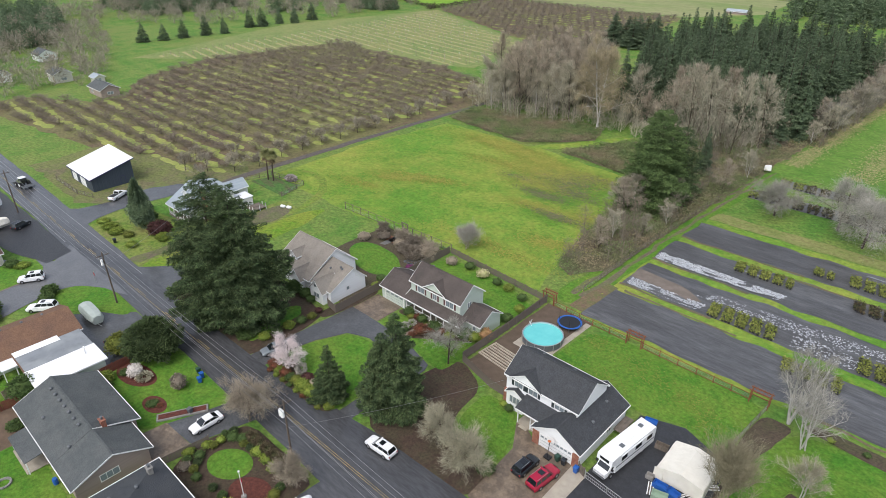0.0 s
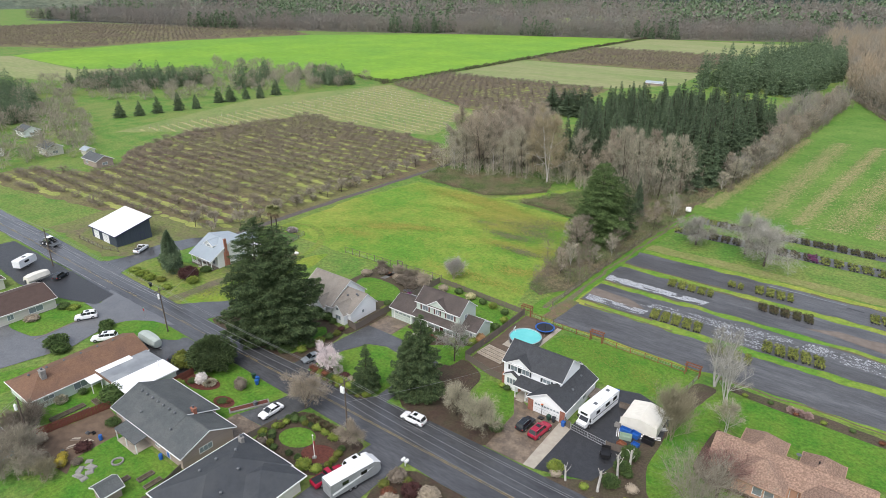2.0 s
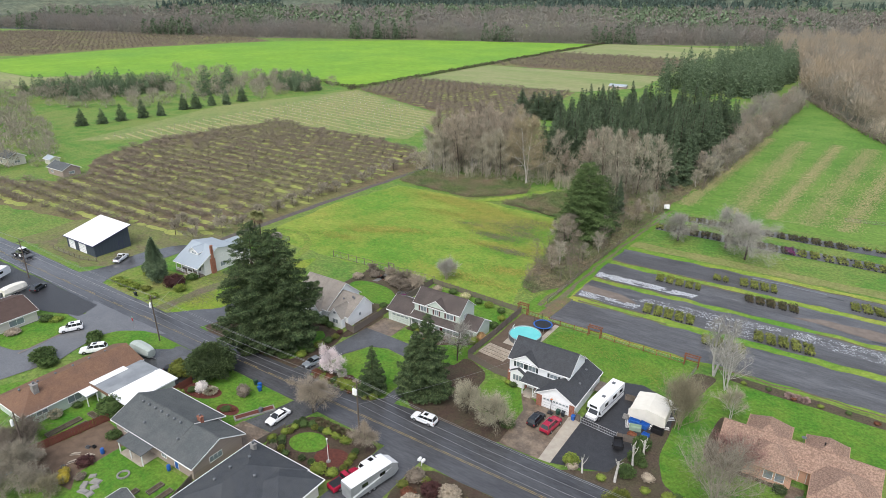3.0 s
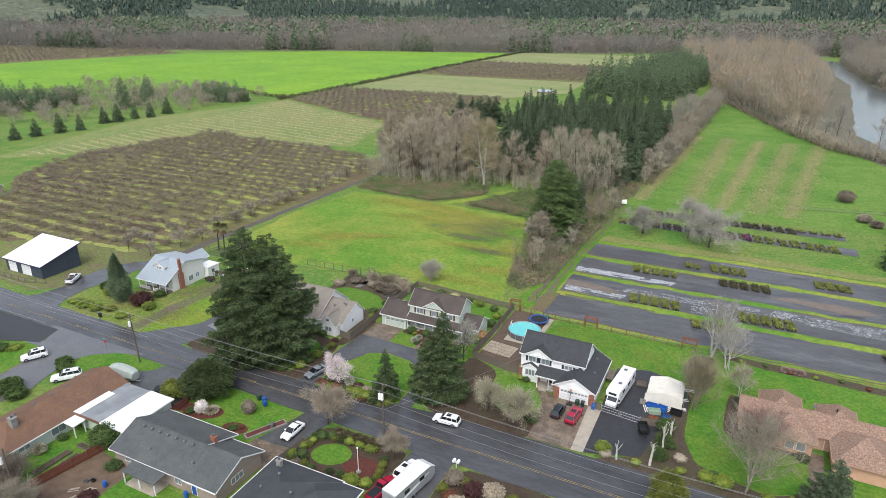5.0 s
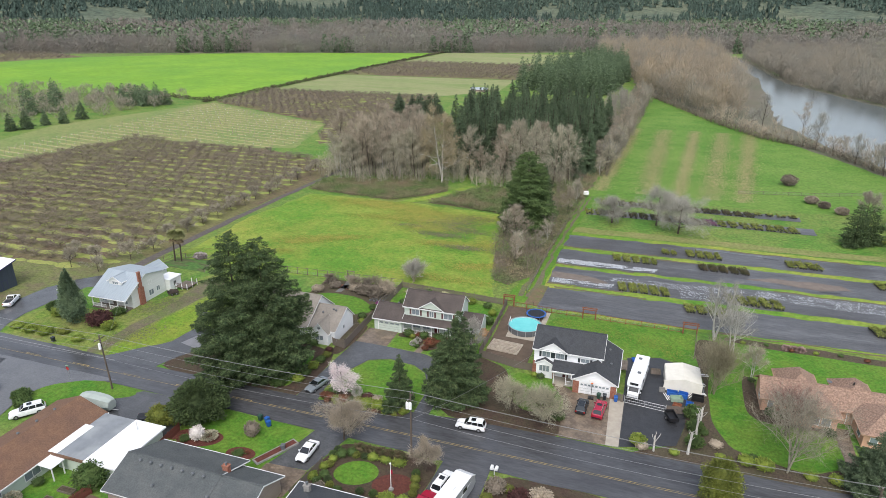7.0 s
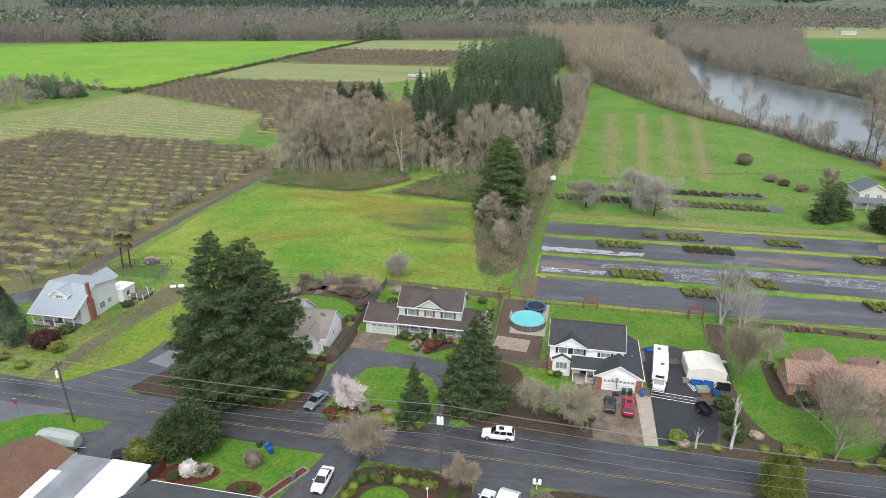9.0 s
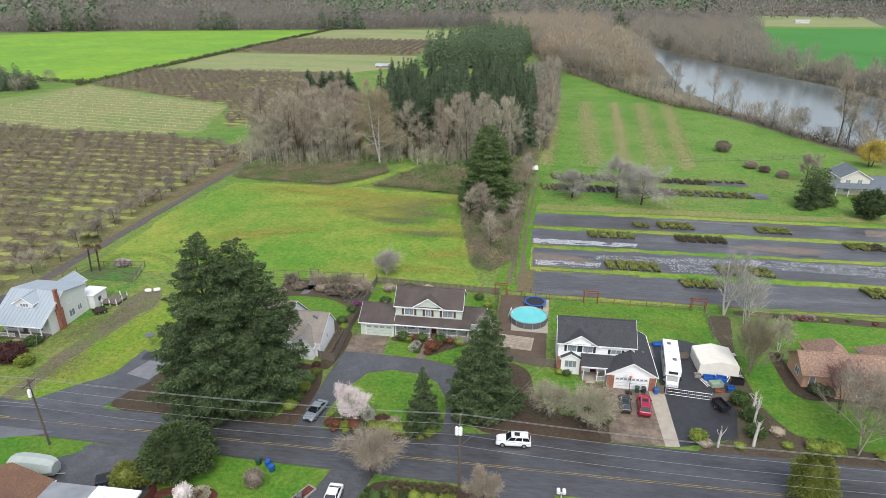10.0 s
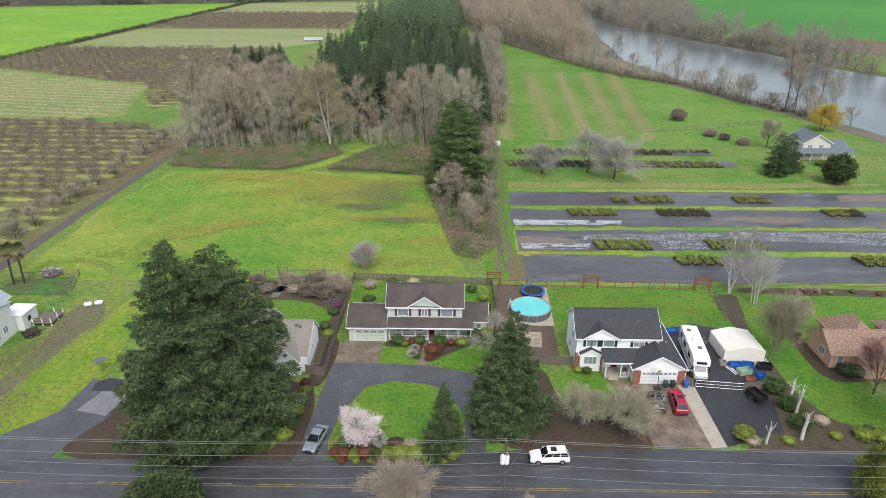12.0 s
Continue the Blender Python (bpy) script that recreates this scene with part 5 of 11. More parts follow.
# ---- houses ----
def wall_run(s, face, a0, a1, c, z0, z1, holes, th=0.18):
    """A wall of that thickness with openings; face S, N: along x at y=c; E, W: along y at x=c. It grows inwards."""
    us = sorted({a0, a1, *(h[0] for h in holes), *(h[1] for h in holes)})
    zs = sorted({z0, z1, *(h[2] for h in holes), *(h[3] for h in holes)})
    d = th if face in "SW" else -th
    for u0, u1 in zip(us, us[1:]):
        for w0, w1 in zip(zs, zs[1:]):
            if any(h[0] <= u0 and u1 <= h[1] and h[2] <= w0 and w1 <= h[3] for h in holes):
                continue
            lo, hi = min(c, c + d), max(c, c + d)
            s.box(u0, u1, lo, hi, w0, w1) if face in "SN" else s.box(lo, hi, u0, u1, w0, w1)
    return s


class House:
    def __init__(self, name, label, x, y, wall, roof, trim=TRIM, category="house"):
        self.o, self.w, self.r, self.t, self.ft = (x, y), wall, roof, trim, trim
        self.ob = thing(name, pose(x, y, 0), label, category)

    def shape(self):
        return Shape(*self.o)

    def add(self, name, s, material, parent=None, label=""):
        return part(name, s, material, parent or self.ob, label)

    def fix(self, face, u0, u1, c, z0, z1, s, inset=0.0, depth=0.06, proud=0.03):
        k = -1 if face in "SW" else 1
        a, b = c + k * (proud - inset), c + k * (proud - inset - depth)
        lo, hi = min(a, b), max(a, b)
        return s.box(u0, u1, lo, hi, z0, z1) if face in "SN" else s.box(lo, hi, u0, u1, z0, z1)

    def window(self, face, u0, u1, c, z0, z1, bars=1, shutter=None):
        e = 0.09
        f = self.shape()
        for q in ((u0 - e, u1 + e, z1, z1 + e), (u0 - e, u1 + e, z0 - e, z0), (u0 - e, u0, z0, z1), (u1, u1 + e, z0, z1)):
            self.fix(face, q[0], q[1], c, q[2], q[3], f)
        for k in range(1, bars + 1):
            m = u0 + (u1 - u0) * k / (bars + 1)
            self.fix(face, m - 0.03, m + 0.03, c, z0, z1, f, 0.02, 0.04)
        w = self.add("window", f, self.t)
        self.add("pane", self.fix(face, u0, u1, c, z0, z1, self.shape(), 0.07, 0.03), GLASS, w)
        if shutter:
            for p, q in ((u0 - e - 0.45, u0 - e - 0.03), (u1 + e + 0.03, u1 + e + 0.45)):
                self.add("shutter", self.fix(face, p, q, c, z0 - 0.05, z1 + 0.05, self.shape()), shutter)

    def door(self, face, u0, u1, c, z1, material, name="door", z0=0.1, rows=0):
        f = self.shape()
        d = self.add(name, self.fix(face, u0, u1, c, z0, z1, f, 0.06, 0.05), material)
        fr = self.shape()
        for q in ((u0 - 0.1, u0, z0, z1 + 0.1), (u1, u1 + 0.1, z0, z1 + 0.1), (u0, u1, z1, z1 + 0.1)):
            self.fix(face, q[0], q[1], c, q[2], q[3], fr)
        self.add("door_frame", fr, self.t, d)
        for k in range(1, rows):
            z = z0 + (z1 - z0) * k / rows
            self.add("panel_joint", self.fix(face, u0, u1, c, z - 0.012, z + 0.012, self.shape(), 0.045, 0.03), GREYBIN, d)
        return d

    def garage(self, face, u0, u1, c, z1, material, lites=8):
        d = self.door(face, u0, u1, c, z1, material, "garage_door", 0.08, 4)
        step = (u1 - u0) / lites
        for k in range(lites):
            a = u0 + step * (k + 0.5)
            self.add("lite", self.fix(face, a - step * 0.33, a + step * 0.33, c, z1 - 0.5, z1 - 0.22, self.shape(), 0.05, 0.03), GLASS, d)
        return d

    def walls(self, x0, x1, y0, y1, z0, z1, holes=None, material=None, faces="SENW"):
        holes = holes or {}
        for face in faces:
            s = self.shape()
            a = (x0, x1, y0 if face == "S" else y1) if face in "SN" else (y0 + 0.181, y1 - 0.181, x0 if face == "W" else x1)
            wall_run(s, face, *a, z0, z1, holes.get(face, []))
            self.add("wall", s.weld(), material or self.w)

    def gable(self, x0, x1, y0, y1, ze, zr, axis="x", over=0.35, th=0.14, roof=None, wall=None, fill=True, mid=None, bare=()):
        """Pitched roof over the rectangle, with the wall's triangles at its ends; mid: where the ridge runs; boards along eaves and rakes."""
        def P(u, v, z):
            return (u, v, z) if axis == "x" else (v, u, z)

        u0, u1, v0, v1 = (x0, x1, y0, y1) if axis == "x" else (y0, y1, x0, x1)
        m = (v0 + v1) / 2 if mid is None else mid
        a, b = u0 - over, u1 + over
        s, boards = self.shape(), []
        for sg, edge in ((-1, v0), (1, v1)):
            sl = (zr - ze) / abs(edge - m)
            vo, zo = edge + sg * over, ze - sl * over
            q = [P(a, m, zr + th), P(b, m, zr + th), P(b, vo, zo + th), P(a, vo, zo + th)]
            s.slab(q if (sg < 0) == (axis == "x") else q[::-1], th)
            e0, e1 = (vo - 0.1, vo) if sg < 0 else (vo, vo + 0.1)
            g0, g1 = P(a, e0, 0), P(b, e1, 0)
            boards.append(("eave_board", self.shape().box(min(g0[0], g1[0]), max(g0[0], g1[0]), min(g0[1], g1[1]), max(g0[1], g1[1]), zo + th - 0.17, zo + th + 0.01)))
            for ue, k in ((a, -0.04), (b, 0.04)):
                if (sg, k > 0) in bare:
                    continue
                lo, hi = min(ue, ue + k), max(ue, ue + k)
                r = [P(lo, m, zr + th + 0.02), P(hi, m, zr + th + 0.02), P(hi, vo, zo + th + 0.02), P(lo, vo, zo + th + 0.02)]
                boards.append(("rake_board", self.shape().slab(r, 0.2)))
        self.add("roof", s, roof or self.r)
        for n, sh in boards:
            self.add(n, sh, self.ft)
        if fill:
            for ue in (u0, u1 - 0.18):
                g = self.shape().add([P(ue, v0, ze), P(ue, v1, ze), P(ue, m, zr), P(ue + 0.18, v0, ze), P(ue + 0.18, v1, ze), P(ue + 0.18, m, zr)], [(0, 2, 1), (3, 4, 5), (0, 1, 4, 3), (1, 2, 5, 4), (2, 0, 3, 5)])
                self.add("gable_wall", g, wall or self.w)
        self.add("ridge_cap", self.shape().slab([P(a, m - 0.14, zr + th + 0.0), P(b, m - 0.14, zr + th + 0.0), P(b, m + 0.14, zr + th + 0.0), P(a, m + 0.14, zr + th + 0.0)], 0.1), roof or self.r)

    def hip(self, x0, x1, y0, y1, ze, zr, over=0.5, roof=None, run=None):
        x0, x1, y0, y1 = x0 - over, x1 + over, y0 - over, y1 + over
        h = run or min(x1 - x0, y1 - y0) / 2
        if x1 - x0 >= y1 - y0:
            r0, r1 = (x0 + h, (y0 + y1) / 2, zr), (x1 - h, (y0 + y1) / 2, zr)
        else:
            r0, r1 = ((x0 + x1) / 2, y0 + h, zr), ((x0 + x1) / 2, y1 - h, zr)
        v = [(x0, y0, ze), (x1, y0, ze), (x1, y1, ze), (x0, y1, ze), r0, r1]
        fs = [(0, 1, 5, 4), (1, 2, 5), (2, 3, 4, 5), (3, 0, 4)] if x1 - x0 >= y1 - y0 else [(0, 1, 4), (1, 2, 5, 4), (2, 3, 5), (3, 0, 4, 5)]
        s = self.shape().add(v + [(x, y, z - 0.18) for x, y, z in v[:4]], fs + [(6, 7, 1, 0), (7, 8, 2, 1), (8, 9, 3, 2), (9, 6, 0, 3), (9, 8, 7, 6)])
        self.add("roof", s, roof or self.r)
        f = self.shape()
        for q in ((x0 - 0.12, x1 + 0.12, y0 - 0.12, y0), (x0 - 0.12, x1 + 0.12, y1, y1 + 0.12), (x0 - 0.12, x0, y0, y1), (x1, x1 + 0.12, y0, y1)):
            f.box(*q, ze - 0.2, ze)
        self.add("gutter", f.weld(), self.ft)

    def shed(self, quad, th=0.16, roof=None, name="roof"):
        self.add(name, self.shape().slab(quad, th), roof or self.r)

    def vent(self, x, y, z):
        self.add("roof_vent", self.shape().lathe(x, y, [(0.2, z - 0.15), (0.2, z + 0.1), (0.26, z + 0.12), (0.1, z + 0.25)], 8), GREYBIN)

    def chimney(self, x, y, z0, z1, a=0.8, b=0.6, material=None):
        c = self.add("chimney", self.shape().box(x - a / 2, x + a / 2, y - b / 2, y + b / 2, z0, z1).box(x - a / 2 - 0.08, x + a / 2 + 0.08, y - b / 2 - 0.08, y + b / 2 + 0.08, z1, z1 + 0.12), material or BRICK)
        self.add("flue", self.shape().lathe(x, y, [(0.15, z1 + 0.1), (0.15, z1 + 0.45), (0.22, z1 + 0.47), (0.22, z1 + 0.55)], 8), GREYBIN, c)

    def post(self, x, y, z0, z1, w=0.14):
        self.add("porch_post", self.shape().box(x - w / 2, x + w / 2, y - w / 2, y + w / 2, z0, z1), self.t)

    def rail(self, x0, x1, y, z0=0.25, h=0.9):
        s = self.shape().box(x0, x1, y - 0.03, y + 0.03, z0 + h - 0.07, z0 + h).box(x0, x1, y - 0.03, y + 0.03, z0 + 0.08, z0 + 0.14)
        n = int((x1 - x0) / 0.16)
        for k in range(n):
            x = x0 + (k + 0.5) * (x1 - x0) / n
            s.box(x - 0.018, x + 0.018, y - 0.018, y + 0.018, z0 + 0.14, z0 + h - 0.07)
        self.add("railing", s, self.t)


def white_house():
    H = House("white_house", "two-storey white sided house with charcoal shingle roof and brick-flanked garage", 19, 27, W_WHITE, SH_DARK)
    ups = ((13.1, 13.75), (13.85, 14.5), (15.6, 16.3), (16.4, 17.1))
    H.walls(11.6, 23.8, 25.4, 33.0, 0, 5.55, {"S": [(a, b, 4.0, 5.05) for a, b in ups] + [(20.1, 21.6, 4.0, 4.75), (17.0, 18.0, 0.3, 2.35)], "W": [(28, 29, 3.6, 4.8), (29.6, 30.6, 1.0, 2.2)]})
    H.gable(11.6, 23.8, 25.4, 33.0, 5.55, 8.3, "x", 0.3)
    for a, b in ups:
        H.window("S", a, b, 25.4, 4.0, 5.05, 0)
    for u in (12.55, 14.65, 15.05, 17.2):
        H.add("shutter", H.fix("S", u, u + 0.4, 25.4, 3.95, 5.1, H.shape()), SHUTTER)
    H.window("S", 20.1, 21.6, 25.4, 4.0, 4.75, 1, SHUTTER)
    H.window("W", 28, 29, 11.6, 3.6, 4.8)
    H.window("W", 29.6, 30.6, 11.6, 1.0, 2.2)
    H.gable(12.2, 17.9, 25.15, 28.8, 5.35, 7.1, "y", 0.25)
    # bay with brick corners
    H.walls(12.2, 15.2, 24.7, 25.4, 0, 2.95, {"S": [(12.8, 14.6, 1.35, 2.55)]}, faces="SEW")
    for a in (12.8, 13.42, 14.04):
        H.window("S", a, a + 0.56, 24.7, 1.35, 2.55, 0)
    H.gable(12.2, 15.2, 24.7, 25.6, 2.95, 3.8, "y", 0.2)
    for a in (11.5, 15.25):
        H.add("brick_pier", H.shape().box(a, a + (0.68 if a < 12 else 0.3), 24.9, 25.38, 0, 2.9), BRICK)
    # porch
    H.add("porch_floor", H.shape().box(15.6, 19.38, 22.9, 25.4, 0.05, 0.28), PALECONC)
    H.add("step", H.shape().box(16.2, 17.6, 22.4, 22.9, 0.05, 0.16), PALECONC)
    H.shed([(15.3, 22.6, 3.0), (20.6, 22.6, 3.0), (20.6, 25.4, 3.75), (15.3, 25.4, 3.75)], 0.12)
    H.add("porch_beam", H.shape().box(15.35, 19.4, 22.64, 22.8, 2.64, 2.87), TRIM)
    H.add("eave_board", H.shape().box(15.3, 19.6, 22.5, 22.6, 2.84, 3.01), TRIM)
    for x in (15.7, 17.9, 19.1):
        H.post(x, 22.95, 0.28, 2.8)
    H.rail(17.95, 19.1, 22.95, 0.28)
    H.door("S", 17.0, 18.0, 25.4, 2.35, DOORRED, z0=0.3)
    # garage wing
    H.walls(19.4, 26.7, 21.6, 34.2, 0, 2.85, {"S": [(20.6, 25.6, 0.08, 2.25)], "E": [(29, 30, 1.0, 2.1)]})
    H.gable(19.4, 26.7, 21.6, 34.2, 2.85, 4.9, "y", 0.35)
    H.garage("S", 20.6, 25.6, 21.6, 2.25, GARAGEW)
    H.window("E", 29, 30, 26.7, 1.0, 2.1)
    for a, b in ((19.35, 20.4), (25.8, 26.75)):
        H.add("brick_pier", H.shape().box(a, b, 21.46, 21.59, 0, 2.45), BRICK)
    H.add("downpipe", H.shape().rod((26.85, 21.5, 0.1), (26.85, 21.5, 2.6), 0.05), TRIM)
    H.add("downpipe", H.shape().rod((23.7, 25.3, 3.4), (23.7, 25.3, 5.3), 0.05), TRIM)
    for x, y, z in ((25.4, 27, 3.75), (24.8, 31.5, 4.1), (14, 31.2, 6.95), (19.5, 31, 7.05)):
        H.vent(x, y, z)
    H.add("deck", H.shape().box(26.9, 28.2, 30.5, 34, 0.9, 1.05), WOODGREY)


def mint_house():
    H = House("green_house", "two-storey pale green house, umber shingle roofs, long white porch", -12.5, 36, W_MINT, SH_BROWN)
    ups = ((-15.8, -15.05), (-14.95, -14.2), (-11.95, -11.05), (-8.8, -7.95), (-7.85, -7.0))
    H.walls(-17.5, -5.4, 34.0, 40.2, 0, 5.6, {"S": [(a, b, 3.85, 5.0) for a, b in ups] + [(-10.9, -9.9, 0.3, 2.35), (-16, -14, 0.9, 2.2), (-13.5, -11.9, 0.9, 2.2), (-8.8, -6.4, 0.9, 2.2)], "E": [(36, 37, 3.8, 4.9)]})
    H.gable(-17.5, -5.4, 34.0, 40.2, 5.6, 8.1, "x", 0.28)
    H.gable(-14.3, -8.7, 33.9, 37.0, 5.5, 7.35, "y", 0.25)
    for k, (u0, u1) in enumerate(ups):
        H.window("S", u0, u1, 34.0, 3.85, 5.0, 1 if k == 2 else 0)
    for u in (-16.35, -14.05, -12.5, -10.9, -9.35, -6.85):
        H.add("shutter", H.fix("S", u, u + 0.4, 34.0, 3.8, 5.05, H.shape()), MAROON)
    H.window("E", 36, 37, -5.4, 3.8, 4.9)
    # garage
    H.walls(-23.7, -17.5, 32.2, 39.5, 0, 2.8, {"S": [(-22.7, -17.9, 0.08, 2.2)]})
    H.garage("S", -22.7, -17.9, 32.2, 2.2, GARAGEM, 4)
    H.gable(-23.7, -17.9, 32.2, 39.5, 2.8, 4.8, "x", 0.35)
    # porch roof along the front
    H.shed([(-17.6, 31.7, 2.9), (-3.6, 31.7, 2.9), (-3.6, 34.0, 3.55), (-17.6, 34.0, 3.55)], 0.12)
    H.add("gutter", H.shape().box(-17.6, -3.6, 31.58, 31.7, 2.74, 2.92), TRIM)
    H.add("porch_beam", H.shape().box(-17.4, -3.8, 32.22, 32.36, 2.6, 2.85), TRIM)
    H.add("porch_floor", H.shape().box(-17.4, -3.9, 32.2, 34.0, 0.05, 0.3), WOODGREY)
    for x in (-17.2, -15.1, -13.0, -10.9, -9.6, -7.8, -6, -4.0):
        H.post(x, 32.3, 0.3, 2.7)
    H.rail(-17.2, -10.9, 32.3, 0.3)
    H.rail(-9.6, -4.0, 32.3, 0.3)
    for u0, u1 in ((-16, -14), (-13.5, -11.9), (-8.8, -6.4)):
        H.window("S", u0, u1, 34.0, 0.9, 2.2, 1)
    H.door("S", -10.9, -9.9, 34.0, 2.35, DOORRED, z0=0.3)
    H.add("step", H.shape().box(-10.9, -9.6, 31.6, 32.2, 0.05, 0.17), PALECONC)
    # east wing
    H.walls(-5.4, -1.4, 34.6, 40.2, 0, 2.7, {"S": [(-3.0, -2.3, 1.2, 2.0)]}, faces="SEN")
    H.window("S", -3.0, -2.3, 34.6, 1.2, 2.0, 0)
    H.gable(-5.4, -1.4, 34.6, 40.2, 2.7, 4.4, "x", 0.35)
    for x, y, z in ((-16, 38.4, 7.2), (-7.2, 35.3, 6.45), (-20, 37, 4.45)):
        H.vent(x, y, z)


def beige_house():
    H = House("beige_house", "white cottage with taupe shingle roofs and steep gables behind the firs", -36, 29, W_WHITE, SH_TAUPE)
    H.walls(-46, -35, 23.6, 35, 0, 2.9, {"S": [(-44.6, -42.8, 0.9, 2.2)]})
    H.gable(-46, -35, 23.6, 35, 2.9, 7.0, "x", 0.35, mid=30.2)
    H.window("S", -44.6, -42.8, 23.6, 0.9, 2.2)
    # east wing with a long front slope
    H.walls(-34.99, -28.7, 23.8, 32.2, 0, 2.7, {"E": [(27.6, 28.2, 1.5, 2.2)]}, faces="SEN")
    H.gable(-35.2, -28.7, 23.8, 32.2, 2.7, 5.55, "x", 0.25, mid=29.4)
    H.window("E", 27.6, 28.2, -28.7, 1.5, 2.2, 0)
    H.window("E", 30.0, 30.8, -28.7, 3.6, 4.1, 0)
    H.walls(-33.4, -29.6, 22.6, 23.8, 0, 2.6, {"S": [(-32.3, -30.7, 1.0, 2.0)]}, faces="SEW")
    H.window("S", -32.3, -30.7, 22.6, 1.0, 2.0, 1)
    H.gable(-33.4, -29.6, 22.6, 26.6, 2.6, 4.7, "y", 0.25)
    H.add("gable_vent", H.shape().lathe(-31.5, 22.6, [(0.3, 3.5), (0.3, 3.9)], 10), GREYBIN)
    # porch gable
    H.walls(-39.6, -36.4, 22.6, 23.6, 0, 2.6, {"S": [(-38.8, -37.2, 0.9, 2.1)]}, faces="SEW")
    H.window("S", -38.8, -37.2, 22.6, 0.9, 2.1, 1)
    H.gable(-39.6, -36.4, 22.6, 26.4, 2.6, 4.5, "y", 0.25)
    # dormer
    H.walls(-43.6, -41.2, 25.4, 28, 3.6, 4.9, {"S": [(-43, -41.8, 3.9, 4.7)]})
    H.window("S", -43, -41.8, 25.4, 3.9, 4.7)
    H.gable(-43.6, -41.2, 25.4, 28.6, 4.9, 5.9, "y", 0.25)
    H.add("skylight", H.shape().slab([(-34.7, 25.6, 3.62), (-34.1, 25.6, 3.62), (-34.1, 26.8, 4.24), (-34.7, 26.8, 4.24)], 0.1), WHITEROOF)
    for x, y, z in ((-31, 28.4, 5.25), (-30.4, 28.2, 5.15), (-33, 27.4, 4.75)):
        H.vent(x, y, z)


def farmhouse():
    H = House("farmhouse", "white farmhouse with pale blue metal roof, dormer and brick chimney", -84, 28, W_PALE, METALROOF)
    H.walls(-89, -79.3, 23.6, 34.0, 0, 3.0, {"E": [(31.2, 32.2, 1.2, 2.3), (28.8, 30.2, 1.0, 2.3)], "S": [(-88, -86.8, 0.9, 2.2), (-82, -80.8, 0.9, 2.2), (-85, -84, 0.1, 2.2)]})
    H.shed([(-89.4, 21.2, 2.92), (-78.9, 21.2, 2.92), (-78.9, 28.0, 6.85), (-89.4, 28.0, 6.85)], 0.12, name="roof_front")
    H.shed([(-89.4, 28.0, 6.85), (-78.9, 28.0, 6.85), (-78.9, 34.4, 5.5), (-89.4, 34.4, 5.5)], 0.12, name="roof_rear")
    H.add("bargeboard", H.shape().hexa([(-78.92, 21.2, 2.7), (-78.86, 21.2, 2.7), (-78.86, 28.0, 6.63), (-78.92, 28.0, 6.63)], [(-78.92, 21.2, 2.94), (-78.86, 21.2, 2.94), (-78.86, 28.0, 6.87), (-78.92, 28.0, 6.87)]), TRIM)
    for k in range(15):
        x = -89.2 + k * 0.73
        H.add("roof_seam", H.shape().hexa([(x, 21.2, 2.93), (x + 0.06, 21.2, 2.93), (x + 0.06, 28.0, 6.86), (x, 28.0, 6.86)], [(x, 21.2, 2.98), (x + 0.06, 21.2, 2.98), (x + 0.06, 28.0, 6.91), (x, 28.0, 6.91)]), METALROOF)
    H.add("eave_board", H.shape().box(-89.3, -79.0, 21.1, 21.2, 2.76, 2.93), TRIM)
    for x in (-89, -79.48):
        ring = ((23.6, 3.0), (34.0, 3.0), (34.0, 5.42), (28.0, 6.7), (23.6, 4.15))
        g = H.shape().add([(x, y, z) for y, z in ring] + [(x + 0.18, y, z) for y, z in ring], [(4, 3, 2, 1, 0), (5, 6, 7, 8, 9)] + [(i, (i + 1) % 5, 5 + (i + 1) % 5, 5 + i) for i in range(5)])
        H.add("gable_wall", g, W_PALE)
    H.window("E", 31.2, 32.2, -79.3, 1.2, 2.3)
    H.window("E", 28.8, 30.2, -79.3, 1.0, 2.3)
    H.window("E", 29.0, 30.0, -79.3, 3.7, 4.7)
    for u in (-88, -82):
        H.window("S", u, u + 1.2, 23.6, 0.9, 2.2)
    H.door("S", -85, -84, 23.6, 2.2, WOODGREY)
    H.add("porch_floor", H.shape().box(-89, -79.4, 21.4, 23.6, 0.02, 0.3), WOODGREY)
    H.add("porch_beam", H.shape().box(-89, -79.4, 21.55, 21.75, 2.5, 2.8), TRIM)
    for x in (-88.8, -86.4, -84, -81.7, -79.6):
        H.post(x, 21.65, 0.3, 2.55)
    H.rail(-88.8, -85, 21.65, 0.3, 0.8)
    H.rail(-83.9, -79.6, 21.65, 0.3, 0.8)
    H.add("step", H.shape().box(-85, -83.9, 20.9, 21.4, 0.02, 0.16), PALECONC)
    # dormer
    H.walls(-86.2, -82.6, 24.6, 27, 4.3, 5.7, {"S": [(-85.2, -83.6, 4.95, 5.6)]})
    H.window("S", -85.2, -83.6, 24.6, 4.95, 5.6, 2)
    H.gable(-86.2, -82.6, 24.6, 28.0, 5.7, 6.8, "y", 0.3)
    H.add("chimney", H.shape().box(-79.28, -78.7, 25.6, 26.9, 0, 4.2).box(-79.2, -78.74, 25.9, 26.6, 4.2, 7.9).box(-79.26, -78.68, 25.84, 26.66, 7.9, 8.02), BRICK)
    H.walls(-88.6, -84.2, 34.2, 40.4, 0, 3.0, {"E": [(37, 38, 1.2, 2.2)]}, faces="ENW")
    H.gable(-88.6, -84.2, 34.2, 40.4, 3.0, 4.6, "y", 0.3)
    H.walls(-81.4, -78.0, 34.2, 38.0, 0, 2.9, {"E": [(35.4, 36.4, 1.0, 2.0)]}, faces="ENSW")
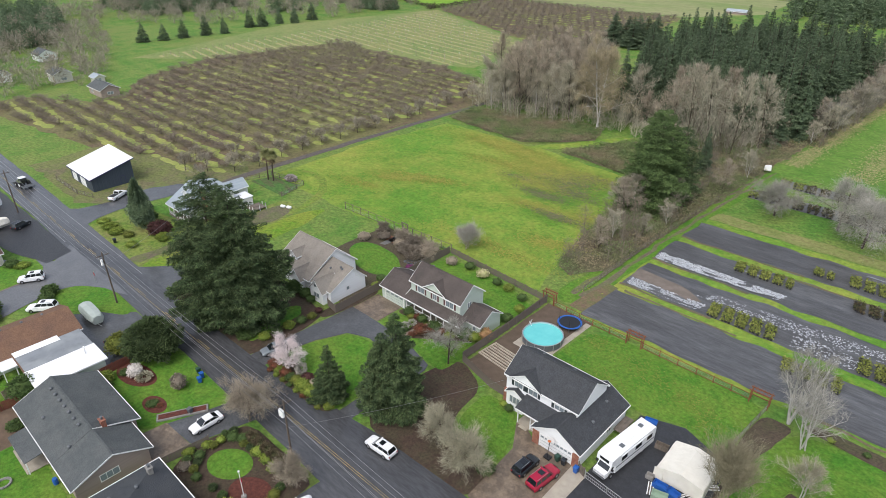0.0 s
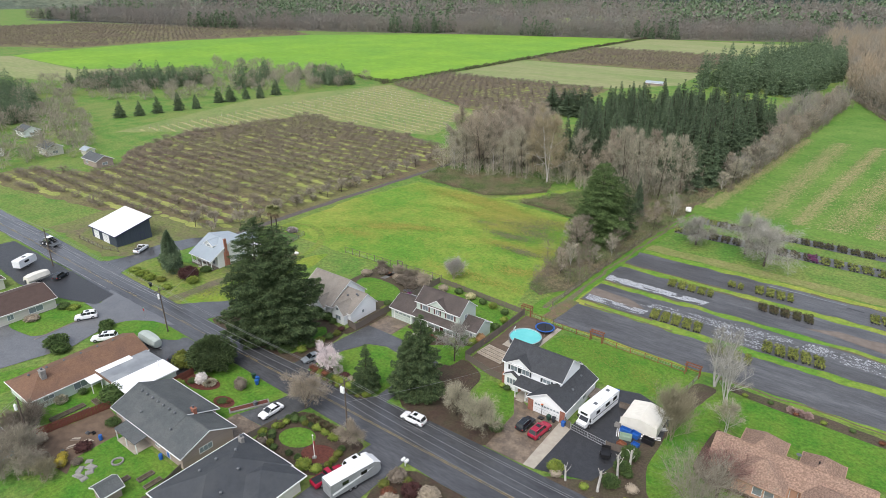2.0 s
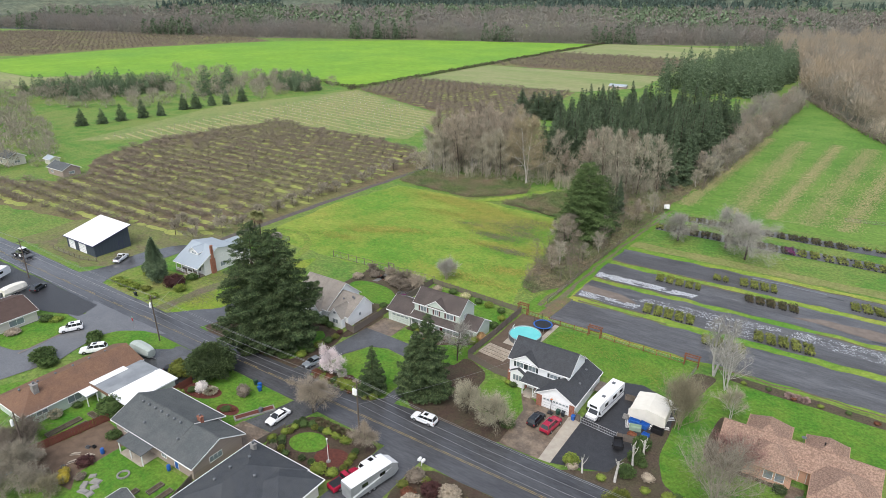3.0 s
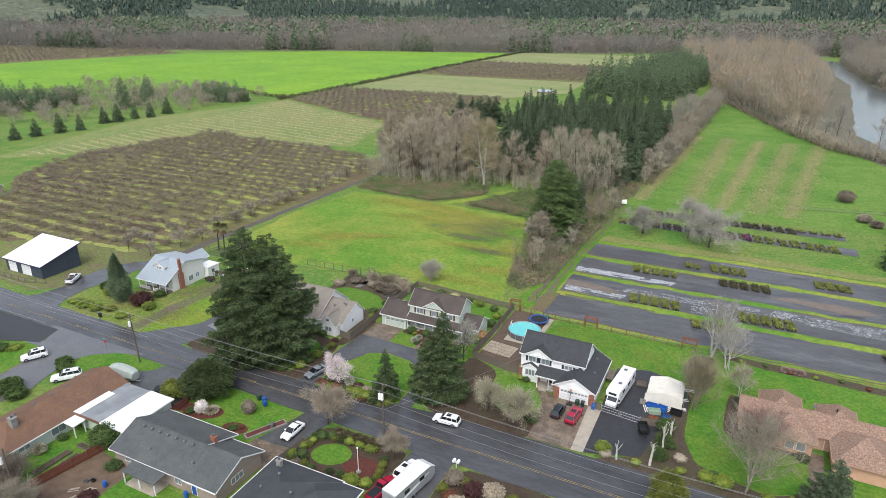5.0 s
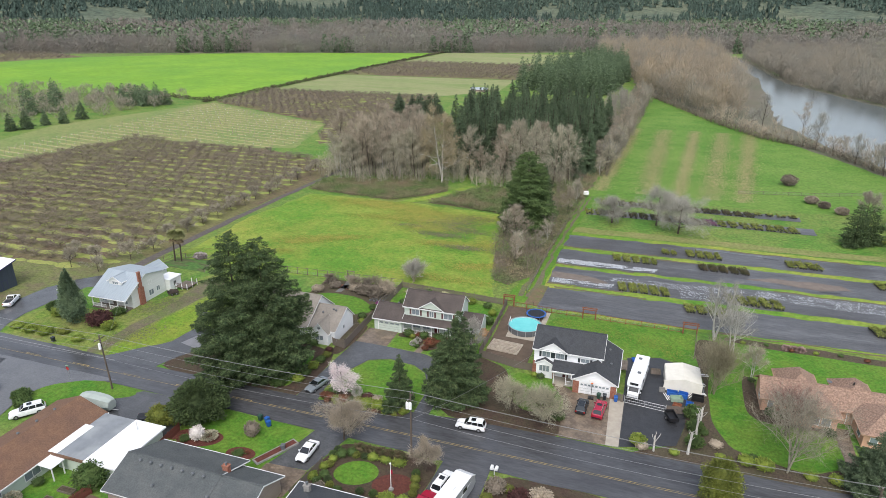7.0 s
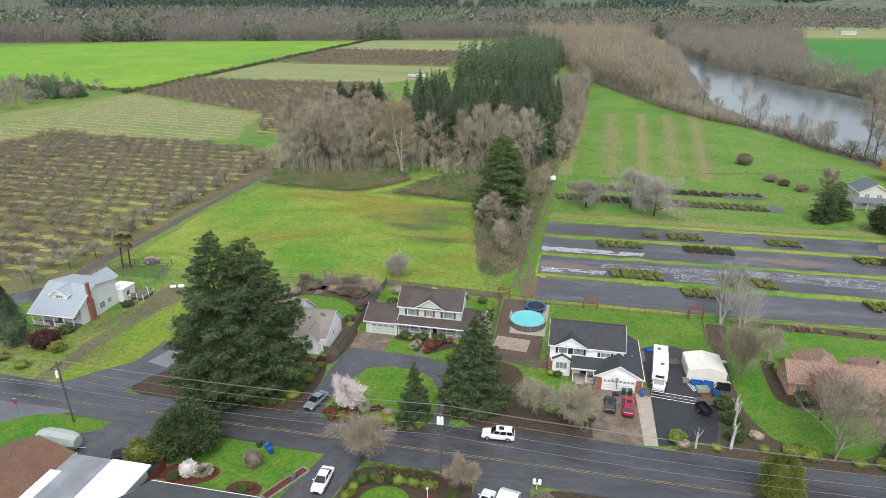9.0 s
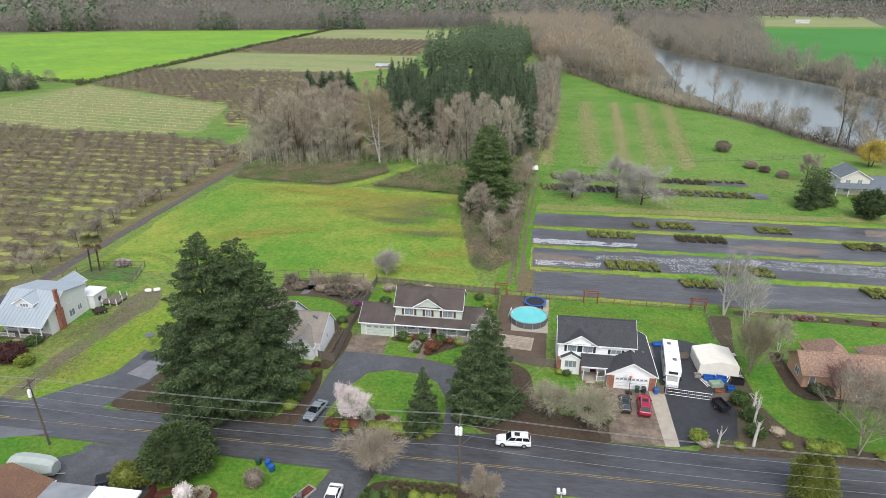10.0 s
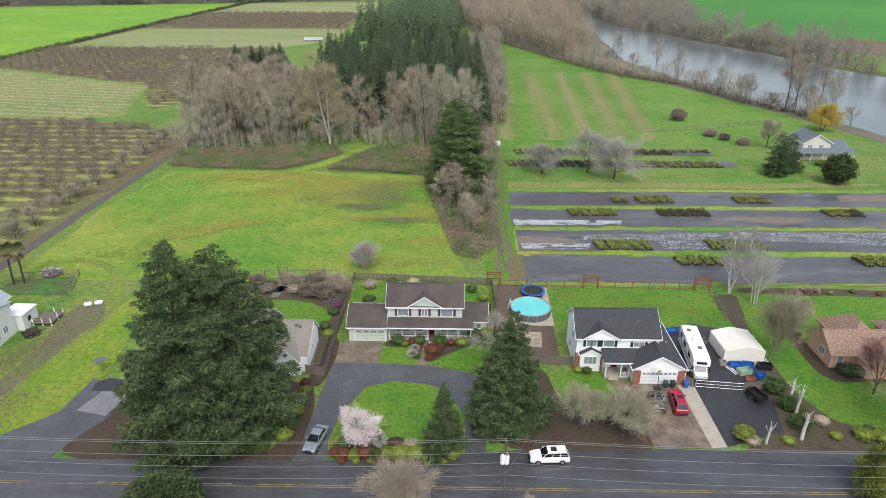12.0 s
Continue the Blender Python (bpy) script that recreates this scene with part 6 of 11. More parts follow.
    H.shed([(-81.6, 34.05, 3.05), (-77.8, 34.05, 3.0), (-77.8, 38.2, 2.9), (-81.6, 38.2, 2.95)], 0.12, WHITEROOF, "flat_roof")
    H.add("deck", H.shape().box(-77.9, -74.4, 35.6, 39.4, 0.5, 0.66), WOODGREY)
    for x, y in ((-77.6, 35.7), (-76, 35.7), (-74.5, 35.7), (-74.5, 37.6), (-74.5, 39.3), (-76, 39.3)):
        H.post(x, y, 0, 1.6)
    H.add("deck_rail", H.shape().box(-77.9, -74.4, 35.62, 35.7, 1.45, 1.56).box(-74.5, -74.42, 35.72, 39.4, 1.45, 1.56), WOODGREY)


def barn():
    H = House("barn", "slate blue steel barn, white single-pitch roof, white roller doors", -123.5, 19.7, W_NAVY, WHITEROOF, NAVYTRIM, "barn")
    H.add("wall", wall_run(H.shape(), "S", -131, -116, 14.2, 0, 3.6, [(-130, -126.5, 0.05, 3.1), (-124.5, -120.5, 0.05, 3.1)]).weld(), W_NAVY)
    H.add("wall", wall_run(H.shape(), "N", -131, -116, 25, 0, 6.3, []), W_NAVY)
    for x in (-131, -116.2):
        H.add("wall", H.shape().hexa([(x, 14.39, 0), (x + 0.2, 14.39, 0), (x + 0.2, 24.8, 0), (x, 24.8, 0)], [(x, 14.39, 3.62), (x + 0.2, 14.39, 3.62), (x + 0.2, 24.8, 6.25), (x, 24.8, 6.25)]), W_NAVY)
    H.shed([(-131.5, 13.6, 3.65), (-115.4, 13.6, 3.65), (-115.4, 25.7, 6.7), (-131.5, 25.7, 6.7)], 0.16)
    H.add("fascia", H.shape().box(-131.5, -115.4, 13.5, 13.6, 3.4, 3.68).hexa([(-115.4, 13.6, 3.42), (-115.3, 13.6, 3.42), (-115.3, 25.7, 6.46), (-115.4, 25.7, 6.46)], [(-115.4, 13.6, 3.68), (-115.3, 13.6, 3.68), (-115.3, 25.7, 6.72), (-115.4, 25.7, 6.72)]), NAVYTRIM)
    for a, b in ((-130, -126.5), (-124.5, -120.5)):
        H.door("S", a, b, 14.2, 3.1, GARAGEW, "roller_door", 0.05, 6)
    H.door("E", 21.4, 22.6, -116, 2.4, GARAGEW, z0=0.05)


def brown_house():
    H = House("brown_house", "long pale green bungalow with rust-brown shingle roof and flat white annex", -52, -22, W_MINT, SH_RUST)
    H.walls(-61, -51.2, -34.4, -12.6, 0, 2.7, {"E": [(-27, -24.6, 0.8, 2.1), (-32.4, -30.6, 1.3, 2.0)]})
    r = [(-61.5, -34.9, 2.62), (-50.7, -34.9, 2.62), (-50.7, -12.1, 2.62), (-61.5, -12.1, 2.62), (-56.1, -30.4, 4.7), (-56.1, -12.1, 4.7)]
    H.add("roof", H.shape().add(r + [(x, y, z - 0.16) for x, y, z in r[:4]], [(0, 1, 4), (1, 2, 5, 4), (2, 3, 5), (3, 0, 4, 5), (6, 7, 1, 0), (7, 8, 2, 1), (8, 9, 3, 2), (9, 6, 0, 3), (9, 8, 7, 6)]), SH_RUST)
    H.add("gable_wall", H.shape().add([(-61, -12.6, 2.7), (-51.2, -12.6, 2.7), (-56.1, -12.6, 4.5), (-61, -12.4, 2.7), (-51.2, -12.4, 2.7), (-56.1, -12.4, 4.5)], [(0, 1, 2), (5, 4, 3), (0, 3, 4, 1), (1, 4, 5, 2), (2, 5, 3, 0)]), W_MINT)
    H.add("eave_board", H.shape().box(-50.7, -50.6, -34.9, -12.1, 2.46, 2.63), TRIM)
    H.add("eave_board", H.shape().box(-61.6, -50.6, -35.0, -34.9, 2.46, 2.63), TRIM)
    H.window("E", -27, -24.6, -51.2, 0.8, 2.1, 1)
    H.window("E", -32.4, -30.6, -51.2, 1.3, 2.0, 1)
    H.chimney(-54.6, -30.5, 3.6, 5.6, 1.1, 0.9, STONE)
    for k in range(6):
        H.vent(-57.2, -32 + k * 3.2, 4.35)
    H.walls(-50.4, -39.4, -22.4, -13, 0, 2.7)
    H.add("flat_roof", H.shape().box(-50.6, -44.6, -22.8, -12.7, 2.72, 2.95), FLATGREY, label="grey membrane flat roof")
    H.add("flat_roof", H.shape().box(-44.59, -38.9, -23.0, -12.6, 2.76, 3.0), WHITEROOF, label="bright white flat roof")
    H.add("fascia", H.shape().box(-50.7, -44.6, -22.95, -22.8, 2.5, 2.97), SH_RUST)
    H.shed([(-51.4, -25.2, 2.55), (-48.2, -25.2, 2.4), (-48.2, -22.9, 2.4), (-51.4, -22.9, 2.55)], 0.1, WHITEROOF, "patio_cover")
    H.shed([(-51.3, -22.8, 2.98), (-49.6, -22.8, 2.98), (-49.6, -16, 2.98), (-51.3, -16, 2.98)], 0.08, WHITEROOF, "skylight_strip")
    for y in (-25, -23.2):
        H.post(-48.4, y, 0, 2.3)
    H.add("vent_pipe", H.shape().rod((-42.6, -14.6, 2.9), (-42.6, -14.6, 4.4), 0.12), TRIM)


def grey_house():
    H = House("grey_house", "taupe bungalow with a broad grey shingle roof and brick chimney", -27, -21, W_TAUPE, SH_GREY)
    H.walls(-37.4, -16.2, -26.0, -16.6, 0, 2.7, {"E": [(-22.9, -20.6, 1.2, 2.2)], "S": [(-35, -33, 1.2, 2.2), (-21, -20.1, 0.1, 2.1), (-24.4, -23.2, 0.9, 2.2)]})
    H.gable(-37.4, -16.2, -26.0, -16.6, 2.7, 4.74, "x", 0.5, mid=-20.9)
    H.gable(-36.9, -22.7, -26.0, -15.4, 2.72, 4.8, "x", 0.5, mid=-20.9, bare=((-1, False), (-1, True), (1, False)))
    H.walls(-36.9, -22.7, -16.6, -15.4, 0, 2.7, faces="ENW")
    H.window("E", -22.9, -20.6, -16.2, 1.2, 2.2, 2)
    H.window("S", -35, -33, -26.0, 1.2, 2.2, 1)
    H.window("S", -24.4, -23.2, -26.0, 0.9, 2.2, 1)
    H.door("S", -21, -20.1, -26.0, 2.1, BLUE)
    H.chimney(-22.6, -19.4, 3.9, 5.2, 0.9, 0.6)
    for k in range(7):
        H.vent(-35 + k * 1.75, -21.8, 4.75)
    H.vent(-31, -24.4, 3.55), H.vent(-22.4, -24, 3.8)
    H.shed([(-32.2, -28.9, 2.3), (-25.4, -28.9, 2.3), (-25.4, -26.2, 2.66), (-32.2, -26.2, 2.66)], 0.12)
    H.add("patio", H.shape().box(-31.8, -25.8, -29, -26.02, 0.02, 0.14), PALECONC)
    for x in (-32, -28.8, -25.6):
        H.post(x, -28.7, 0.1, 2.2)


def dark_house():
    H = House("hip_roof_house", "cream bungalow with dark grey hip roof beside the red garden", -6, -23, W_CREAM, SH_DARK)
    H.r = mat("slate_grey_shingles", (0.062, 0.068, 0.077), (0.052, 0.057, 0.064), 1.0, 0.8, 0.5, 9.0, (0.07, 0.075, 0.08), 0.35)
    H.walls(-12.6, -1.2, -33, -17, 0, 2.7, {"W": [(-28, -26.6, 1.0, 2.1)]})
    H.hip(-12.6, -1.2, -33, -17, 2.75, 5.2)
    H.window("W", -28, -26.6, -12.6, 1.0, 2.1)
    H.walls(-4, 2.2, -25.4, -17.6, 0, 2.65, faces="SEN")
    H.hip(-6, 2.2, -25.4, -17.2, 2.7, 4.5)
    for x, y, z in ((-9.4, -24, 4.5), (-9.2, -27, 4.5), (-8.6, -21, 4.7), (-4.6, -23.4, 4.8), (-3.2, -27.5, 4.1)):
        H.vent(x, y, z)
    H.chimney(-10.6, -18.6, 3, 4.5, 0.8, 0.6, STONE)


def salmon_house():
    H = House("salmon_house", "single-storey salmon stucco house with cedar shake roofs", 60, 29, W_SALMON, SH_CEDAR)
    H.ft = plain("tan_fascia", (0.4, 0.25, 0.17), 0.6)
    H.walls(50.4, 72, 26.3, 32.6, 0, 2.75, {"W": [(28.2, 29.6, 1.0, 2.2)], "S": [(51.4, 52.2, 0.6, 2.2), (54.6, 55.4, 0.6, 2.2)]})
    H.gable(50.4, 72, 26.3, 32.6, 2.75, 4.85, "x", 0.45)
    H.window("W", 28.2, 29.6, 50.4, 1.0, 2.2)
    H.window("S", 51.4, 52.2, 26.3, 0.6, 2.2, 0), H.window("S", 54.6, 55.4, 26.3, 0.6, 2.2, 0)
    H.walls(53.6, 59.4, 32.6, 36.0, 0, 2.75, faces="ENW")
    H.hip(53.6, 59.4, 28.0, 36.0, 2.75, 5.7, 0.45)
    H.walls(62.4, 67.6, 32.6, 35.4, 0, 2.75, faces="ENW")
    H.hip(62.4, 67.6, 28.4, 35.4, 2.75, 5.4, 0.45)
    H.walls(54.4, 61.2, 23.6, 26.3, 0, 2.55, {"S": [(57.4, 58.6, 0.7, 2.1), (59, 60.2, 0.7, 2.1)]}, faces="SEW")
    H.hip(54.4, 61.2, 23.6, 30, 2.7, 5.2, 0.45)
    H.window("S", 57.4, 58.6, 23.6, 0.7, 2.1, 0), H.window("S", 59, 60.2, 23.6, 0.7, 2.1, 0)
    H.walls(64, 72, 20.5, 26.3, 0, 2.55, {"W": [(22, 23.4, 0.8, 2.0)], "S": [(65, 66, 0.8, 2.0)]})
    H.hip(64, 72, 20.5, 29, 2.7, 5.5, 0.45)
    H.window("W", 22, 23.4, 64, 0.8, 2.0, 0), H.window("S", 65, 66, 20.5, 0.8, 2.0, 0)
    H.door("S", 62, 63, 26.3, 2.1, WOODGREY)
    H.add("vent_pipe", H.shape().rod((64.5, 31, 4), (64.5, 31, 5.4), 0.12), BLACK)
    H.add("satellite_dish", H.shape().rod((61.6, 33.2, 2.6), (61.6, 33.2, 3.6), 0.03).lathe(61.6, 33.2, [(0.05, 3.5), (0.4, 3.65), (0.42, 3.68)], 12), GREYBIN)


def bungalow(name, label, x0, x1, y0, y1, ze, zr, axis, wall, roof, wins=()):
    H = House(name, label, (x0 + x1) / 2, (y0 + y1) / 2, wall, roof)
    holes = {}
    for f, a, b, z0, z1 in wins:
        holes.setdefault(f, []).append((a, b, z0, z1))
    H.walls(x0, x1, y0, y1, 0, ze, holes)
    H.gable(x0, x1, y0, y1, ze, zr, axis, 0.45)
    for f, a, b, z0, z1 in wins:
        H.window(f, a, b, {"S": y0, "N": y1, "E": x1, "W": x0}[f], z0, z1)
    return H


white_house(), mint_house(), beige_house(), farmhouse(), barn(), brown_house(), grey_house(), dark_house(), salmon_house()
bungalow("bungalow", "low cream bungalow with walnut-brown shingle roof", -103, -90.6, -26, -13.6, 2.7, 4.6, "y", W_CREAM, SH_WALNUT, (("E", -19.5, -16.5, 0.8, 2.1), ("E", -24, -22.8, 0.9, 2.1)))
bungalow("bungalow", "small house with walnut roof behind the forecourt", -124, -112, -30, -17, 2.7, 4.6, "x", W_CREAM, SH_WALNUT, (("E", -24, -22, 0.9, 2.1),))
bungalow("blue_shed", "pale blue garden building with grey roof", -50, -41.6, -47, -41, 2.4, 3.6, "x", mat("pale_blue_boards", (0.3, 0.42, 0.48), (0.26, 0.36, 0.42), 1.0, 0.7), SH_GREY)
bungalow("garden_shed", "little grey garden shed", -21.5, -18.6, -37.5, -34.8, 2.0, 2.8, "y", W_TAUPE, SH_GREY)
K = bungalow("riverside_house", "two-storey cream house with blue-grey roof near the river", 100.5, 109, 137, 146, 5.4, 7.8, "y", W_CREAM, mat("blue_grey_shingles", (0.14, 0.165, 0.185), (0.115, 0.135, 0.155), 1.0, 0.8, 0.4, 6.0, grain=0.12), (("S", 102, 103.4, 3.6, 4.8), ("S", 105.4, 106.8, 3.6, 4.8), ("S", 102, 103.6, 0.9, 2.2), ("W", 140, 141.4, 3.6, 4.8)))
K.shed([(98.6, 134.4, 2.7), (116, 134.4, 2.7), (116, 137.2, 3.8), (98.6, 137.2, 3.8)])
K.walls(109, 115, 138, 145, 0, 3.0), K.gable(109, 115, 138, 145, 3.0, 5.0, "x", 0.4)
for x in (99, 102.5, 106, 110, 115.4):
    K.post(x, 134.7, 0, 2.6)
for nm, lb, x, y, a, b, h, mt, rf in (("farm_shed", "weathered grey sheds at the orchard corner", -214, 56, 12, 7, 3.0, W_TAUPE, SH_GREY), ("farm_cottage", "small pale cottage among bare trees", -250, 52, 9, 7, 3.6, W_CREAM, SH_GREY),
                                      ("farm_shed", "low pale blue outbuilding", -236, 62, 5, 4, 2.4, W_CREAM, METALROOF), ("farm_cottage", "distant white cottage in the trees", -268, 34, 9, 7, 3.0, W_WHITE, SH_GREY), ("farm_cottage", "distant cottage with grey roof", -300, 62, 10, 8, 3.0, W_WHITE, SH_GREY),
                                      ("farm_cottage", "distant dark-roofed house among woods", -420, 900, 22, 10, 5, W_TAUPE, SH_GREY), ("farm_shed", "distant pale farm building across the river", 470, 1200, 24, 8, 4, W_CREAM, METALROOF), ("greenhouse", "low pale greenhouse by the firs", -110, 432, 13, 5, 1.7, W_TAUPE, METALROOF)):
    bungalow(nm, lb, x - a / 2, x + a / 2, y - b / 2, y + b / 2, h, h + b * 0.25, "x", mt, rf, (("S", x - a * 0.3, x - a * 0.15, 1.0, 2.0), ("E", y - b * 0.15, y + b * 0.15, 1.0, 2.0)))

# ---- woods, orchards, hedges ----
def inside(x, y, poly):
    hit, n = False, len(poly)
    for i in range(n):
        (ax, ay), (bx, by) = poly[i], poly[(i + 1) % n]
        if (ay > y) != (by > y) and x < (bx - ax) * (y - ay) / (by - ay) + ax:
            hit = not hit
    return hit


def scatter(poly, gap, seed, jitter=0.4):
    g = np.random.default_rng(seed)
    xs, ys = [p[0] for p in poly], [p[1] for p in poly]
    out = []
    for i, y in enumerate(np.arange(min(ys), max(ys), gap * 0.87)):
        for x in np.arange(min(xs) + (i % 2) * gap / 2, max(xs), gap):
            px, py = x + g.uniform(-jitter, jitter) * gap, y + g.uniform(-jitter, jitter) * gap
            if inside(px, py, poly):
                out.append((px, py))
    return out


def spread(name, variants, spots, seed, material, label, category, lo=0.8, hi=1.2, z=0.0, kind="stuff"):
    """Many plants too many to count, joined in one mesh of triangles."""
    g = np.random.default_rng(seed)
    vs, fs, n, tint = [], [], 0, []
    for x, y in spots:
        v, f = variants[g.integers(len(variants))]
        tint.append(np.full(len(v), np.clip(0.5 + 0.6 * noise.noise((x * 0.013, y * 0.013, seed)) + g.normal(0, 0.28), 0, 1)))
        a, s = g.uniform(0, math.tau), g.uniform(lo, hi)
        c, d = math.cos(a) * s, math.sin(a) * s
        w = np.empty_like(v)
        w[:, 0], w[:, 1], w[:, 2] = v[:, 0] * c - v[:, 1] * d + x, v[:, 0] * d + v[:, 1] * c + y, v[:, 2] * s * g.uniform(0.85, 1.15) + z
        vs.append(w)
        fs.append(f + n)
        n += len(v)
    me = soup(name, np.vstack(vs), np.vstack(fs), material)
    me.attributes.new("tint", "FLOAT", "POINT").data.foreach_set("value", np.concatenate(tint).astype(np.float32))
    return tagged(new(name, me), label, category, kind=kind)


def puff(seed, h, r, n, length, width, low=0.2, up=0.6, stems=3, lumps=0.4):
    """A leafless crown seen from afar: sprays of twigs about a lumpy head, on bare stems."""
    g = np.random.default_rng(seed)
    d = g.normal(size=(n, 3))
    d /= np.linalg.norm(d, axis=1, keepdims=True)
    k = 1 + lumps * np.array([noise.noise(Vector(q) * 2.2 + Vector((seed, 0, 0))) for q in d])
    p = d * ((0.4 + 0.6 * np.sqrt(g.uniform(0, 1, n))) * k)[:, None] * [r, r, (1 - low) * h / 2]
    p[:, 2] = np.clip(p[:, 2] + h * (1 + low) / 2 - length * 0.3, 0.4, None)
    aim = d + g.normal(0, 0.4, (n, 3))
    aim[:, 2] += up
    aim /= np.linalg.norm(aim, axis=1, keepdims=True)
    q = p + aim * (length * g.uniform(0.6, 1.3, n))[:, None]
    rows = list(zip(p, q, width * g.uniform(0.6, 1.3, n), np.zeros(n)))
    for j in range(stems):
        b = np.array([g.normal(0, 0.4), g.normal(0, 0.4), 0.0])
        rows.append((b, b + np.array([g.normal(0, r * 0.25), g.normal(0, r * 0.25), h * 0.85]), max(0.14, width * 0.8), 0))
    return ribbons(rows, 1.0, seed)


def crown_sticks(seed, h, r, n, width, base=0.1, up=1.0, trunk=True, spray=0.5, stem=2.2):
    """A cheap leafless crown: slim blades rising from the stem."""
    g = np.random.default_rng(seed)
    rows = []
    if trunk:
        rows += [((0, 0, 0), (g.normal(0, 0.2), g.normal(0, 0.2), h * 0.8), width * stem, 0)]
        rows += [((0.1, 0, 0), (g.normal(0, 0.3), g.normal(0, 0.3), h * 0.7), width * stem * 0.8, 0)]
    for _ in range(n):
        z = h * (base + (1 - base) * g.uniform(0, 0.8))
        a = g.uniform(0, math.tau)
        q = math.sqrt(max(0.0, 1 - ((z / h - 0.5) / 0.62) ** 2)) * r * g.uniform(0.0, 0.75)
        p = np.array([math.cos(a) * q, math.sin(a) * q, z])
        d = np.array([math.cos(a) + g.normal(0, spray), math.sin(a) + g.normal(0, spray), up * g.uniform(0.5, 1.6)])
        d /= np.linalg.norm(d)
        e = p + d * r * g.uniform(0.35, 0.75)
        e[2] = min(e[2], h * 1.02)
        rows.append((p, e, width * g.uniform(0.6, 1.2), 0))
    return ribbons(rows, 1.0, seed)


# fir plantation: four trees, then copies
FIRS = [(-52, 166), (-38, 165), (-15, 172), (2, 188), (4, 240), (6, 286), (-40, 294), (-68, 264), (-62, 215)]
fir_kinds = [fir_tree("fir_tree", "tall dark green fir in the dense plantation", pose(-36 + 8 * k, 169 + 2 * k, 0), 23.5 + k, 5.2 + 0.2 * k, 200 + k, 24000, 0.6, FIRBLUE, "fir plantation", 0.05, 1.08) for k in range(4)]
for k, (x, y) in enumerate(scatter(FIRS, 6.9, 5)):
    if abs(x + 24) > 14 or y > 178:
        sc = random.uniform(0.8, 1.08)
        copy_thing(fir_kinds[k % 4], pose(x, y, 0, 0, 0, random.uniform(0, 360)) @ Matrix.Scale(sc, 4)).scale = (sc * 1.22, sc * 1.22, sc)
FARBLOCK = []
for k, (x, y) in enumerate(scatter([(-78, 430), (-8, 430), (2, 560), (-30, 690), (-74, 600)], 11, 6)):
    FARBLOCK.append((x, y))
for k, (x, y) in enumerate(((-118, 282), (-112, 286), (-106, 280), (-101, 285), (-96, 281), (-109, 292), (-122, 290), (-99, 292))):
    copy_thing(fir_kinds[k % 4], pose(x, y, 0, 0, 0, 70 * k)).scale = (1.5, 1.5, 0.6)
fir_tree("fir_tree", "full green fir standing alone at the hedge end", pose(-6, 106, 0), 24.5, 10.2, 230, 90000, 0.62, FIRGREEN, power=0.44, base=0.6, per=17)
fir_tree("fir_tree", "ivy-clad fir beside the hedge", pose(-3.5, 115, 0), 19, 6.4, 231, 14000, 0.62, FIR, power=0.5)
for k, (x, y, h) in enumerate(((1, 172, 21), (4, 183, 23), (-5, 134, 14))):
    copy_thing(fir_kinds[k % 4], pose(x, y, 0, 0, 0, 50 * k)).scale = (h / 25,) * 3
for k, (x, y, h) in enumerate(((86, 122, 12.5), (90, 124.5, 11.5))):
    fir_tree("fir_tree", "dense dark conifer before the riverside house", pose(x, y, 0), h, 4.2, 233 + k, 12000, 0.5, FIR, power=0.5)
round_evergreen("rounded dark evergreen before the riverside house", 99.5, 114.5, 4.6, 8, 8, YEW, 3500, 0.5)

# bare woods before the firs
bare_kinds = [bare_tree("bare_tree", "tall leafless tree with fine grey-brown twigs", pose(x, y, 0), 240 + k, h, r, BIRCHBARK if k == 0 else BARK, tw, fat=2.8, cloud=3200, group="bare woods by the meadow", limbs=14, subs=5, twigs=5, up=1.5, fork=0.06, trunk=0.2)
              for k, (x, y, h, r, tw) in enumerate(((-85, 147, 18, 5, WOODTWIG), (-76, 150, 20, 4.8, WOODTWIG), (-58, 156, 22, 5.4, TWIGTAN), (-16, 147, 24.5, 6.4, WOODTWIG)))]
bare_tree("cottonwood_tree", "huge ochre-tinged leafless cottonwood", pose(-48, 150, 0), 245, 30, 8.5, BIRCHBARK, mat("ochre_twigs", (0.36, 0.3, 0.185), (0.29, 0.25, 0.165), 0.4, 0.95, island=0.3), fat=2.4, cloud=12000, stems=2, limbs=20, subs=8, twigs=8, up=0.5, fork=0.2, trunk=0.4, droop=0.1)
for k, (x, y) in enumerate(scatter([(-94, 143), (-76, 142), (-54, 152), (-58, 166), (-75, 200), (-92, 190)], 5.6, 9)):
    s = random.uniform(0.8, 1.08)
    copy_thing(bare_kinds[k % 3], pose(x, y, 0, 0, 0, random.uniform(0, 360))).scale = (s, s, s)
for k, (x, y, s) in enumerate(((-24, 152, 0.85), (-10, 147, 1.0), (-20, 160, 1.0), (-6, 156, 0.9), (-12, 163, 1.0), (-1, 165, 0.85), (-28, 163, 0.9), (-40, 160, 0.8), (-34, 157, 0.6))):
    copy_thing(bare_kinds[3 if k % 2 else 2], pose(x, y, 0, 0, 0, 77 * k)).scale = (s, s, s)
for k, (x, y, s) in enumerate(((-8, 101, 0.55), (-10, 96, 0.45), (-6, 92, 0.5), (-4, 84, 0.4), (1, 88, 0.32), (-3, 76, 0.35), (2, 98, 0.35), (-1, 108, 0.45), (4, 125, 0.4), (5, 140, 0.45))):
    copy_thing(bare_kinds[k % 3], pose(x, y, 0, 0, 0, 99 * k)).scale = (s * 1.3, s * 1.3, s)
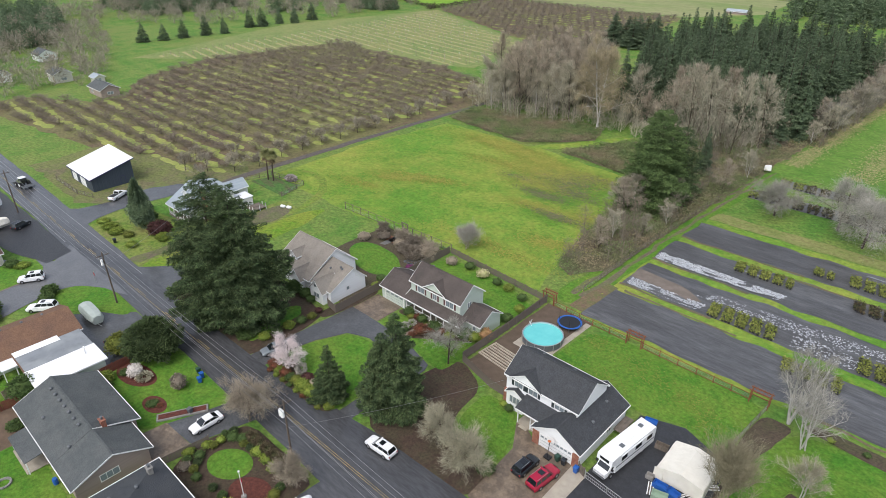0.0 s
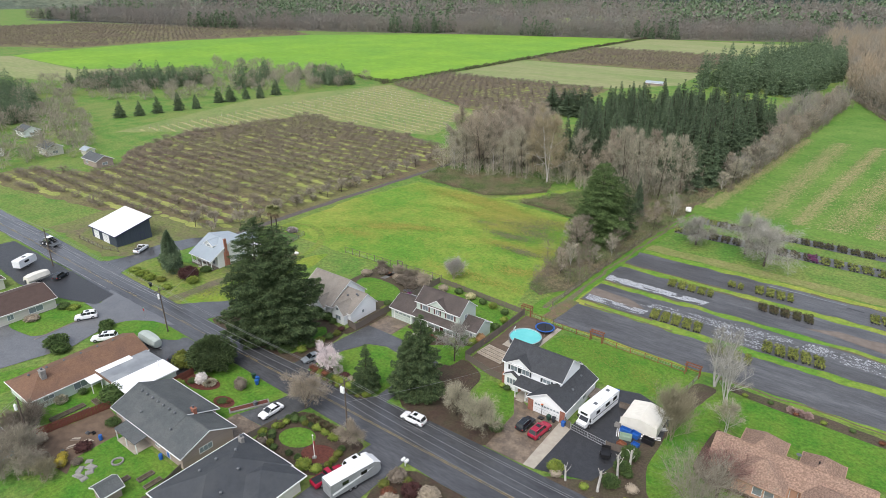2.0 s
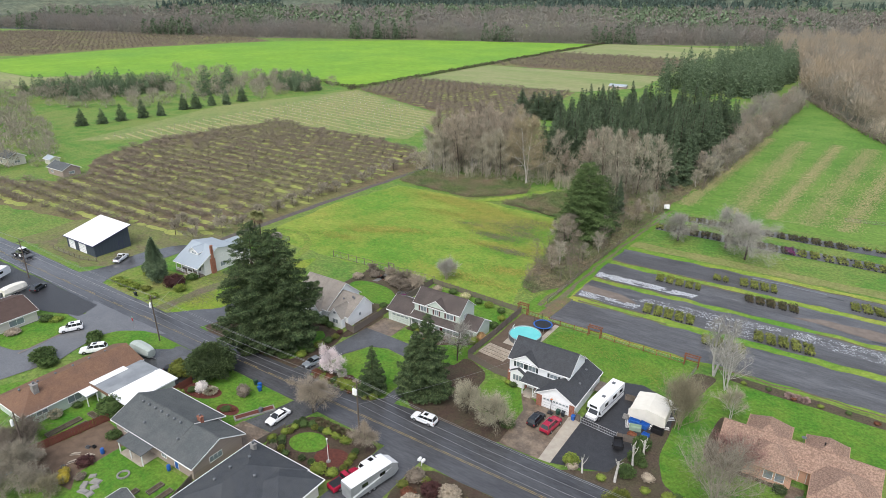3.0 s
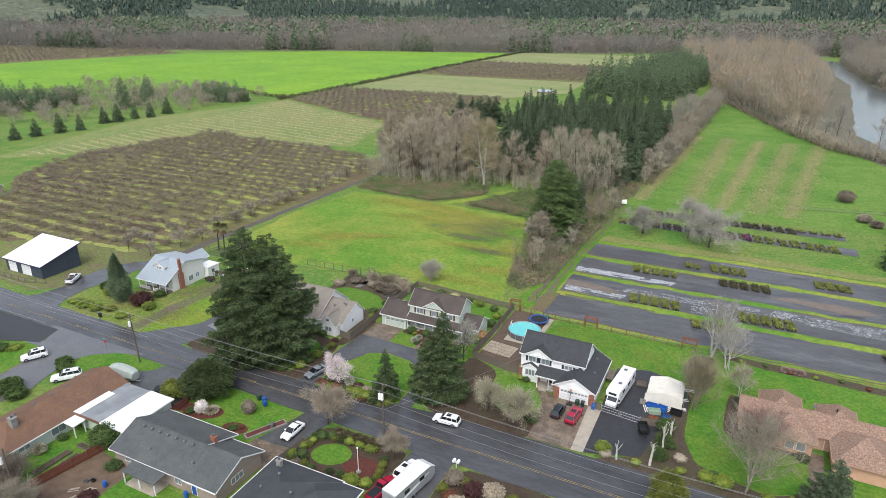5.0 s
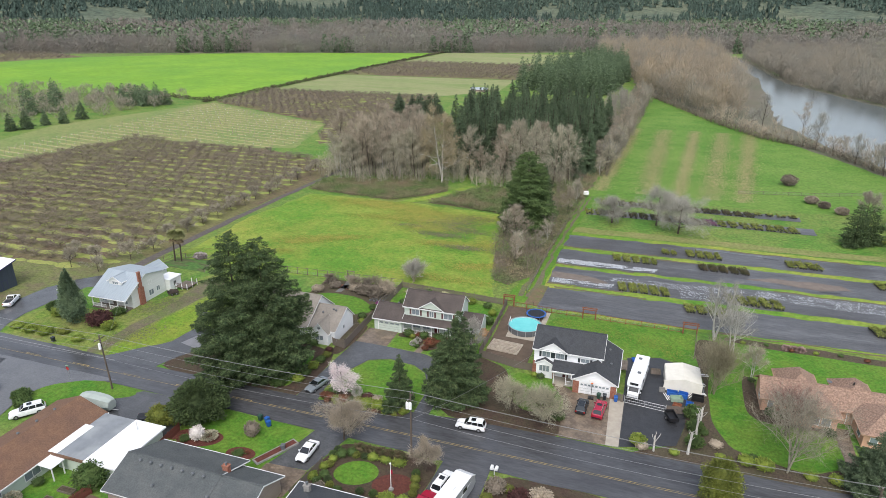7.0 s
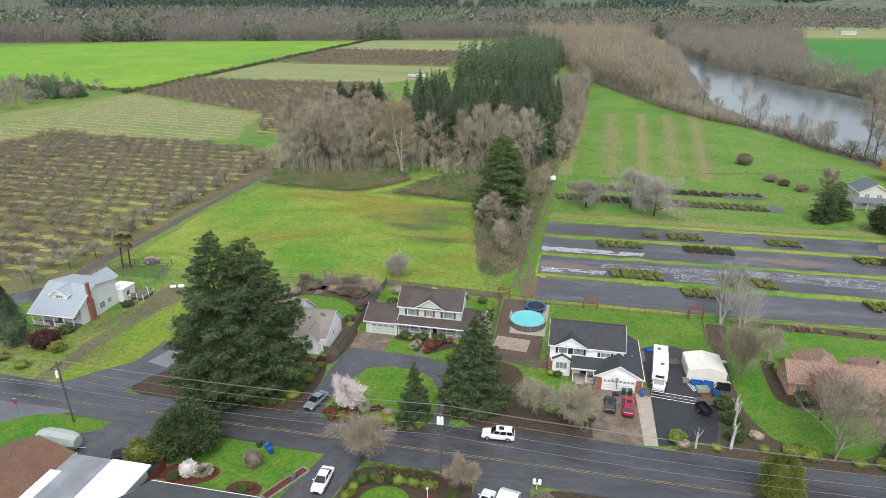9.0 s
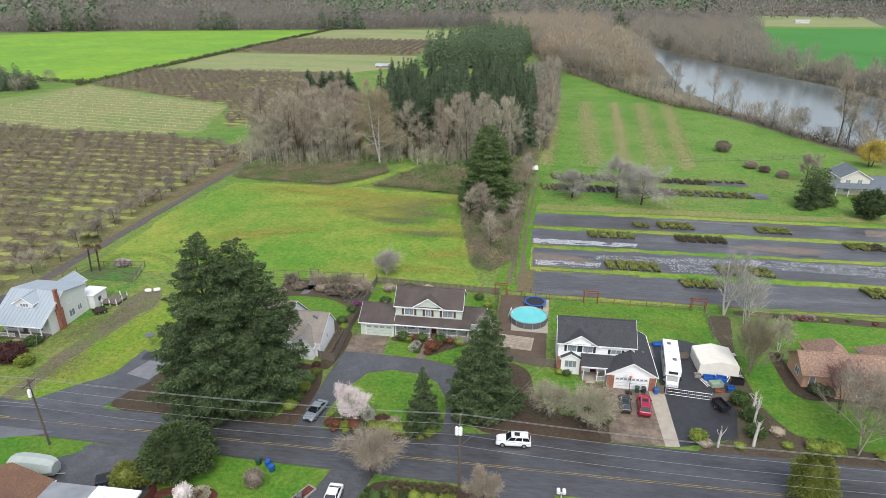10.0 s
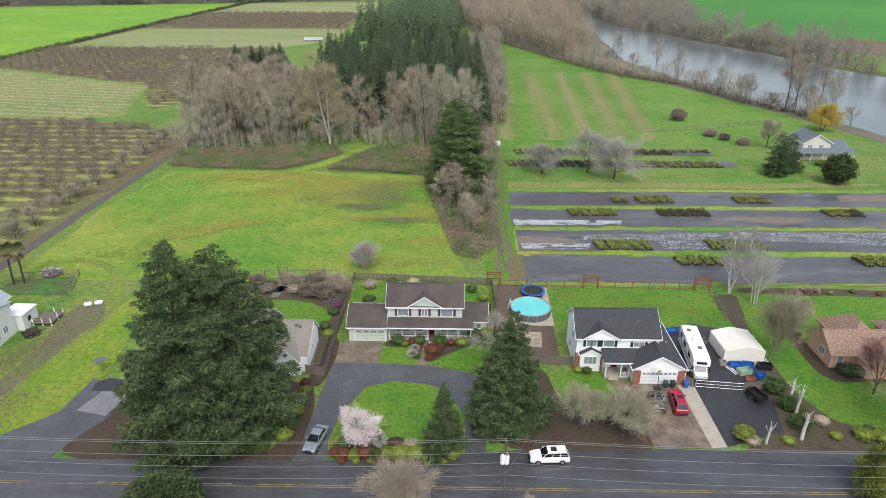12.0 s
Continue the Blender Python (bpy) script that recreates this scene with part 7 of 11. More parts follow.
for k in range(34):
    y = 182 + k * 7.2
    s = 0.42 + 0.16 * math.sin(k * 1.9) ** 2
    copy_thing(bare_kinds[k % 3], pose(9 + k * 0.25 + math.sin(k * 2.3) * 2, y, 0, 0, 0, 61 * k)).scale = (s * 1.4, s * 1.4, s)

under = [crown_sticks(445 + k, 7 + 2 * k, 2.6, 190, 0.06, 0.02, 1.5, True, 0.6) for k in range(4)]
spread("undergrowth", under, scatter([(-98, 140), (-76, 139), (-52, 149), (-30, 149), (-14, 145), (-2, 158), (4, 186), (-12, 172), (-40, 163), (-58, 168), (-78, 204), (-96, 194)], 3.6, 81), 83, WOODTWIG, "grey leafless brush beneath the woods", "brush", 0.5, 1.1)
spread("hedge_brush", under, scatter([(-14, 100), (-7, 68), (-1, 66), (3, 78), (3, 120), (6, 178), (-4, 176), (-12, 132)], 4.6, 82), 84, TWIGRUST, "brown leafless brush in the hedge", "brush", 0.35, 0.75)
spread("field_hedge", under, [(10 + k * 0.17 + random.uniform(-4, 2.5), 180 + k * 3.2) for k in range(76)], 85, TWIGRUST, "brown leafless hedge along the river field", "hedge", 0.4, 0.8)

# brambles: mounded sheets with leaves
def thicket(name, poly, top, seed, n, label):
    g = np.random.default_rng(seed)
    pts = []
    xs, ys = [p[0] for p in poly], [p[1] for p in poly]
    while len(pts) < 3 * n:
        x, y = g.uniform(min(xs), max(xs)) + g.normal(0, 0.8), g.uniform(min(ys), max(ys)) + g.normal(0, 0.8)
        if inside(x, y, poly):
            x, y = x + g.normal(0, 0.7), y + g.normal(0, 0.7)
            e = 0.55 + 0.45 * noise.noise((x * 0.16, y * 0.16, seed)) + 0.3 * noise.noise((x * 0.45, y * 0.45, seed))
            pts.append((x, y, max(0.1, top * e) * g.uniform(0.35, 1.0)))
    v, f = leafset(np.array(pts), 0.3, 0.5, seed)
    return tagged(new(name, soup(name, v, f, BRAMBLE)), label, "brambles", kind="stuff")


for k, (poly, top, n) in enumerate((([(-92, 126), (-80, 124), (-56, 122.5), (-42, 139), (-46, 150), (-62, 152), (-84, 144), (-94, 140)], 1.9, 13000), ([(-44, 123), (-17, 120), (-12, 130), (-16, 148), (-30, 150), (-36, 140)], 2.4, 8000),
                                   ([(-12, 96), (-6, 65), (-2, 63), (3, 72), (4, 92), (6, 130), (9, 180), (-10, 180), (-20, 140), (-14, 118)], 2.6, 15000), ([(6, 180), (12, 180), (22, 430), (12, 440)], 2.2, 7000), ([(-30, 122), (-15, 118), (-11, 98), (-8, 98), (-10, 130)], 1.6, 2500))):
    patch("thicket_floor", poly, 0.1, BRAMBLEFLOOR, "brown tangled ground beneath the brambles", "brambles", 1.5, 3, k)
    thicket("bramble_thicket", poly, top, 300 + k, n, "tangled green-brown blackberry brambles")
patch("grass_path", [(-55, 120), (-50, 120.5), (-43, 128), (-34, 146), (-28, 150), (-30, 152), (-37, 148), (-46, 132)], 0.12, MEADOW, "mown grass path between the brambles", "path", 0.6, 2)

# orchards
hazel = [crown_sticks(400 + k, 2.6, 2.55, 210, 0.05, 0.1, 0.5, True, 0.8) for k in range(6)]
hazel_far = [crown_sticks(410 + k, 2.6, 2.7, 85, 0.1, 0.08, 0.6, True, 0.8) for k in range(5)]


def rows_in(poly, dx, dy, seed, skew=0.0):
    g = np.random.default_rng(seed)
    xs, ys = [p[0] for p in poly], [p[1] for p in poly]
    out = []
    for y in np.arange(min(ys), max(ys), dy):
        for x in np.arange(min(xs) - 40, max(xs) + 40, dx):
            px, py = x + skew * (y - min(ys)) + g.normal(0, 0.5), y + g.normal(0, 0.5)
            if inside(px, py, poly) and g.uniform() > 0.05:
                out.append((px, py))
    return out


spread("orchard_trees", hazel, rows_in(ORCH1, 5.2, 6.4, 21, 0.25), 22, TWIGRUST, "rows of low leafless brown orchard trees", "orchard trees", 0.85, 1.2)
spread("orchard_trees", hazel_far, rows_in([(-270, 308), (-156, 258), (-132, 205), (-110, 240), (-130, 388), (-273, 384)], 5.6, 6.6, 23, 0.2), 24, TWIGRUST, "rows of leafless brown orchard trees", "orchard trees", 0.9, 1.25)
spread("orchard_trees", hazel_far, rows_in([(-278, 522), (-102, 526), (-107, 688), (-276, 688)], 8, 9, 25), 26, TWIGRUST, "far rows of brown orchard trees", "orchard trees", 1.0, 1.4)
spread("orchard_trees", hazel_far, rows_in([(-775, 295), (-778, 440), (-722, 612), (-850, 670), (-1290, 535), (-1290, 310), (-900, 240)], 12, 14, 27), 28, TWIGRUST, "distant rows of brown orchard trees", "orchard trees", 1.2, 1.6)
edge_kinds = [bare_tree("young_orchard_tree", "small leafless orchard tree beside the track", pose(-102.6, 63 + 7.5 * k, 0.03), 420 + k, 4.2, 2.6, BARK, TWIG, fat=1.6, group="trees along the track", limbs=8, subs=5, twigs=4, up=0.9, fork=0.25, trunk=0.1) for k in range(2)]
for k in range(11):
    copy_thing(edge_kinds[k % 2], pose(-102.8 + math.sin(k * 3) * 0.8, 78 + k * 7.3, 0.03, 0, 0, k * 80))
for k, (x, y, s) in enumerate(((-108, 42, 1.05), (-102, 47, 1.15), (-113, 38, 1.0), (-104, 38, 0.9), (-110, 52, 1.0), (-100.5, 54, 0.9), (-118, 44, 0.9))):
    copy_thing(edge_kinds[k % 2], pose(x, y, 0.03, 0, 0, k * 80)).scale = (s, s, s)
g_ = np.random.default_rng(31)
tube = [(np.array([(-0.09, 0, 0), (0.09, 0, 0), (0.09, 0, 0.7), (-0.09, 0, 0.7), (0, -0.09, 0), (0, 0.09, 0), (0, 0.09, 0.7), (0, -0.09, 0.7)]), np.array([(0, 1, 2), (0, 2, 3), (4, 5, 6), (4, 6, 7)]))]
spread("tree_guards", tube, [(x, y) for x, y in rows_in([(-268, 100), (-244, 118), (-230, 188), (-150, 186), (-140, 195), (-156, 250), (-268, 300)], 5.0, 9.0, 32, 0.2)], 33, TRIM, "rows of small white tree guards", "tree guards", 0.6, 0.9)
whip = [crown_sticks(430 + k, 2.0, 0.7, 10, 0.05, 0.3, 1.5) for k in range(3)]
spread("young_whips", whip, rows_in([(-268, 100), (-244, 118), (-230, 188), (-150, 186), (-140, 195), (-156, 250), (-268, 300)], 3.0, 4.5, 34, 0.2), 35, TWIGTAN, "rows of thin young planted whips", "saplings")

# hedges, conifer row and farm trees to the west
small_fir = fir_tree("fir_tree", "small dark conifer in a spaced row", pose(-308, 114, 0), 10, 3.8, 440, 3200, 0.75, FIRBLUE, "conifer row by the young field")
for k, (x, y) in enumerate(((-304.5, 124), (-304, 135), (-303, 148), (-300, 158), (-307, 179), (-304, 186), (-305, 199), (-300, 207), (-302, 222))):
    copy_thing(small_fir, pose(x, y, 0, 0, 0, 40 * k)).scale = (0.9 + 0.1 * (k % 3),) * 3
def fir_array(seed, h, r, n, leaf):
    me = conifer("spare", h, r, seed, n, leaf, 0.05, 0.7, FIRBLUE)
    v = np.empty(len(me.vertices) * 3, np.float32)
    me.vertices.foreach_get("co", v)
    bpy.data.meshes.remove(me)
    return v.reshape(-1, 3).astype(float), np.arange(len(v) // 3).reshape(-1, 3)


spread("fir_block", [fir_array(500 + k, 25, 5.6, 1300, 1.8) for k in range(3)], FARBLOCK, 71, FIRBLUE, "second dark block of planted firs", "woods", 0.85, 1.1)
spread("fir_clump", [fir_array(505 + k, 15, 5.0, 900, 1.4) for k in range(3)], scatter([(-465, 152), (-392, 160), (-386, 232), (-420, 225), (-445, 190)], 8.5, 41) + scatter([(-326, 268), (-296, 276), (-294, 298), (-324, 294)], 7, 42) + scatter([(-470, 80), (-330, 55), (-335, 78), (-400, 105), (-470, 118)], 10, 49) + [(-402, 268), (-384, 276), (-372, 268), (-352, 286), (-345, 222), (-350, 230), (-344, 240), (-352, 240)], 72, FIRBLUE, "clumps of dark conifers by the farms", "woods", 0.7, 1.1)
mid_bare = [puff(450 + k, 9, 4.4, 320, 1.7, 0.14, 0.1, 0.6) for k in range(4)]
spread("far_trees", mid_bare, scatter([(-470, 110), (-330, 150), (-318, 215), (-300, 240), (-292, 300), (-345, 310), (-480, 230)], 15, 43) + scatter([(-420, 20), (-240, 20), (-228, 60), (-275, 85), (-330, 105), (-430, 130)], 12, 44) + scatter([(-480, 285), (-300, 296), (-300, 316), (-400, 324), (-470, 300)], 12, 48), 45, TWIG, "scattered leafless farm trees", "trees", 0.5, 1.2)
spread("hedge_shrubs", [puff(455 + k, 2.6, 2.2, 90, 1.0, 0.16, 0.0, 0.7, 1) for k in range(3)], [(-278 - (y - 305) * 0.008 + random.uniform(-1, 1), y) for y in np.arange(305, 860, 2.2)] + [(x, 312 + (x + 278) * -0.25 + random.uniform(-2, 2)) for x in np.arange(-400, -278, 2.6)], 46, mat("hedge_twigs", (0.105, 0.095, 0.06), (0.08, 0.075, 0.05), 0.3, 0.95, island=0.3), "long low dark field hedge", "hedge", 0.7, 1.2)
spread("hedge_shrubs", [crown_sticks(455 + k, 2.8, 2.4, 60, 0.12, 0.05, 0.7) for k in range(3)], [(x, y + random.uniform(-2, 2)) for x, y in zip(np.linspace(20, 132, 60), np.interp(np.linspace(20, 132, 60), [20, 61, 82, 104, 118, 132], [450, 332, 287, 264, 224, 195]))], 47, TWIGRUST, "low scrub along the river bank", "scrub", 0.9, 1.9)

# river woods and far woods
tall_bare = [puff(460 + k, 13 + 2.8 * k, 4.2 + 0.4 * k, 330, 2.6, 0.13, 0.22, 1.1, 4) for k in range(5)]
RIVERWOOD = [(16, 462), (40, 400), (60, 345), (76, 343), (83, 410), (92, 500), (98, 620), (82, 900), (-60, 930), (-40, 720), (0, 600)]
patch("wood_floor", RIVERWOOD, 0.05, WOODFLOOR, "leaf-littered floor of the river woods", "woodland", 4, 12)
spread("river_woods", tall_bare, scatter(RIVERWOOD, 8.6, 51), 52, mat("russet_twigs", (0.3, 0.28, 0.23), (0.25, 0.232, 0.19), 0.05, 0.95, island=0.2, tree=(0.36, 0.29, 0.2)), "dense leafless woods beside the river", "woods", 0.75, 1.3)
bank_kinds = [bare_tree("bare_tree", "leafless tree on the river bank", pose(131, 203, 0), 470, 24, 6, BARK, TWIGTAN, fat=1.5, group="river bank trees", limbs=12, subs=6, twigs=6, up=1.0, fork=0.3, trunk=0.32),
              bare_tree("bare_tree", "leafless riverside tree with pale twigs", pose(120, 224, 0), 471, 13, 5, BARK, TWIGGREY, fat=1.3, group="river bank trees", limbs=12, subs=6, twigs=6, up=0.9, fork=0.25, trunk=0.2)]
for k, (x, y, s) in enumerate(((126, 212, 0.9), (123, 218, 1.0), (116, 236, 0.9), (113, 246, 1.0), (109, 256, 0.8), (104, 268, 1.2), (98, 280, 0.9), (92, 300, 1.0), (84, 318, 1.3), (78, 330, 1.4), (135, 196, 1.1), (139, 188, 1.2), (143, 178, 1.0), (128, 208, 1.3), (117, 230, 0.7))):
    copy_thing(bank_kinds[1], pose(x - 1 + math.sin(k * 5) * 4, y - 1 + math.sin(k * 3.3) * 4, 0, 0, 0, 66 * k)).scale = (s * 0.85, s * 0.85, s * (0.6 + 0.3 * (k % 3)))
copy_thing(bank_kinds[0], pose(103, 300, 0, 0, 0, 40)).scale = (0.8, 0.8, 0.8)
copy_thing(bank_kinds[0], pose(138, 200, 0, 0, 0, 150)).scale = (0.9, 0.9, 1.0)
spread("bank_trees", [crown_sticks(475 + k, 7 + 1.5 * k, 3.0, 170, 0.07, 0.06, 1.3, True, 0.6, 2.6) for k in range(4)], [(np.interp(y, [195, 224, 264, 287, 332], [134, 120, 106, 84, 63]) + random.uniform(-3, 3), y) for y in np.arange(185, 345, 2.6)], 57, TWIGTAN, "leafless trees crowding the river bank", "woods", 0.5, 1.35)
FARBANK = [(140, 600), (158, 525), (178, 452), (203, 375), (214, 330), (232, 330), (240, 400), (195, 500), (345, 1030), (150, 1000)]
patch("wood_floor", FARBANK, 0.05, WOODFLOOR, "leaf-littered floor of the far bank woods", "woodland", 4, 12)
BANKTWIG = mat("bank_twigs", (0.27, 0.255, 0.215), (0.22, 0.21, 0.175), 0.05, 0.95, island=0.2, tree=(0.29, 0.255, 0.2))
spread("far_bank_woods", tall_bare, scatter(FARBANK, 11, 53), 54, BANKTWIG, "leafless woods on the far river bank", "woods", 0.55, 1.05)
FARSHORE = [(420, 40), (260, 200), (205, 322), (198, 367), (172, 446), (152, 518), (136, 580), (126, 880)]
shore = []
for (ax, ay), (bx, by) in zip(FARSHORE, FARSHORE[1:]):
    m = int(math.hypot(bx - ax, by - ay) / 2.6)
    shore += [(ax + (bx - ax) * k / m + random.uniform(2, 12), ay + (by - ay) * k / m + random.uniform(-2, 4)) for k in range(m)]
spread("far_bank_scrub", tall_bare[:3] + [puff(466 + k, 8, 4.5, 260, 1.8, 0.13, 0.0, 0.5) for k in range(2)], shore, 55, BANKTWIG, "leafless trees leaning over the far shore", "woods", 0.5, 1.0)

spread("hedge_woods", tall_bare[:3], scatter([(7, 188), (13, 190), (24, 410), (2, 424), (-6, 300), (7, 288)], 7.0, 58), 59, BANKTWIG, "leafless trees between the firs and the river field", "woods", 0.45, 0.85)
far_bare = [puff(480 + k, 14 + 1.8 * k, 6.2, 150, 2.6, 0.42, 0.08, 0.5, 2) for k in range(6)]
far_fir = []
for k in range(3):
    g = np.random.default_rng(490 + k)
    z = 1 - np.sqrt(g.uniform(0, 1, 240))
    a = g.uniform(0, math.tau, 240)
    rr = 6.2 * (1 - z) ** 0.85 * g.uniform(0.5, 1, 240)
    far_fir.append(leafset(np.stack([np.cos(a) * rr, np.sin(a) * rr, 1 + z * 23], 1), 2.4, 0.2, 495 + k, np.stack([np.cos(a), np.sin(a), np.full(240, -0.5)], 1), 0.4))
FARWOODS = [(-1600, 560), (-1010, 600), (-790, 660), (-560, 762), (-306, 845), (-100, 930), (60, 960), (345, 1040), (345, 1200), (60, 1130), (-300, 1050), (-560, 960), (-800, 860), (-1100, 800), (-1600, 760)]
patch("wood_floor", FARWOODS, 0.05, WOODFLOOR, "brown floor of the far woods", "woodland", 6, 25)
spread("far_woods", far_bare, scatter(FARWOODS, 13, 61), 62, FARWOOD, "wide belt of leafless grey woods", "woods", 0.7, 1.25)
spread("far_firs", far_fir, [p for k, p in enumerate(scatter(FARWOODS, 19, 63)) if noise.noise((p[0] * 0.009, p[1] * 0.009, 4)) > 0.3], 64, FIRBLUE, "dark firs among the leafless woods", "woods", 0.7, 1.3)
patch("wood_floor", [(-2600, 900), (-1100, 805), (-800, 866), (-560, 965), (-300, 1056), (60, 1136), (340, 1210), (900, 1080), (2400, 1100), (2400, 2600), (-2600, 2600)], 0.03, WOODFLOOR, "leaf-littered floor of the distant woods", "woodland", 8, 40)
BEYOND = [(-2400, 1000), (-900, 830), (-560, 1010), (-300, 1130), (60, 1250), (700, 1350), (2000, 1300), (2000, 2300), (-2400, 2300)]
spread("distant_woods", [puff(486 + k, 16 + 2 * k, 7.5, 64, 3.8, 0.9, 0.05, 0.4, 1) for k in range(4)], [p for p in scatter(BEYOND, 34, 65) if noise.noise((p[0] * 0.004, p[1] * 0.006, 3)) > -0.12], 66, FARWOOD, "distant leafless woodland", "woods", 0.9, 1.6)
spread("distant_firs", [(v[:180], f[:60]) for v, f in (leafset(np.stack([np.cos(a) * (1 - z) * 6, np.sin(a) * (1 - z) * 6, 1 + z * 23], 1), 4.6, 0.2, 499, np.stack([np.cos(a), np.sin(a), a * 0 - 0.6], 1), 0.4) for a, z in ((np.arange(60) * 2.4, 1 - np.sqrt((np.arange(60) + 0.5) / 60)),))], [p for p in scatter(BEYOND, 30, 67) if noise.noise((p[0] * 0.0022, p[1] * 0.004, 9)) > 0.08], 68, FIRBLUE, "distant dark fir woods", "woods", 0.9, 1.5)


def hill_at(a, j):
    up = math.sin(min(1.0, j / 9.0) * math.pi / 2)
    h = up * (215 + 150 * noise.noise((a * 3.1, 0.3, 5)) + 60 * noise.noise((a * 11, j * 0.35, 7)) + 14 * noise.noise((a * 60, j * 2.1, 2)))
    d = 2300 + j * 165
    return math.sin(a) * d, math.cos(a) * d, max(h, 0) - 1


def hills():
    n, m = 160, 14
    vs = [hill_at(-1.35 + 2.6 * i / (n - 1), j) for j in range(m) for i in range(n)]
    fs = [(j * n + i, j * n + i + 1, (j + 1) * n + i + 1, (j + 1) * n + i) for j in range(m - 1) for i in range(n - 1)]
    return tagged(new("hills", soup("hills", np.array(vs), np.array(fs), HILL)), "distant forested hills with pale clearings", "hills", kind="structure")


def hill_forest():
    """Firs on the slopes, thinned out in the clearings."""
    g = np.random.default_rng(97)
    z = 1 - np.sqrt((np.arange(26) + 0.5) / 26)
    vs = []
    for _ in range(17000):
        a, j = g.uniform(-1.0, 0.75), 9.5 * g.uniform(0, 1) ** 1.1
        if noise.noise((a * 7, j * 0.5, 11)) > 0.3:
            continue
        x, y, h = hill_at(a, j)
        t, s = g.uniform(0, math.tau, 26), g.uniform(0.8, 1.3)
        c = np.stack([np.cos(t), np.sin(t), np.zeros(26)], 1)
        w = np.stack([-np.sin(t), np.cos(t), np.zeros(26)], 1) * 3.2 * (1.2 - z)[:, None]
        top = c * 1.2 + np.stack([0 * z, 0 * z, 6 + z * 28], 1)
        low = c * (8.5 * (1 - z))[:, None] + np.stack([0 * z, 0 * z, z * 28 - 2], 1)
        vs.append((np.stack([low - w, low + w, top], 1).reshape(-1, 3)) * s + [x, y, h])
    v = np.vstack(vs)
    return tagged(new("hill_forest", soup("hill_forest", v, np.arange(len(v)).reshape(-1, 3), mat("far_fir_slopes", (0.055, 0.085, 0.07), (0.08, 0.115, 0.088), 0.004, 0.95, island=0.4))), "dark fir forest on the far slopes", "woods", kind="stuff")


hill_forest()
hills()

# ---- vehicles ----
def wheels(ob, xs, w, r, tyre_w=0.24):
    for x in xs:
        for sg in (-1, 1):
            y = sg * (w / 2 - tyre_w / 2)
            t = part("wheel", Shape().rod((x, y - tyre_w / 2, r), (x, y + tyre_w / 2, r), r, r, 14), RUBBER, ob)
            yo = y + sg * tyre_w / 2
            part("rim", Shape().rod((x, yo - sg * 0.05, r), (x, yo + sg * 0.015, r), r * 0.62, r * 0.55, 10), RIM, t)


def pane(quad, cut_in, out):
    """A thin sheet of glass on a four-cornered face: drawn in from its edges, a little proud of it."""
    p = [Vector(q) for q in quad]
    mid = sum(p, Vector()) / 4
    nrm = (p[1] - p[0]).cross(p[3] - p[0]).normalized()
    q = [v.lerp(mid, cut_in) for v in p]
    return Shape().hexa([tuple(v - nrm * 0.01) for v in q], [tuple(v + nrm * out) for v in q])


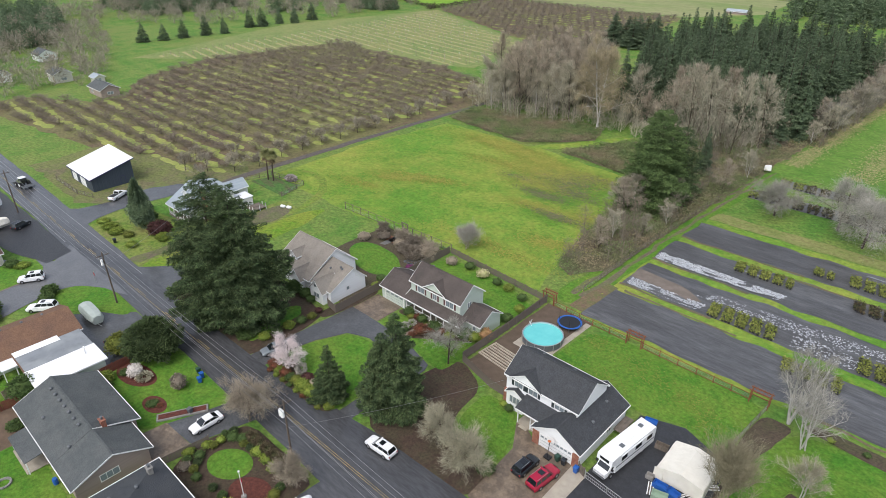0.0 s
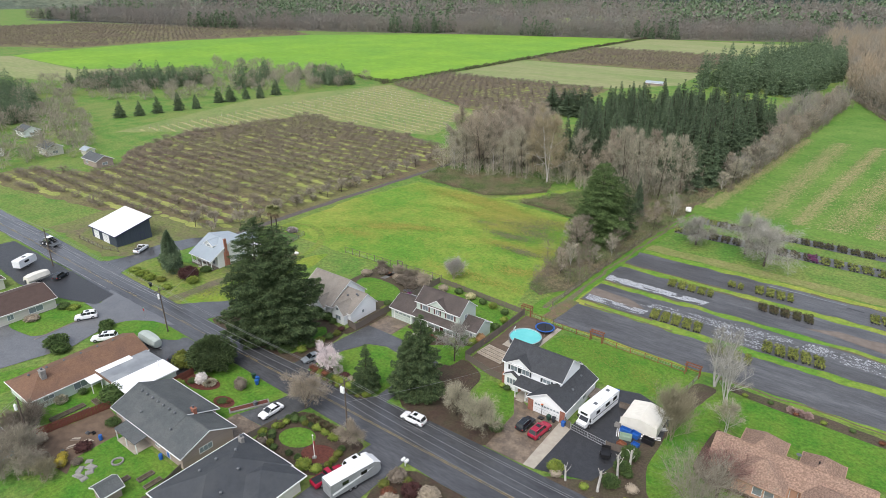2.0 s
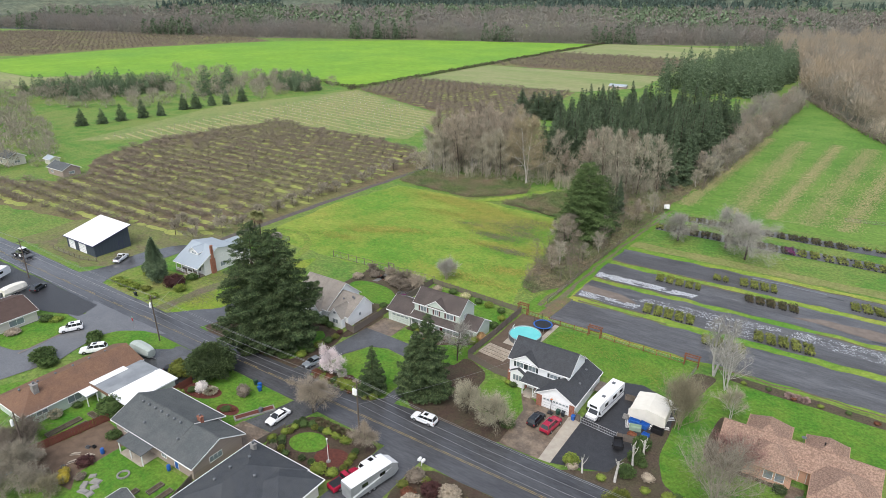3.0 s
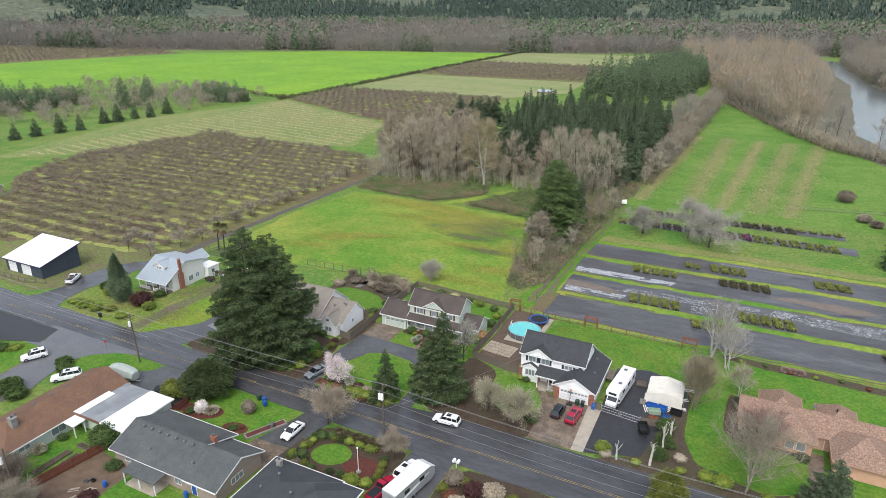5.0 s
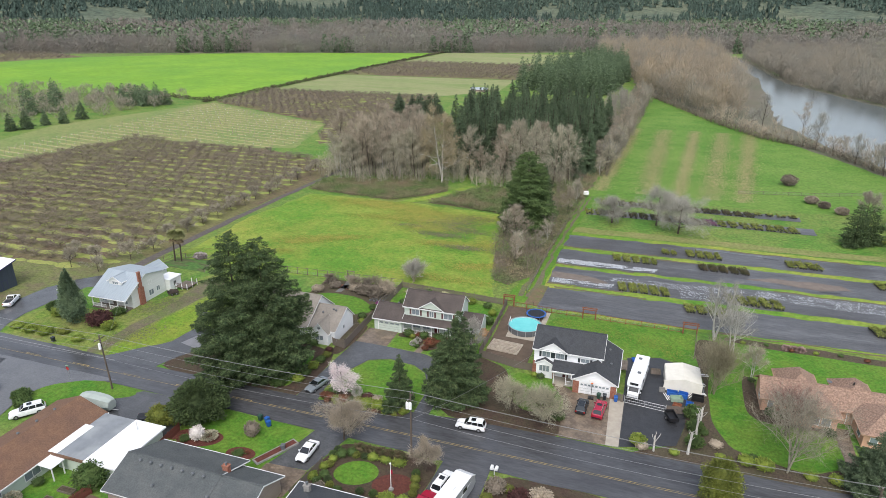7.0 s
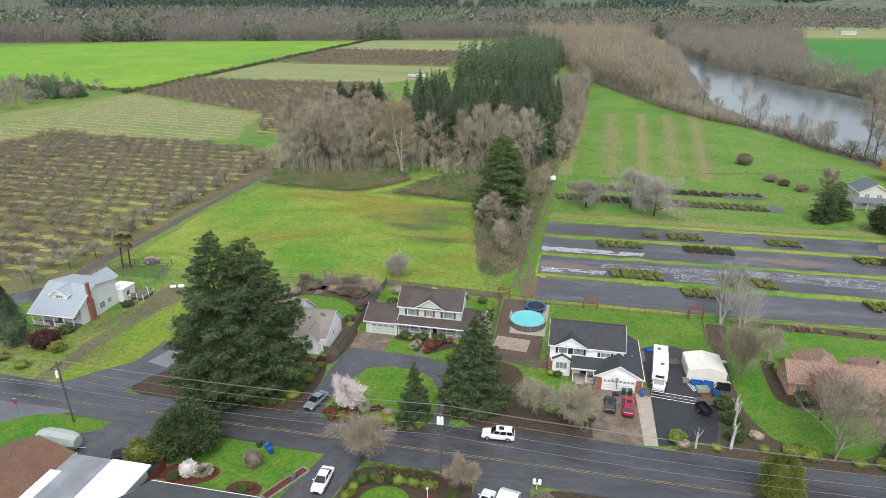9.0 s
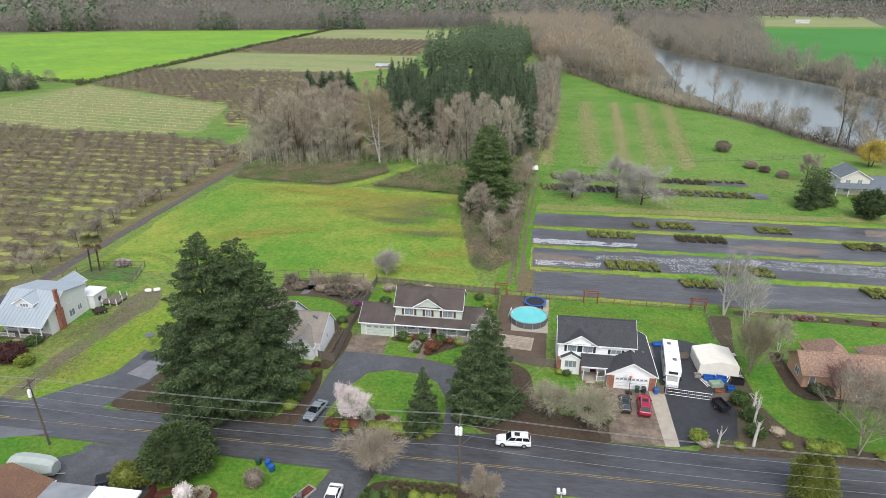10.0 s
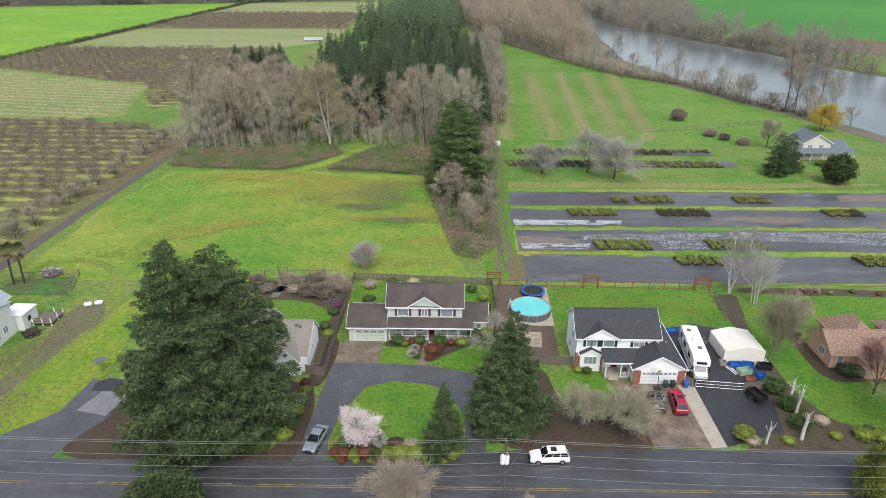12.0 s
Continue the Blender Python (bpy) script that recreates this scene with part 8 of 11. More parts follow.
def car(name, label, x, y, rot, paint, kind="suv", length=4.7, width=1.9, height=1.7, group="", z=0.08, bed=None):
    """x forward. kind: suv, sedan, pickup."""
    ob = thing(name, pose(x, y, z, 0, 0, rot), label, "car" if kind != "pickup" else "pickup truck", group)
    L, w = length / 2, width / 2
    r = 0.37 if kind != "sedan" else 0.33
    belt = height * {"suv": 0.61, "sedan": 0.65, "pickup": 0.62}[kind]
    hood = belt - 0.05
    zb = 0.26

    def ring(px, k, top):
        half = [(w * k * 0.9, zb), (w * k, zb + 0.16), (w * k * 1.0, zb + (top - zb) * 0.62), (w * k * 0.955, top - 0.05), (w * k * 0.86, top)]
        return [(px, -b, c) for b, c in half] + [(px, b, c) for b, c in half[::-1]]

    tail = belt - (0.0 if kind != "sedan" else 0.04)
    stations = [(-1, 0.8, tail - 0.34), (-0.985, 0.9, tail - 0.12), (-0.94, 0.96, tail - 0.02), (-0.8, 0.99, tail), (-0.5, 1, belt), (0.3, 1, belt), (0.46, 0.995, hood), (0.7, 0.97, hood - 0.05), (0.86, 0.93, hood - 0.12), (0.95, 0.86, hood - 0.24), (1, 0.74, hood - 0.42)]
    part("body", Shape().loft([ring(a * L, k, t) for a, k, t in stations]), paint, ob)
    b0, b1, t0, t1 = {"suv": (-0.95, 0.43, -0.82, 0.12), "sedan": (-0.74, 0.47, -0.4, 0.1), "pickup": (-0.16, 0.43, -0.1, 0.16)}[kind]
    wb, wt, zr = w * 0.88, w * 0.7, height - 0.04
    lo = [(b0 * L, -wb, belt - 0.03), (b1 * L, -wb, belt - 0.03), (b1 * L, wb, belt - 0.03), (b0 * L, wb, belt - 0.03)]
    hi = [(t0 * L, -wt, zr), (t1 * L, -wt, zr), (t1 * L, wt, zr), (t0 * L, wt, zr)]
    part("cabin", Shape().hexa(lo, hi), paint, ob)
    crown = [(t0 * L * 0.97, -wt * 0.86, height), (t1 * L - 0.1, -wt * 0.86, height), (t1 * L - 0.1, wt * 0.86, height), (t0 * L * 0.97, wt * 0.86, height)]
    part("roof_panel", Shape().hexa(hi, crown), paint, ob)
    part("windscreen", pane([lo[1], lo[2], hi[2], hi[1]], 0.07, 0.012), CARGLASS, ob)
    part("rear_window", pane([lo[3], lo[0], hi[0], hi[3]], 0.12, 0.012), CARGLASS, ob)
    n = {"suv": 3, "sedan": 2, "pickup": 2}[kind]
    for a, b, c, d, flip in ((lo[0], lo[1], hi[1], hi[0], False), (lo[3], lo[2], hi[2], hi[3], True)):
        for k in range(n):
            p, q = [Vector(a).lerp(Vector(b), (k + e) / n) for e in (0.03, 0.97)]
            t, u = [Vector(d).lerp(Vector(c), (k + e) / n) for e in (0.03, 0.97)]
            face = [p.lerp(t, 0.16), q.lerp(u, 0.16), u.lerp(q, 0.1), t.lerp(p, 0.1)]
            part("side_window", pane(face[::-1] if flip else face, 0.02, 0.012), CARGLASS, ob)
    if kind == "suv":
        for sg in (-1, 1):
            part("roof_rail", Shape().rod((t0 * L + 0.2, sg * wt * 0.9, height + 0.03), (t1 * L - 0.25, sg * wt * 0.9, height + 0.03), 0.022, 0.022, 5), CHROME, ob)
        part("sunroof", Shape().box(t1 * L - 1.15, t1 * L - 0.4, -wt * 0.6, wt * 0.6, height - 0.005, height + 0.01), CARGLASS, ob)
    if kind == "pickup":
        part("bed_floor", Shape().box(-L * 0.93, b0 * L - 0.08, -w * 0.78, w * 0.78, belt - 0.012, belt + 0.015), bed or BLACK, ob)
    for sg in (-1, 1):
        part("headlight", Shape().hexa([(L * 0.9, sg * w * 0.66 - 0.2, hood - 0.4), (L * 0.985, sg * w * 0.6 - 0.2, hood - 0.42), (L * 0.985, sg * w * 0.6 + 0.16, hood - 0.42), (L * 0.9, sg * w * 0.66 + 0.19, hood - 0.4)],
                                       [(L * 0.86, sg * w * 0.66 - 0.2, hood - 0.2), (L * 0.955, sg * w * 0.6 - 0.2, hood - 0.25), (L * 0.955, sg * w * 0.6 + 0.16, hood - 0.25), (L * 0.86, sg * w * 0.66 + 0.19, hood - 0.2)]), LAMPCLEAR, ob)
        part("tail_light", Shape().box(-L * 1.0, -L * 0.955, sg * w * 0.76 - 0.12, sg * w * 0.76 + 0.12, tail - 0.42, tail - 0.14), LAMPRED, ob)
        part("mirror", Shape().box(b1 * L - 0.5, b1 * L - 0.36, sg * w * 1.05 - 0.1, sg * w * 1.05 + 0.1, belt - 0.02, belt + 0.14), paint, ob)
    part("grille", Shape().box(L * 0.97, L * 1.008, -w * 0.4, w * 0.4, hood - 0.5, hood - 0.3), BLACK, ob)
    part("bumper", Shape().box(L * 0.95, L * 1.015, -w * 0.72, w * 0.72, 0.28, 0.46), BLACK, ob)
    part("bumper", Shape().box(-L * 1.012, -L * 0.96, -w * 0.78, w * 0.78, 0.32, 0.52), BLACK, ob)
    part("sill", Shape().box(-L * 0.8, L * 0.8, -w * 0.97, w * 0.97, 0.19, 0.3), BLACK, ob)
    wheels(ob, (-L * 0.6, L * 0.62), width + 0.06, r)
    return ob


car("suv", "white sport utility parked on the road shoulder", 5.1, 5.9, 183, P_WHITE, length=4.9)
car("sedan", "silver-blue saloon at the driveway mouth", -24.4, 8.5, 257, P_SILVER, "sedan", 4.8, 1.85, 1.48)
car("hatchback", "dark grey hatchback on the concrete driveway", 21.6, 17.0, 87, P_DARK, "suv", 4.3, 1.8, 1.55)
car("suv", "dark red sport utility on the concrete driveway", 24.5, 16.9, 84, P_RED, length=5.1, height=1.78)
car("sedan", "white saloon in the driveway by the wooden fence", -16.8, -8.2, 270, P_WHITE, "sedan", 4.8, 1.85, 1.45)
car("suv", "white sport utility beside the travel trailer", 5.1, -8.2, 80, P_WHITE, length=5.0, height=1.85)
car("pickup_truck", "red pickup with open bed beside the trailer", 3.7, -13.3, 80, P_RED, "pickup", 5.7, 1.95, 1.85)
car("suv", "white sport utility parked on the side street", -79.4, -11.9, 242, P_WHITE, length=4.8, height=1.85)
car("pickup_truck", "white pickup with canopy behind the bungalow", -66.4, -14.0, 230, P_WHITE, "suv", 5.4, 1.9, 1.85)
car("pickup_truck", "white pickup parked before the barn", -108.2, 17.2, 120, P_WHITE, "pickup", 5.6, 1.95, 1.85)
car("hatchback", "dark car on the black forecourt", -107.6, -5.4, 118, P_DARK, "suv", 4.4, 1.8, 1.55)
car("pickup_truck", "grey pickup under the evergreen", -45.0, -8.6, 30, P_DARK, "pickup", 5.4, 1.9, 1.8)


def motorhome():
    ob = thing("motorhome", pose(30.2, 27.6, 0.09, 0, 0, 263), "white cab-over motorhome parked on the pad", "motorhome")
    prof = [(-5.2, 0.5), (-5.25, 3.1), (-5.1, 3.3), (3.4, 3.3), (4.5, 3.1), (4.6, 2.2), (3.6, 1.9), (3.6, 0.5)]
    part("body", Shape().loft([[(a, -1.2, b) for a, b in prof], [(a, 1.2, b) for a, b in prof]]), P_WHITE, ob)
    part("cab", Shape().loft([[(3.55, -1.0, 0.45), (5.4, -0.95, 0.45), (5.5, -0.9, 1.15), (4.7, -0.95, 1.3), (4.2, -0.95, 1.95), (3.55, -1.0, 1.95)], [(3.55, 1.0, 0.45), (5.4, 0.95, 0.45), (5.5, 0.9, 1.15), (4.7, 0.95, 1.3), (4.2, 0.95, 1.95), (3.55, 1.0, 1.95)]]), P_WHITE, ob)
    part("windscreen", Shape().hexa([(4.72, -0.85, 1.3), (4.76, -0.85, 1.3), (4.76, 0.85, 1.3), (4.72, 0.85, 1.3)], [(4.26, -0.8, 1.9), (4.3, -0.8, 1.9), (4.3, 0.8, 1.9), (4.26, 0.8, 1.9)]), CARGLASS, ob)
    part("cab_over_window", Shape().box(4.5, 4.6, -0.7, 0.7, 2.5, 2.9), CARGLASS, ob)
    for sg in (-1, 1):
        for a, b, z0, z1 in ((-4.4, -3.2, 1.9, 2.6), (-2.0, -0.6, 1.9, 2.6), (1.2, 2.4, 1.9, 2.6), (3.7, 4.15, 1.35, 1.85)):
            part("side_window", Shape().box(a, b, sg * (1.2 if a < 3 else 0.99) - 0.02, sg * (1.2 if a < 3 else 0.99) + 0.02, z0, z1), CARGLASS, ob)
        part("stripe", Shape().box(-5.1, 3.5, sg * 1.205 - 0.006, sg * 1.205 + 0.006, 1.35, 1.55), GREYBIN, ob)
        part("headlight", Shape().box(5.42, 5.52, sg * 0.65 - 0.15, sg * 0.65 + 0.15, 0.8, 1.0), LAMPCLEAR, ob)
        part("mirror", Shape().box(4.3, 4.45, sg * 1.25 - 0.15, sg * 1.25 + 0.15, 1.4, 1.75), BLACK, ob)
    part("air_conditioner", Shape().hexa([(-1.2, -0.4, 3.3), (-0.2, -0.4, 3.3), (-0.2, 0.4, 3.3), (-1.2, 0.4, 3.3)], [(-1.1, -0.3, 3.55), (-0.4, -0.3, 3.55), (-0.4, 0.3, 3.55), (-1.1, 0.3, 3.55)]), P_WHITE, ob)
    for a, b in ((1.4, 0.3), (-3.6, -0.3)):
        part("roof_vent", Shape().box(a - 0.3, a + 0.3, b - 0.3, b + 0.3, 3.3, 3.42), GREYBIN, ob)
    part("awning", Shape().rod((-3.4, 1.25, 2.95), (2.6, 1.25, 2.95), 0.07), P_WHITE, ob)
    part("ladder", Shape().rod((-5.3, -0.6, 0.7), (-5.3, -0.6, 3.2), 0.025).rod((-5.3, -0.2, 0.7), (-5.3, -0.2, 3.2), 0.025), CHROME, ob)
    part("bumper", Shape().box(5.45, 5.6, -0.9, 0.9, 0.4, 0.62), GREYBIN, ob)
    wheels(ob, (-2.6, 4.3), 2.36, 0.4)


motorhome()


def travel_trailer():
    ob = thing("travel_trailer", pose(7.5, -11.6, 0.09, 0, 0, 79), "long white and grey travel trailer in the driveway", "trailer")
    prof = [(-4.6, 0.6), (-4.7, 3.0), (-4.5, 3.2), (3.2, 3.2), (4.4, 2.5), (4.6, 1.2), (3.8, 0.6)]
    part("body", Shape().loft([[(a, -1.22, b) for a, b in prof], [(a, 1.22, b) for a, b in prof]]), mat("grey_gelcoat", (0.3, 0.31, 0.32), (0.22, 0.23, 0.24), 0.7, 0.4), ob)
    part("roof_panel", Shape().slab([(-4.6, -1.25, 3.26), (3.3, -1.25, 3.26), (3.3, 1.25, 3.26), (-4.6, 1.25, 3.26)], 0.08).slab([(3.3, -1.25, 3.26), (4.55, -1.25, 2.5), (4.55, 1.25, 2.5), (3.3, 1.25, 3.26)], 0.06), P_WHITE, ob)
    for sg in (-1, 1):
        part("swoosh", Shape().hexa([(-4.4, sg * 1.23 - 0.008, 1.1), (1.5, sg * 1.23 - 0.008, 1.9), (1.5, sg * 1.23 + 0.008, 1.9), (-4.4, sg * 1.23 + 0.008, 1.1)], [(-4.4, sg * 1.23 - 0.008, 1.5), (3.2, sg * 1.23 - 0.008, 2.4), (3.2, sg * 1.23 + 0.008, 2.4), (-4.4, sg * 1.23 + 0.008, 1.5)]), P_WHITE, ob)
        for a in (-2.6, 0.8):
            part("side_window", Shape().box(a, a + 1.1, sg * 1.24 - 0.02, sg * 1.24 + 0.02, 2.0, 2.6), CARGLASS, ob)
    part("tongue", Shape().rod((4.2, 0.5, 0.6), (5.6, 0, 0.6), 0.06).rod((4.2, -0.5, 0.6), (5.6, 0, 0.6), 0.06), BLACK, ob)
    part("air_conditioner", Shape().box(-0.8, 0.2, -0.4, 0.4, 3.26, 3.5), P_WHITE, ob)
    wheels(ob, (-1.2, -0.3), 2.4, 0.36)


travel_trailer()


def utility_trailer():
    ob = thing("utility_trailer", pose(36.0, 18.4, 0.09, 0, 0, 290), "small black tipping trailer with empty bed", "trailer")
    part("bed_floor", Shape().box(-1.3, 1.3, -0.75, 0.75, 0.55, 0.62), BLACK, ob)
    for a in ((-1.3, 1.3, -0.75, -0.7), (-1.3, 1.3, 0.7, 0.75), (-1.3, -1.25, -0.7, 0.7), (1.25, 1.3, -0.7, 0.7)):
        part("side_board", Shape().box(*a, 0.62, 1.15), BLACK, ob)
    part("drawbar", Shape().rod((1.3, 0, 0.5), (2.4, 0, 0.45), 0.05), BLACK, ob)
    wheels(ob, (-0.1,), 1.9, 0.34, 0.2)


utility_trailer()


def tractor():
    ob = thing("tractor", pose(-134, 2.9, 0.08, 0, 0, 190), "farm tractor with mounted implement on the road", "tractor")
    green = plain("olive_tractor_paint", (0.1, 0.12, 0.06), 0.5)
    part("hood", Shape().hexa([(0.2, -0.45, 0.9), (2.3, -0.4, 0.9), (2.3, 0.4, 0.9), (0.2, 0.45, 0.9)], [(0.2, -0.42, 1.6), (2.2, -0.34, 1.45), (2.2, 0.34, 1.45), (0.2, 0.42, 1.6)]), green, ob)
    part("cab", Shape().hexa([(-1.3, -0.8, 1.2), (0.3, -0.75, 1.2), (0.3, 0.75, 1.2), (-1.3, 0.8, 1.2)], [(-1.1, -0.7, 2.6), (0.1, -0.7, 2.6), (0.1, 0.7, 2.6), (-1.1, 0.7, 2.6)]), CARGLASS, ob)
    part("cab_roof", Shape().hexa([(-1.3, -0.8, 2.6), (0.3, -0.8, 2.6), (0.3, 0.8, 2.6), (-1.3, 0.8, 2.6)], [(-1.2, -0.7, 2.78), (0.2, -0.7, 2.78), (0.2, 0.7, 2.78), (-1.2, 0.7, 2.78)]), P_WHITE, ob)
    for sg in (-1, 1):
        t = part("rear_wheel", Shape().rod((-0.8, sg * 0.85, 0.85), (-0.8, sg * 1.3, 0.85), 0.85, 0.85, 18), RUBBER, ob)
        part("rim", Shape().rod((-0.8, sg * 1.2, 0.85), (-0.8, sg * 1.32, 0.85), 0.45, 0.4, 12), P_WHITE, t)
        t = part("front_wheel", Shape().rod((1.7, sg * 0.75, 0.55), (1.7, sg * 1.1, 0.55), 0.55, 0.55, 16), RUBBER, ob)
        part("rim", Shape().rod((1.7, sg * 1.0, 0.55), (1.7, sg * 1.12, 0.55), 0.3, 0.26, 12), P_WHITE, t)
        part("fender", Shape().box(-1.6, 0.0, sg * 1.05 - 0.25, sg * 1.05 + 0.25, 1.72, 1.8), green, ob)
    imp = part("implement", Shape().box(-3.6, -1.6, -1.4, 1.4, 0.6, 0.75), GREYBIN, ob)
    for k in range(5):
        part("tine", Shape().rod((-3.2 + 0.3 * (k % 2), -1.2 + 0.6 * k, 0.65), (-3.5, -1.2 + 0.6 * k, 0.15), 0.05), BLACK, imp)
    part("frame_arch", Shape().rod((-2.8, -1.0, 0.7), (-2.4, -1.0, 1.7), 0.06).rod((-2.4, -1.0, 1.7), (-2.4, 1.0, 1.7), 0.06).rod((-2.4, 1.0, 1.7), (-2.8, 1.0, 0.7), 0.06), BLACK, ob)
    part("loader", Shape().rod((0.6, -0.7, 1.3), (2.9, -0.7, 0.7), 0.08).rod((0.6, 0.7, 1.3), (2.9, 0.7, 0.7), 0.08).box(2.9, 3.5, -1.0, 1.0, 0.3, 0.85), GREYBIN, ob)


tractor()


def camper(x, y, rot, label, L=6.0):
    ob = thing("camper", pose(x, y, 0.08, 0, 0, rot), label, "camper")
    prof = [(-L / 2, 0.6), (-L / 2, 2.5), (-L / 2 + 0.2, 2.65), (L / 2 - 0.4, 2.65), (L / 2, 2.2), (L / 2 + 0.1, 1.2), (L / 2 - 0.2, 0.6)]
    part("body", Shape().loft([[(a, -1.15, b) for a, b in prof], [(a, 1.15, b) for a, b in prof]]), P_WHITE, ob)
    for sg in (-1, 1):
        part("side_window", Shape().box(-1.2, 0.4, sg * 1.16 - 0.02, sg * 1.16 + 0.02, 1.5, 2.1), CARGLASS, ob)
    part("roof_vent", Shape().box(-0.4, 0.4, -0.35, 0.35, 2.65, 2.82), GREYBIN, ob)
    wheels(ob, (-0.3,), 2.2, 0.34)
    return ob


camper(-123, -8, 118, "white camper trailer beside the hedge")


def covered_boat(x, y, rot, label, L, cover):
    ob = thing("covered_boat", pose(x, y, 0.08, 0, 0, rot), label, "boat")
    rings = []
    for t, w, h in ((-0.5, 1.2, 2.3), (-0.3, 1.35, 2.55), (0.0, 1.35, 2.6), (0.3, 1.3, 2.5), (0.45, 1.1, 2.3), (0.5, 0.9, 2.1)):
        rings.append([(t * L, -w * 0.7, 0.5), (t * L, -w, 1.2), (t * L, -w * 0.7, h - 0.2), (t * L, 0, h), (t * L, w * 0.7, h - 0.2), (t * L, w, 1.2), (t * L, w * 0.7, 0.5)])
    part("cover", Shape().loft(rings), cover, ob)
    part("trailer_frame", Shape().rod((-L / 2, -0.6, 0.45), (L * 0.5, -0.2, 0.45), 0.06).rod((-L / 2, 0.6, 0.45), (L * 0.5, 0.2, 0.45), 0.06).rod((L * 0.48, -0.25, 0.45), (L * 0.68, 0, 0.45), 0.06), CHROME, ob)
    part("outboard_motor", Shape().box(-L / 2 - 0.4, -L / 2 - 0.05, -0.2, 0.2, 0.6, 1.5), GREYBIN, ob)
    wheels(ob, (-0.8, -0.1), 2.1, 0.32)


# Boxy canopied truck, approximated by the shape of a covered boat on a trailer.
covered_boat(-56.6, -8.8, 0, "vehicle with a pale grey-green canopy, shaped as a covered boat", 6.2, mat("sage_cover", (0.42, 0.47, 0.44), (0.36, 0.41, 0.38), 0.8, 0.7, 0.3, 3.0))
covered_boat(-110, -10, 100, "vehicle under a cream tarpaulin beside the bungalow", 6.0, TARP)

# ---- yard things ----
def carport():
    ob = thing("carport_tent", pose(37.9, 30.4, 0.09, 0, 0, 2), "cream tarpaulin carport tent on a steel frame", "tent")
    prof = [(-3.1, 0.05), (-3.1, 1.95), (-2.95, 2.08), (0, 2.7), (2.95, 2.08), (3.1, 1.95), (3.1, 0.05)]
    rings = []
    for k in range(9):
        y = -3 + 6 * k / 8
        rings.append([(a + 0.03 * math.sin(k * 2.1 + a), y, b - (0.03 * math.sin(k * math.pi / 2) ** 2 if b > 1 else 0)) for a, b in prof])
    part("cover", Shape().loft(rings), TARP, ob)
    part("side_flap", Shape().hexa([(-3.4, -3.1, 0.1), (-2.0, -3.2, 0.1), (-2.0, -3.05, 0.1), (-3.4, -3.0, 0.1)], [(-3.3, -3.06, 1.95), (-2.2, -3.1, 2.3), (-2.2, -3.02, 2.3), (-3.3, -3.02, 1.95)]), TARP, ob)
    for sg in (-1, 1):
        part("frame_leg", Shape().rod((sg * 3.32, -3.05, 0), (sg * 3.32, -3.05, 1.95), 0.04), CHROME, ob)


carport()


def crate(name, label, x, y, a, b, h, material, rot=0.0, z=0.1, lip=True):
    ob = thing(name, pose(x, y, z, 0, 0, rot), label, "box")
    part("base", Shape().box(-a, a, -b, b, 0, h * 0.3), material, ob)
    for q in ((-a, a, -b, -b + 0.06), (-a, a, b - 0.06, b), (-a, -a + 0.06, -b + 0.06, b - 0.06), (a - 0.06, a, -b + 0.06, b - 0.06)):
        part("side", Shape().box(*q, h * 0.3, h), material, ob)


for k, (x, y, a, b, h, m, lb) in enumerate(((36.2, 26.2, 0.9, 0.5, 0.7, BLUE, "blue plastic tub with oddments"), (38.0, 26.0, 0.8, 0.6, 0.8, BLUE, "blue plastic tote beside the tent"), (36.9, 24.6, 1.0, 0.6, 0.7, mat("sage_plastic", (0.3, 0.4, 0.3), (0.26, 0.35, 0.27), 1.0, 0.5), "pale green plastic sandbox tub"), (39.0, 23.6, 0.6, 0.5, 0.6, BLUE, "blue plastic crate near the tent"), (40.4, 25.8, 1.0, 0.5, 0.9, BLACK, "black metal rack lying by the tent"), (29.8, 36.3, 0.9, 0.6, 0.3, BLUE, "blue tarpaulin-covered box on the pad"), (37.0, 22.6, 0.7, 0.5, 0.5, WOODRED, "rust-coloured steel box on the pad"), (34.5, 26.8, 0.5, 0.4, 0.6, STONE, "grey bin beside the tent"), (33.3, 32.6, 0.9, 0.4, 0.8, WOODGREY, "weathered timber crate behind the tent"))):
    crate("storage_box", lb, x, y, a, b, h, m, 15 * math.sin(k * 4))
for k, (x, y, r) in enumerate(((40.8, 27.6, 20), (39.2, 27.0, 60), (35.4, 25.2, 110), (41.0, 30.6, 40), (41.6, 34.6, 10))):
    ob = thing("lumber_pile", pose(x, y, 0.1, 0, 0, r), "loose pile of weathered boards and scrap", "lumber")
    for j in range(5):
        part("board", Shape().box(-1.1, 1.1, -0.4 + 0.16 * j, -0.28 + 0.16 * j, 0.04 * (j % 3), 0.04 * (j % 3) + 0.06), WOODGREY if j % 2 else TRIM, ob)


